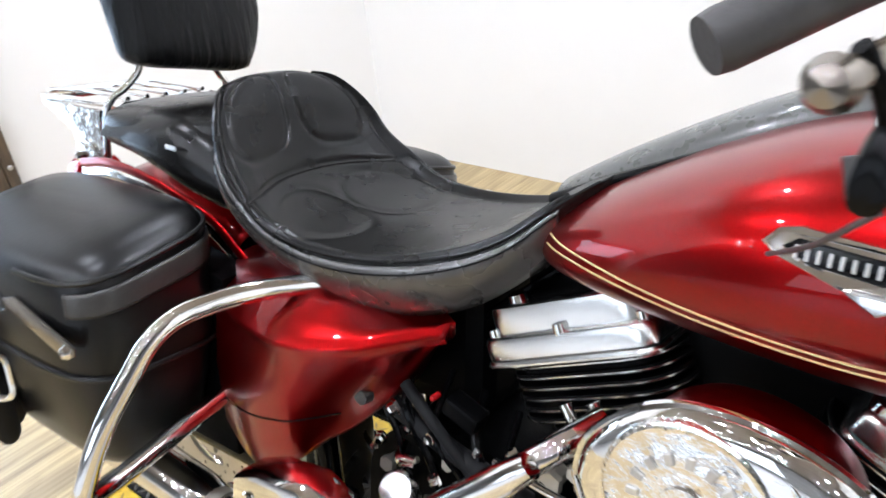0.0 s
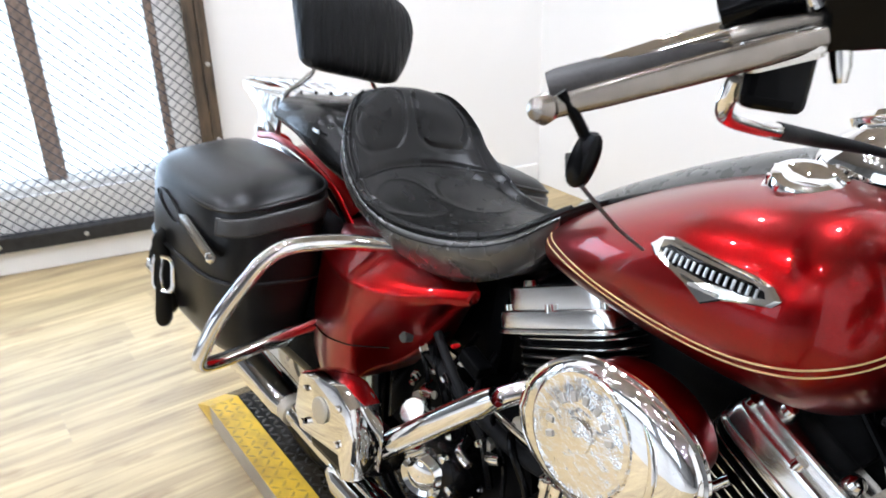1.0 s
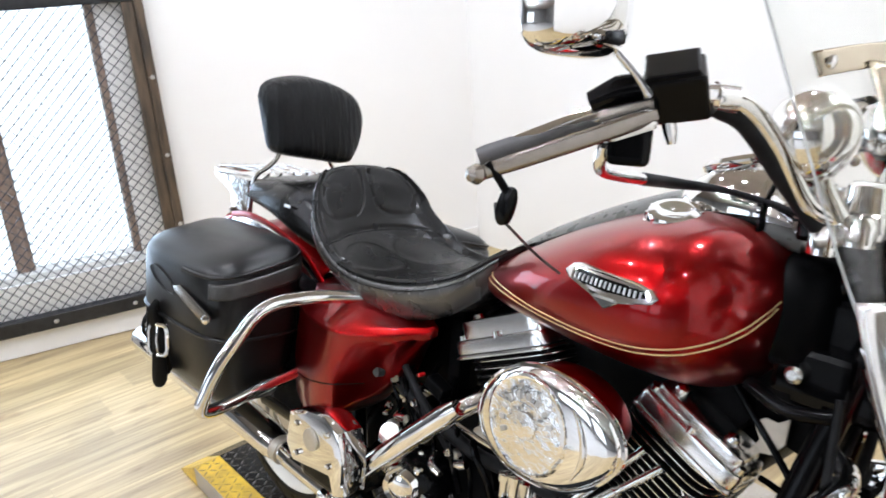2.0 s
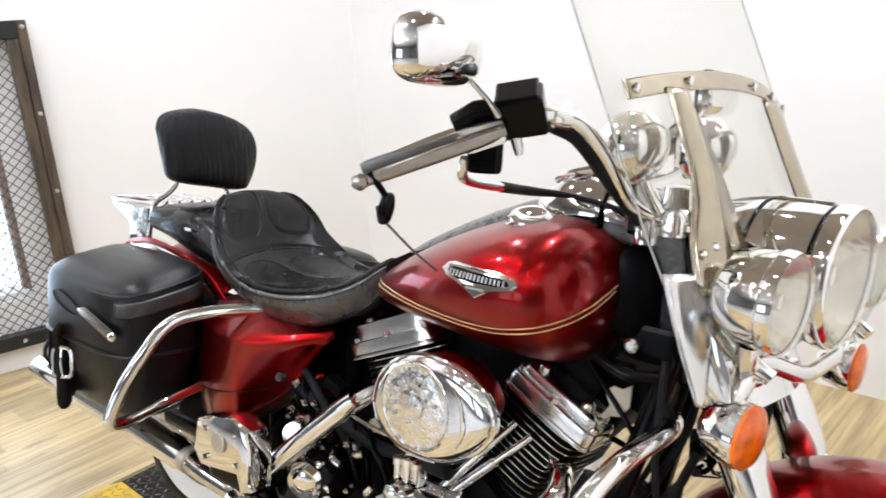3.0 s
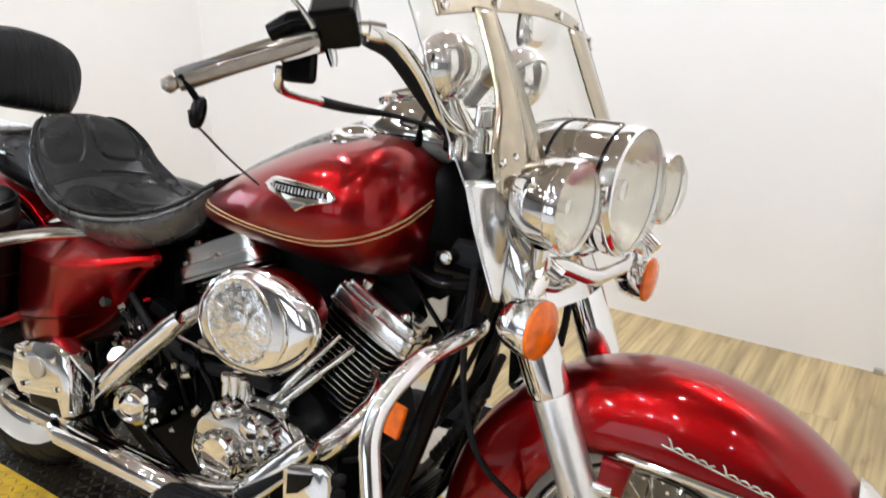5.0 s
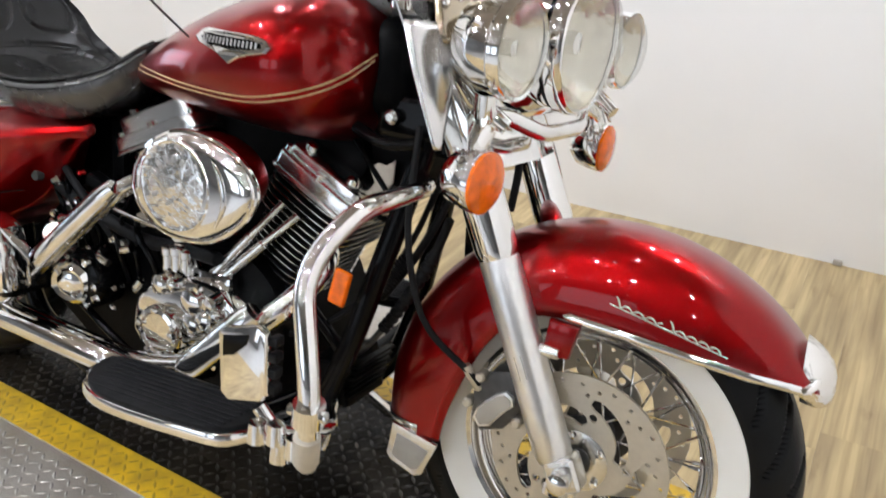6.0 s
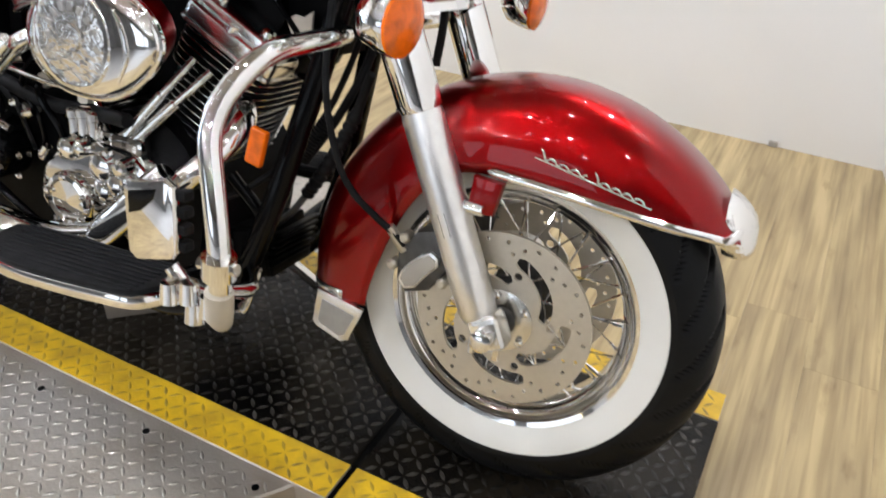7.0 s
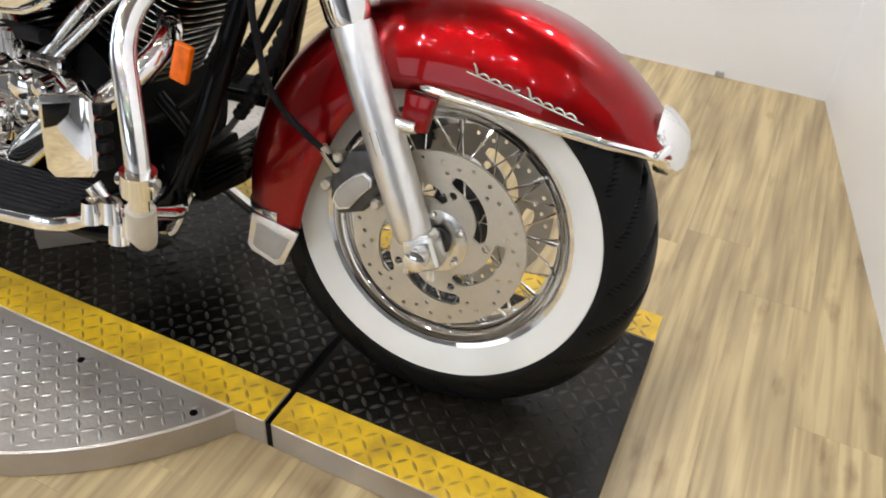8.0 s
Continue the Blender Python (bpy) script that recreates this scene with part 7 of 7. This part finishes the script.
bp("regulator_bolt", lathe_mesh([(0.007, 0), (0.007, -0.006), (0.004, -0.008), (0, -0.008)], 8, center=(-0.450, -0.076, 0.270)), CHROME, reg)
bp("stand_lever", tube_mesh(spline([(-0.36, 0.055, 0.345), (-0.352, 0.06, 0.300), (-0.372, 0.062, 0.262), (-0.405, 0.06, 0.250)], 16), [0.011, 0.009, 0.009, 0.011], 10), BLACK, BIKE, "black stand lever")
# engine guard
for s in (-1, 1):
    w = 1 if s < 0 else -1
    gp = fillet([(-0.330, -0.05 * w, 0.700), (-0.262, -0.15 * w, 0.718), (-0.264, -0.345 * w, 0.714), (-0.294, -0.408 * w, 0.640), (-0.250, -0.436 * w, 0.490), (-0.262, -0.420 * w, 0.385), (-0.33, -0.30 * w, 0.310), (-0.42, -0.14 * w, 0.295)], 0.055, 8)
    eg = bp("engine_guard", tube_mesh(gp, 0.0146, 20), CHROME, BIKE, "bent chrome engine guard")
    bp("guard_boot", tube_mesh([(-0.258, -0.427 * w, 0.428), (-0.262, -0.421 * w, 0.390), (-0.275, -0.400 * w, 0.368)], [0.0185, 0.0180, 0.0145], 16), CREAM, eg, "pale rubber boot")
    bp("guard_clamp", tube_mesh([(-0.251, -0.436 * w, 0.482), (-0.255, -0.431 * w, 0.452)], 0.0215, 16), CHROME, eg, "chrome clamp")
    bp("clamp_bolt", tube_mesh([(-0.226, -0.434 * w, 0.470), (-0.282, -0.434 * w, 0.464)], 0.008, 8), CHROME, eg)
    # reflector on the downtube
    if s < 0:
        bp("side_reflector", box_mesh(0.030, 0.012, 0.060, 0.004, (-0.396, -0.170 * w, 0.528), 2, rot=(0, 12, 0)), AMBER, BIKE, "amber side reflector")
    # floorboard
    fb = [(-0.80, -0.285), (-0.79, -0.335), (-0.74, -0.385), (-0.66, -0.405), (-0.52, -0.400), (-0.43, -0.380), (-0.425, -0.290), (-0.60, -0.270), (-0.75, -0.270)]
    fbs = [(float(a), float(b)) for a, b in spline(fb + [fb[0]], 50)[:-1]]

    def boards(k, z0, z1, bev):
        c = (-0.61, -0.335)
        pts = [(c[0] + (x - c[0]) * k, c[1] + (y - c[1]) * k) for x, y in fbs]
        me = prism_mesh(pts, z0, z1, bev)
        bm = bmesh.new()
        bm.from_mesh(me)
        for v in bm.verts:
            x, zz, yy = v.co.x, v.co.y, v.co.z
            v.co = Vector((x, yy * w, zz + 0.06 * (x + 0.61)))
        bmesh.ops.recalc_face_normals(bm, faces=bm.faces)
        bm.to_mesh(me)
        bm.free()
        return me
    bo = bp("floorboard", boards(1.0, 0.312, 0.334, 0.007), CHROME, BIKE, "chrome edged rider floorboard")
    bp("board_pad", boards(0.93, 0.330, 0.341, 0.003), RUBBER, bo, "black ribbed rubber pad")
    for i in range(9):
        yy = -0.285 - 0.012 * i
        bp("pad_rib", tube_mesh([(-0.76 + 0.004 * i, yy * w, 0.342 - 0.009), (-0.45, yy * w, 0.342 + 0.0096)], 0.0022, 6), RUBBER, bo)
    bp("board_arm", tube_mesh([(-0.50, -0.13 * w, 0.28), (-0.50, -0.30 * w, 0.305)], 0.014, 12), BLACK, bo)
    bp("board_arm", tube_mesh([(-0.70, -0.13 * w, 0.27), (-0.70, -0.30 * w, 0.300)], 0.014, 12), BLACK, bo)
    # brake pedal
    pd = [(-0.432, 0.522), (-0.374, 0.538), (-0.360, 0.530), (-0.357, 0.437), (-0.366, 0.426), (-0.424, 0.410), (-0.438, 0.420), (-0.444, 0.512)]
    pe = bp("pedal", prism_mesh(pd, -0.395, -0.378, 0.007) if s < 0 else prism_mesh(pd, 0.378, 0.395, 0.007), CHROME, BIKE, "chrome foot pedal")
    if s < 0:
        bp("pedal_inset", prism_mesh([(-0.432, 0.510), (-0.386, 0.523), (-0.391, 0.506), (-0.412, 0.486), (-0.432, 0.478)], -0.3975, -0.393, 0.002), BLACK, pe, "black inset")
        for k in range(4):
            bp("pedal_rib", box_mesh(0.014, 0.020, 0.015, 0.004, (-0.356, -0.374, 0.444 + 0.024 * k), 2), RUBBER, pe, "black pedal rubber rib")
    bp("pedal_arm", tube_mesh(fillet([(-0.39, -0.365 * w, 0.40), (-0.36, -0.36 * w, 0.365), (-0.34, -0.25 * w, 0.33), (-0.42, -0.15 * w, 0.30)], 0.03), 0.012, 12), CHROME, pe)
    for x, y, z in ((-0.372, -0.388, 0.375), (-0.335, -0.392, 0.388), (-0.305, -0.388, 0.375), (-0.345, -0.37, 0.345)):
        bp("pedal_joint", tube_mesh([(x, y * w, z - 0.014), (x, y * w, z + 0.016)], [0.015, 0.013], 12), CHROME, pe)
# side stand to the ground on the left
st = bp("side_stand", tube_mesh([(-0.56, 0.13, 0.20), (-0.50, 0.20, 0.11), (-0.46, 0.262, 0.054)], 0.013, 12), CHROME, BIKE, "chrome side stand")
bp("stand_foot", box_mesh(0.07, 0.035, 0.010, 0.004, (-0.455, 0.272, 0.056), 1, rot=(-11, 0, 0)), CHROME, st)


# bare wedge of tread plate standing on the deck under the engine
wedge = part("tread_plate_wedge", mesh_of("wedge", [(-0.880, -0.178, PLAT + 0.002), (-0.775, -0.078, PLAT + 0.002), (-0.86, 0.01, PLAT + 0.002), (-0.955, -0.09, PLAT + 0.002), (-0.880, -0.178, PLAT + 0.045), (-0.775, -0.078, PLAT + 0.020), (-0.86, 0.01, PLAT + 0.020), (-0.955, -0.09, PLAT + 0.045)],
             [(0, 1, 2, 3), (4, 5, 6, 7), (0, 1, 5, 4), (1, 2, 6, 5), (2, 3, 7, 6), (3, 0, 4, 7)], False), PLATEA)
tagged(wedge, "small bare tread plate wedge on the black deck", "wedge")
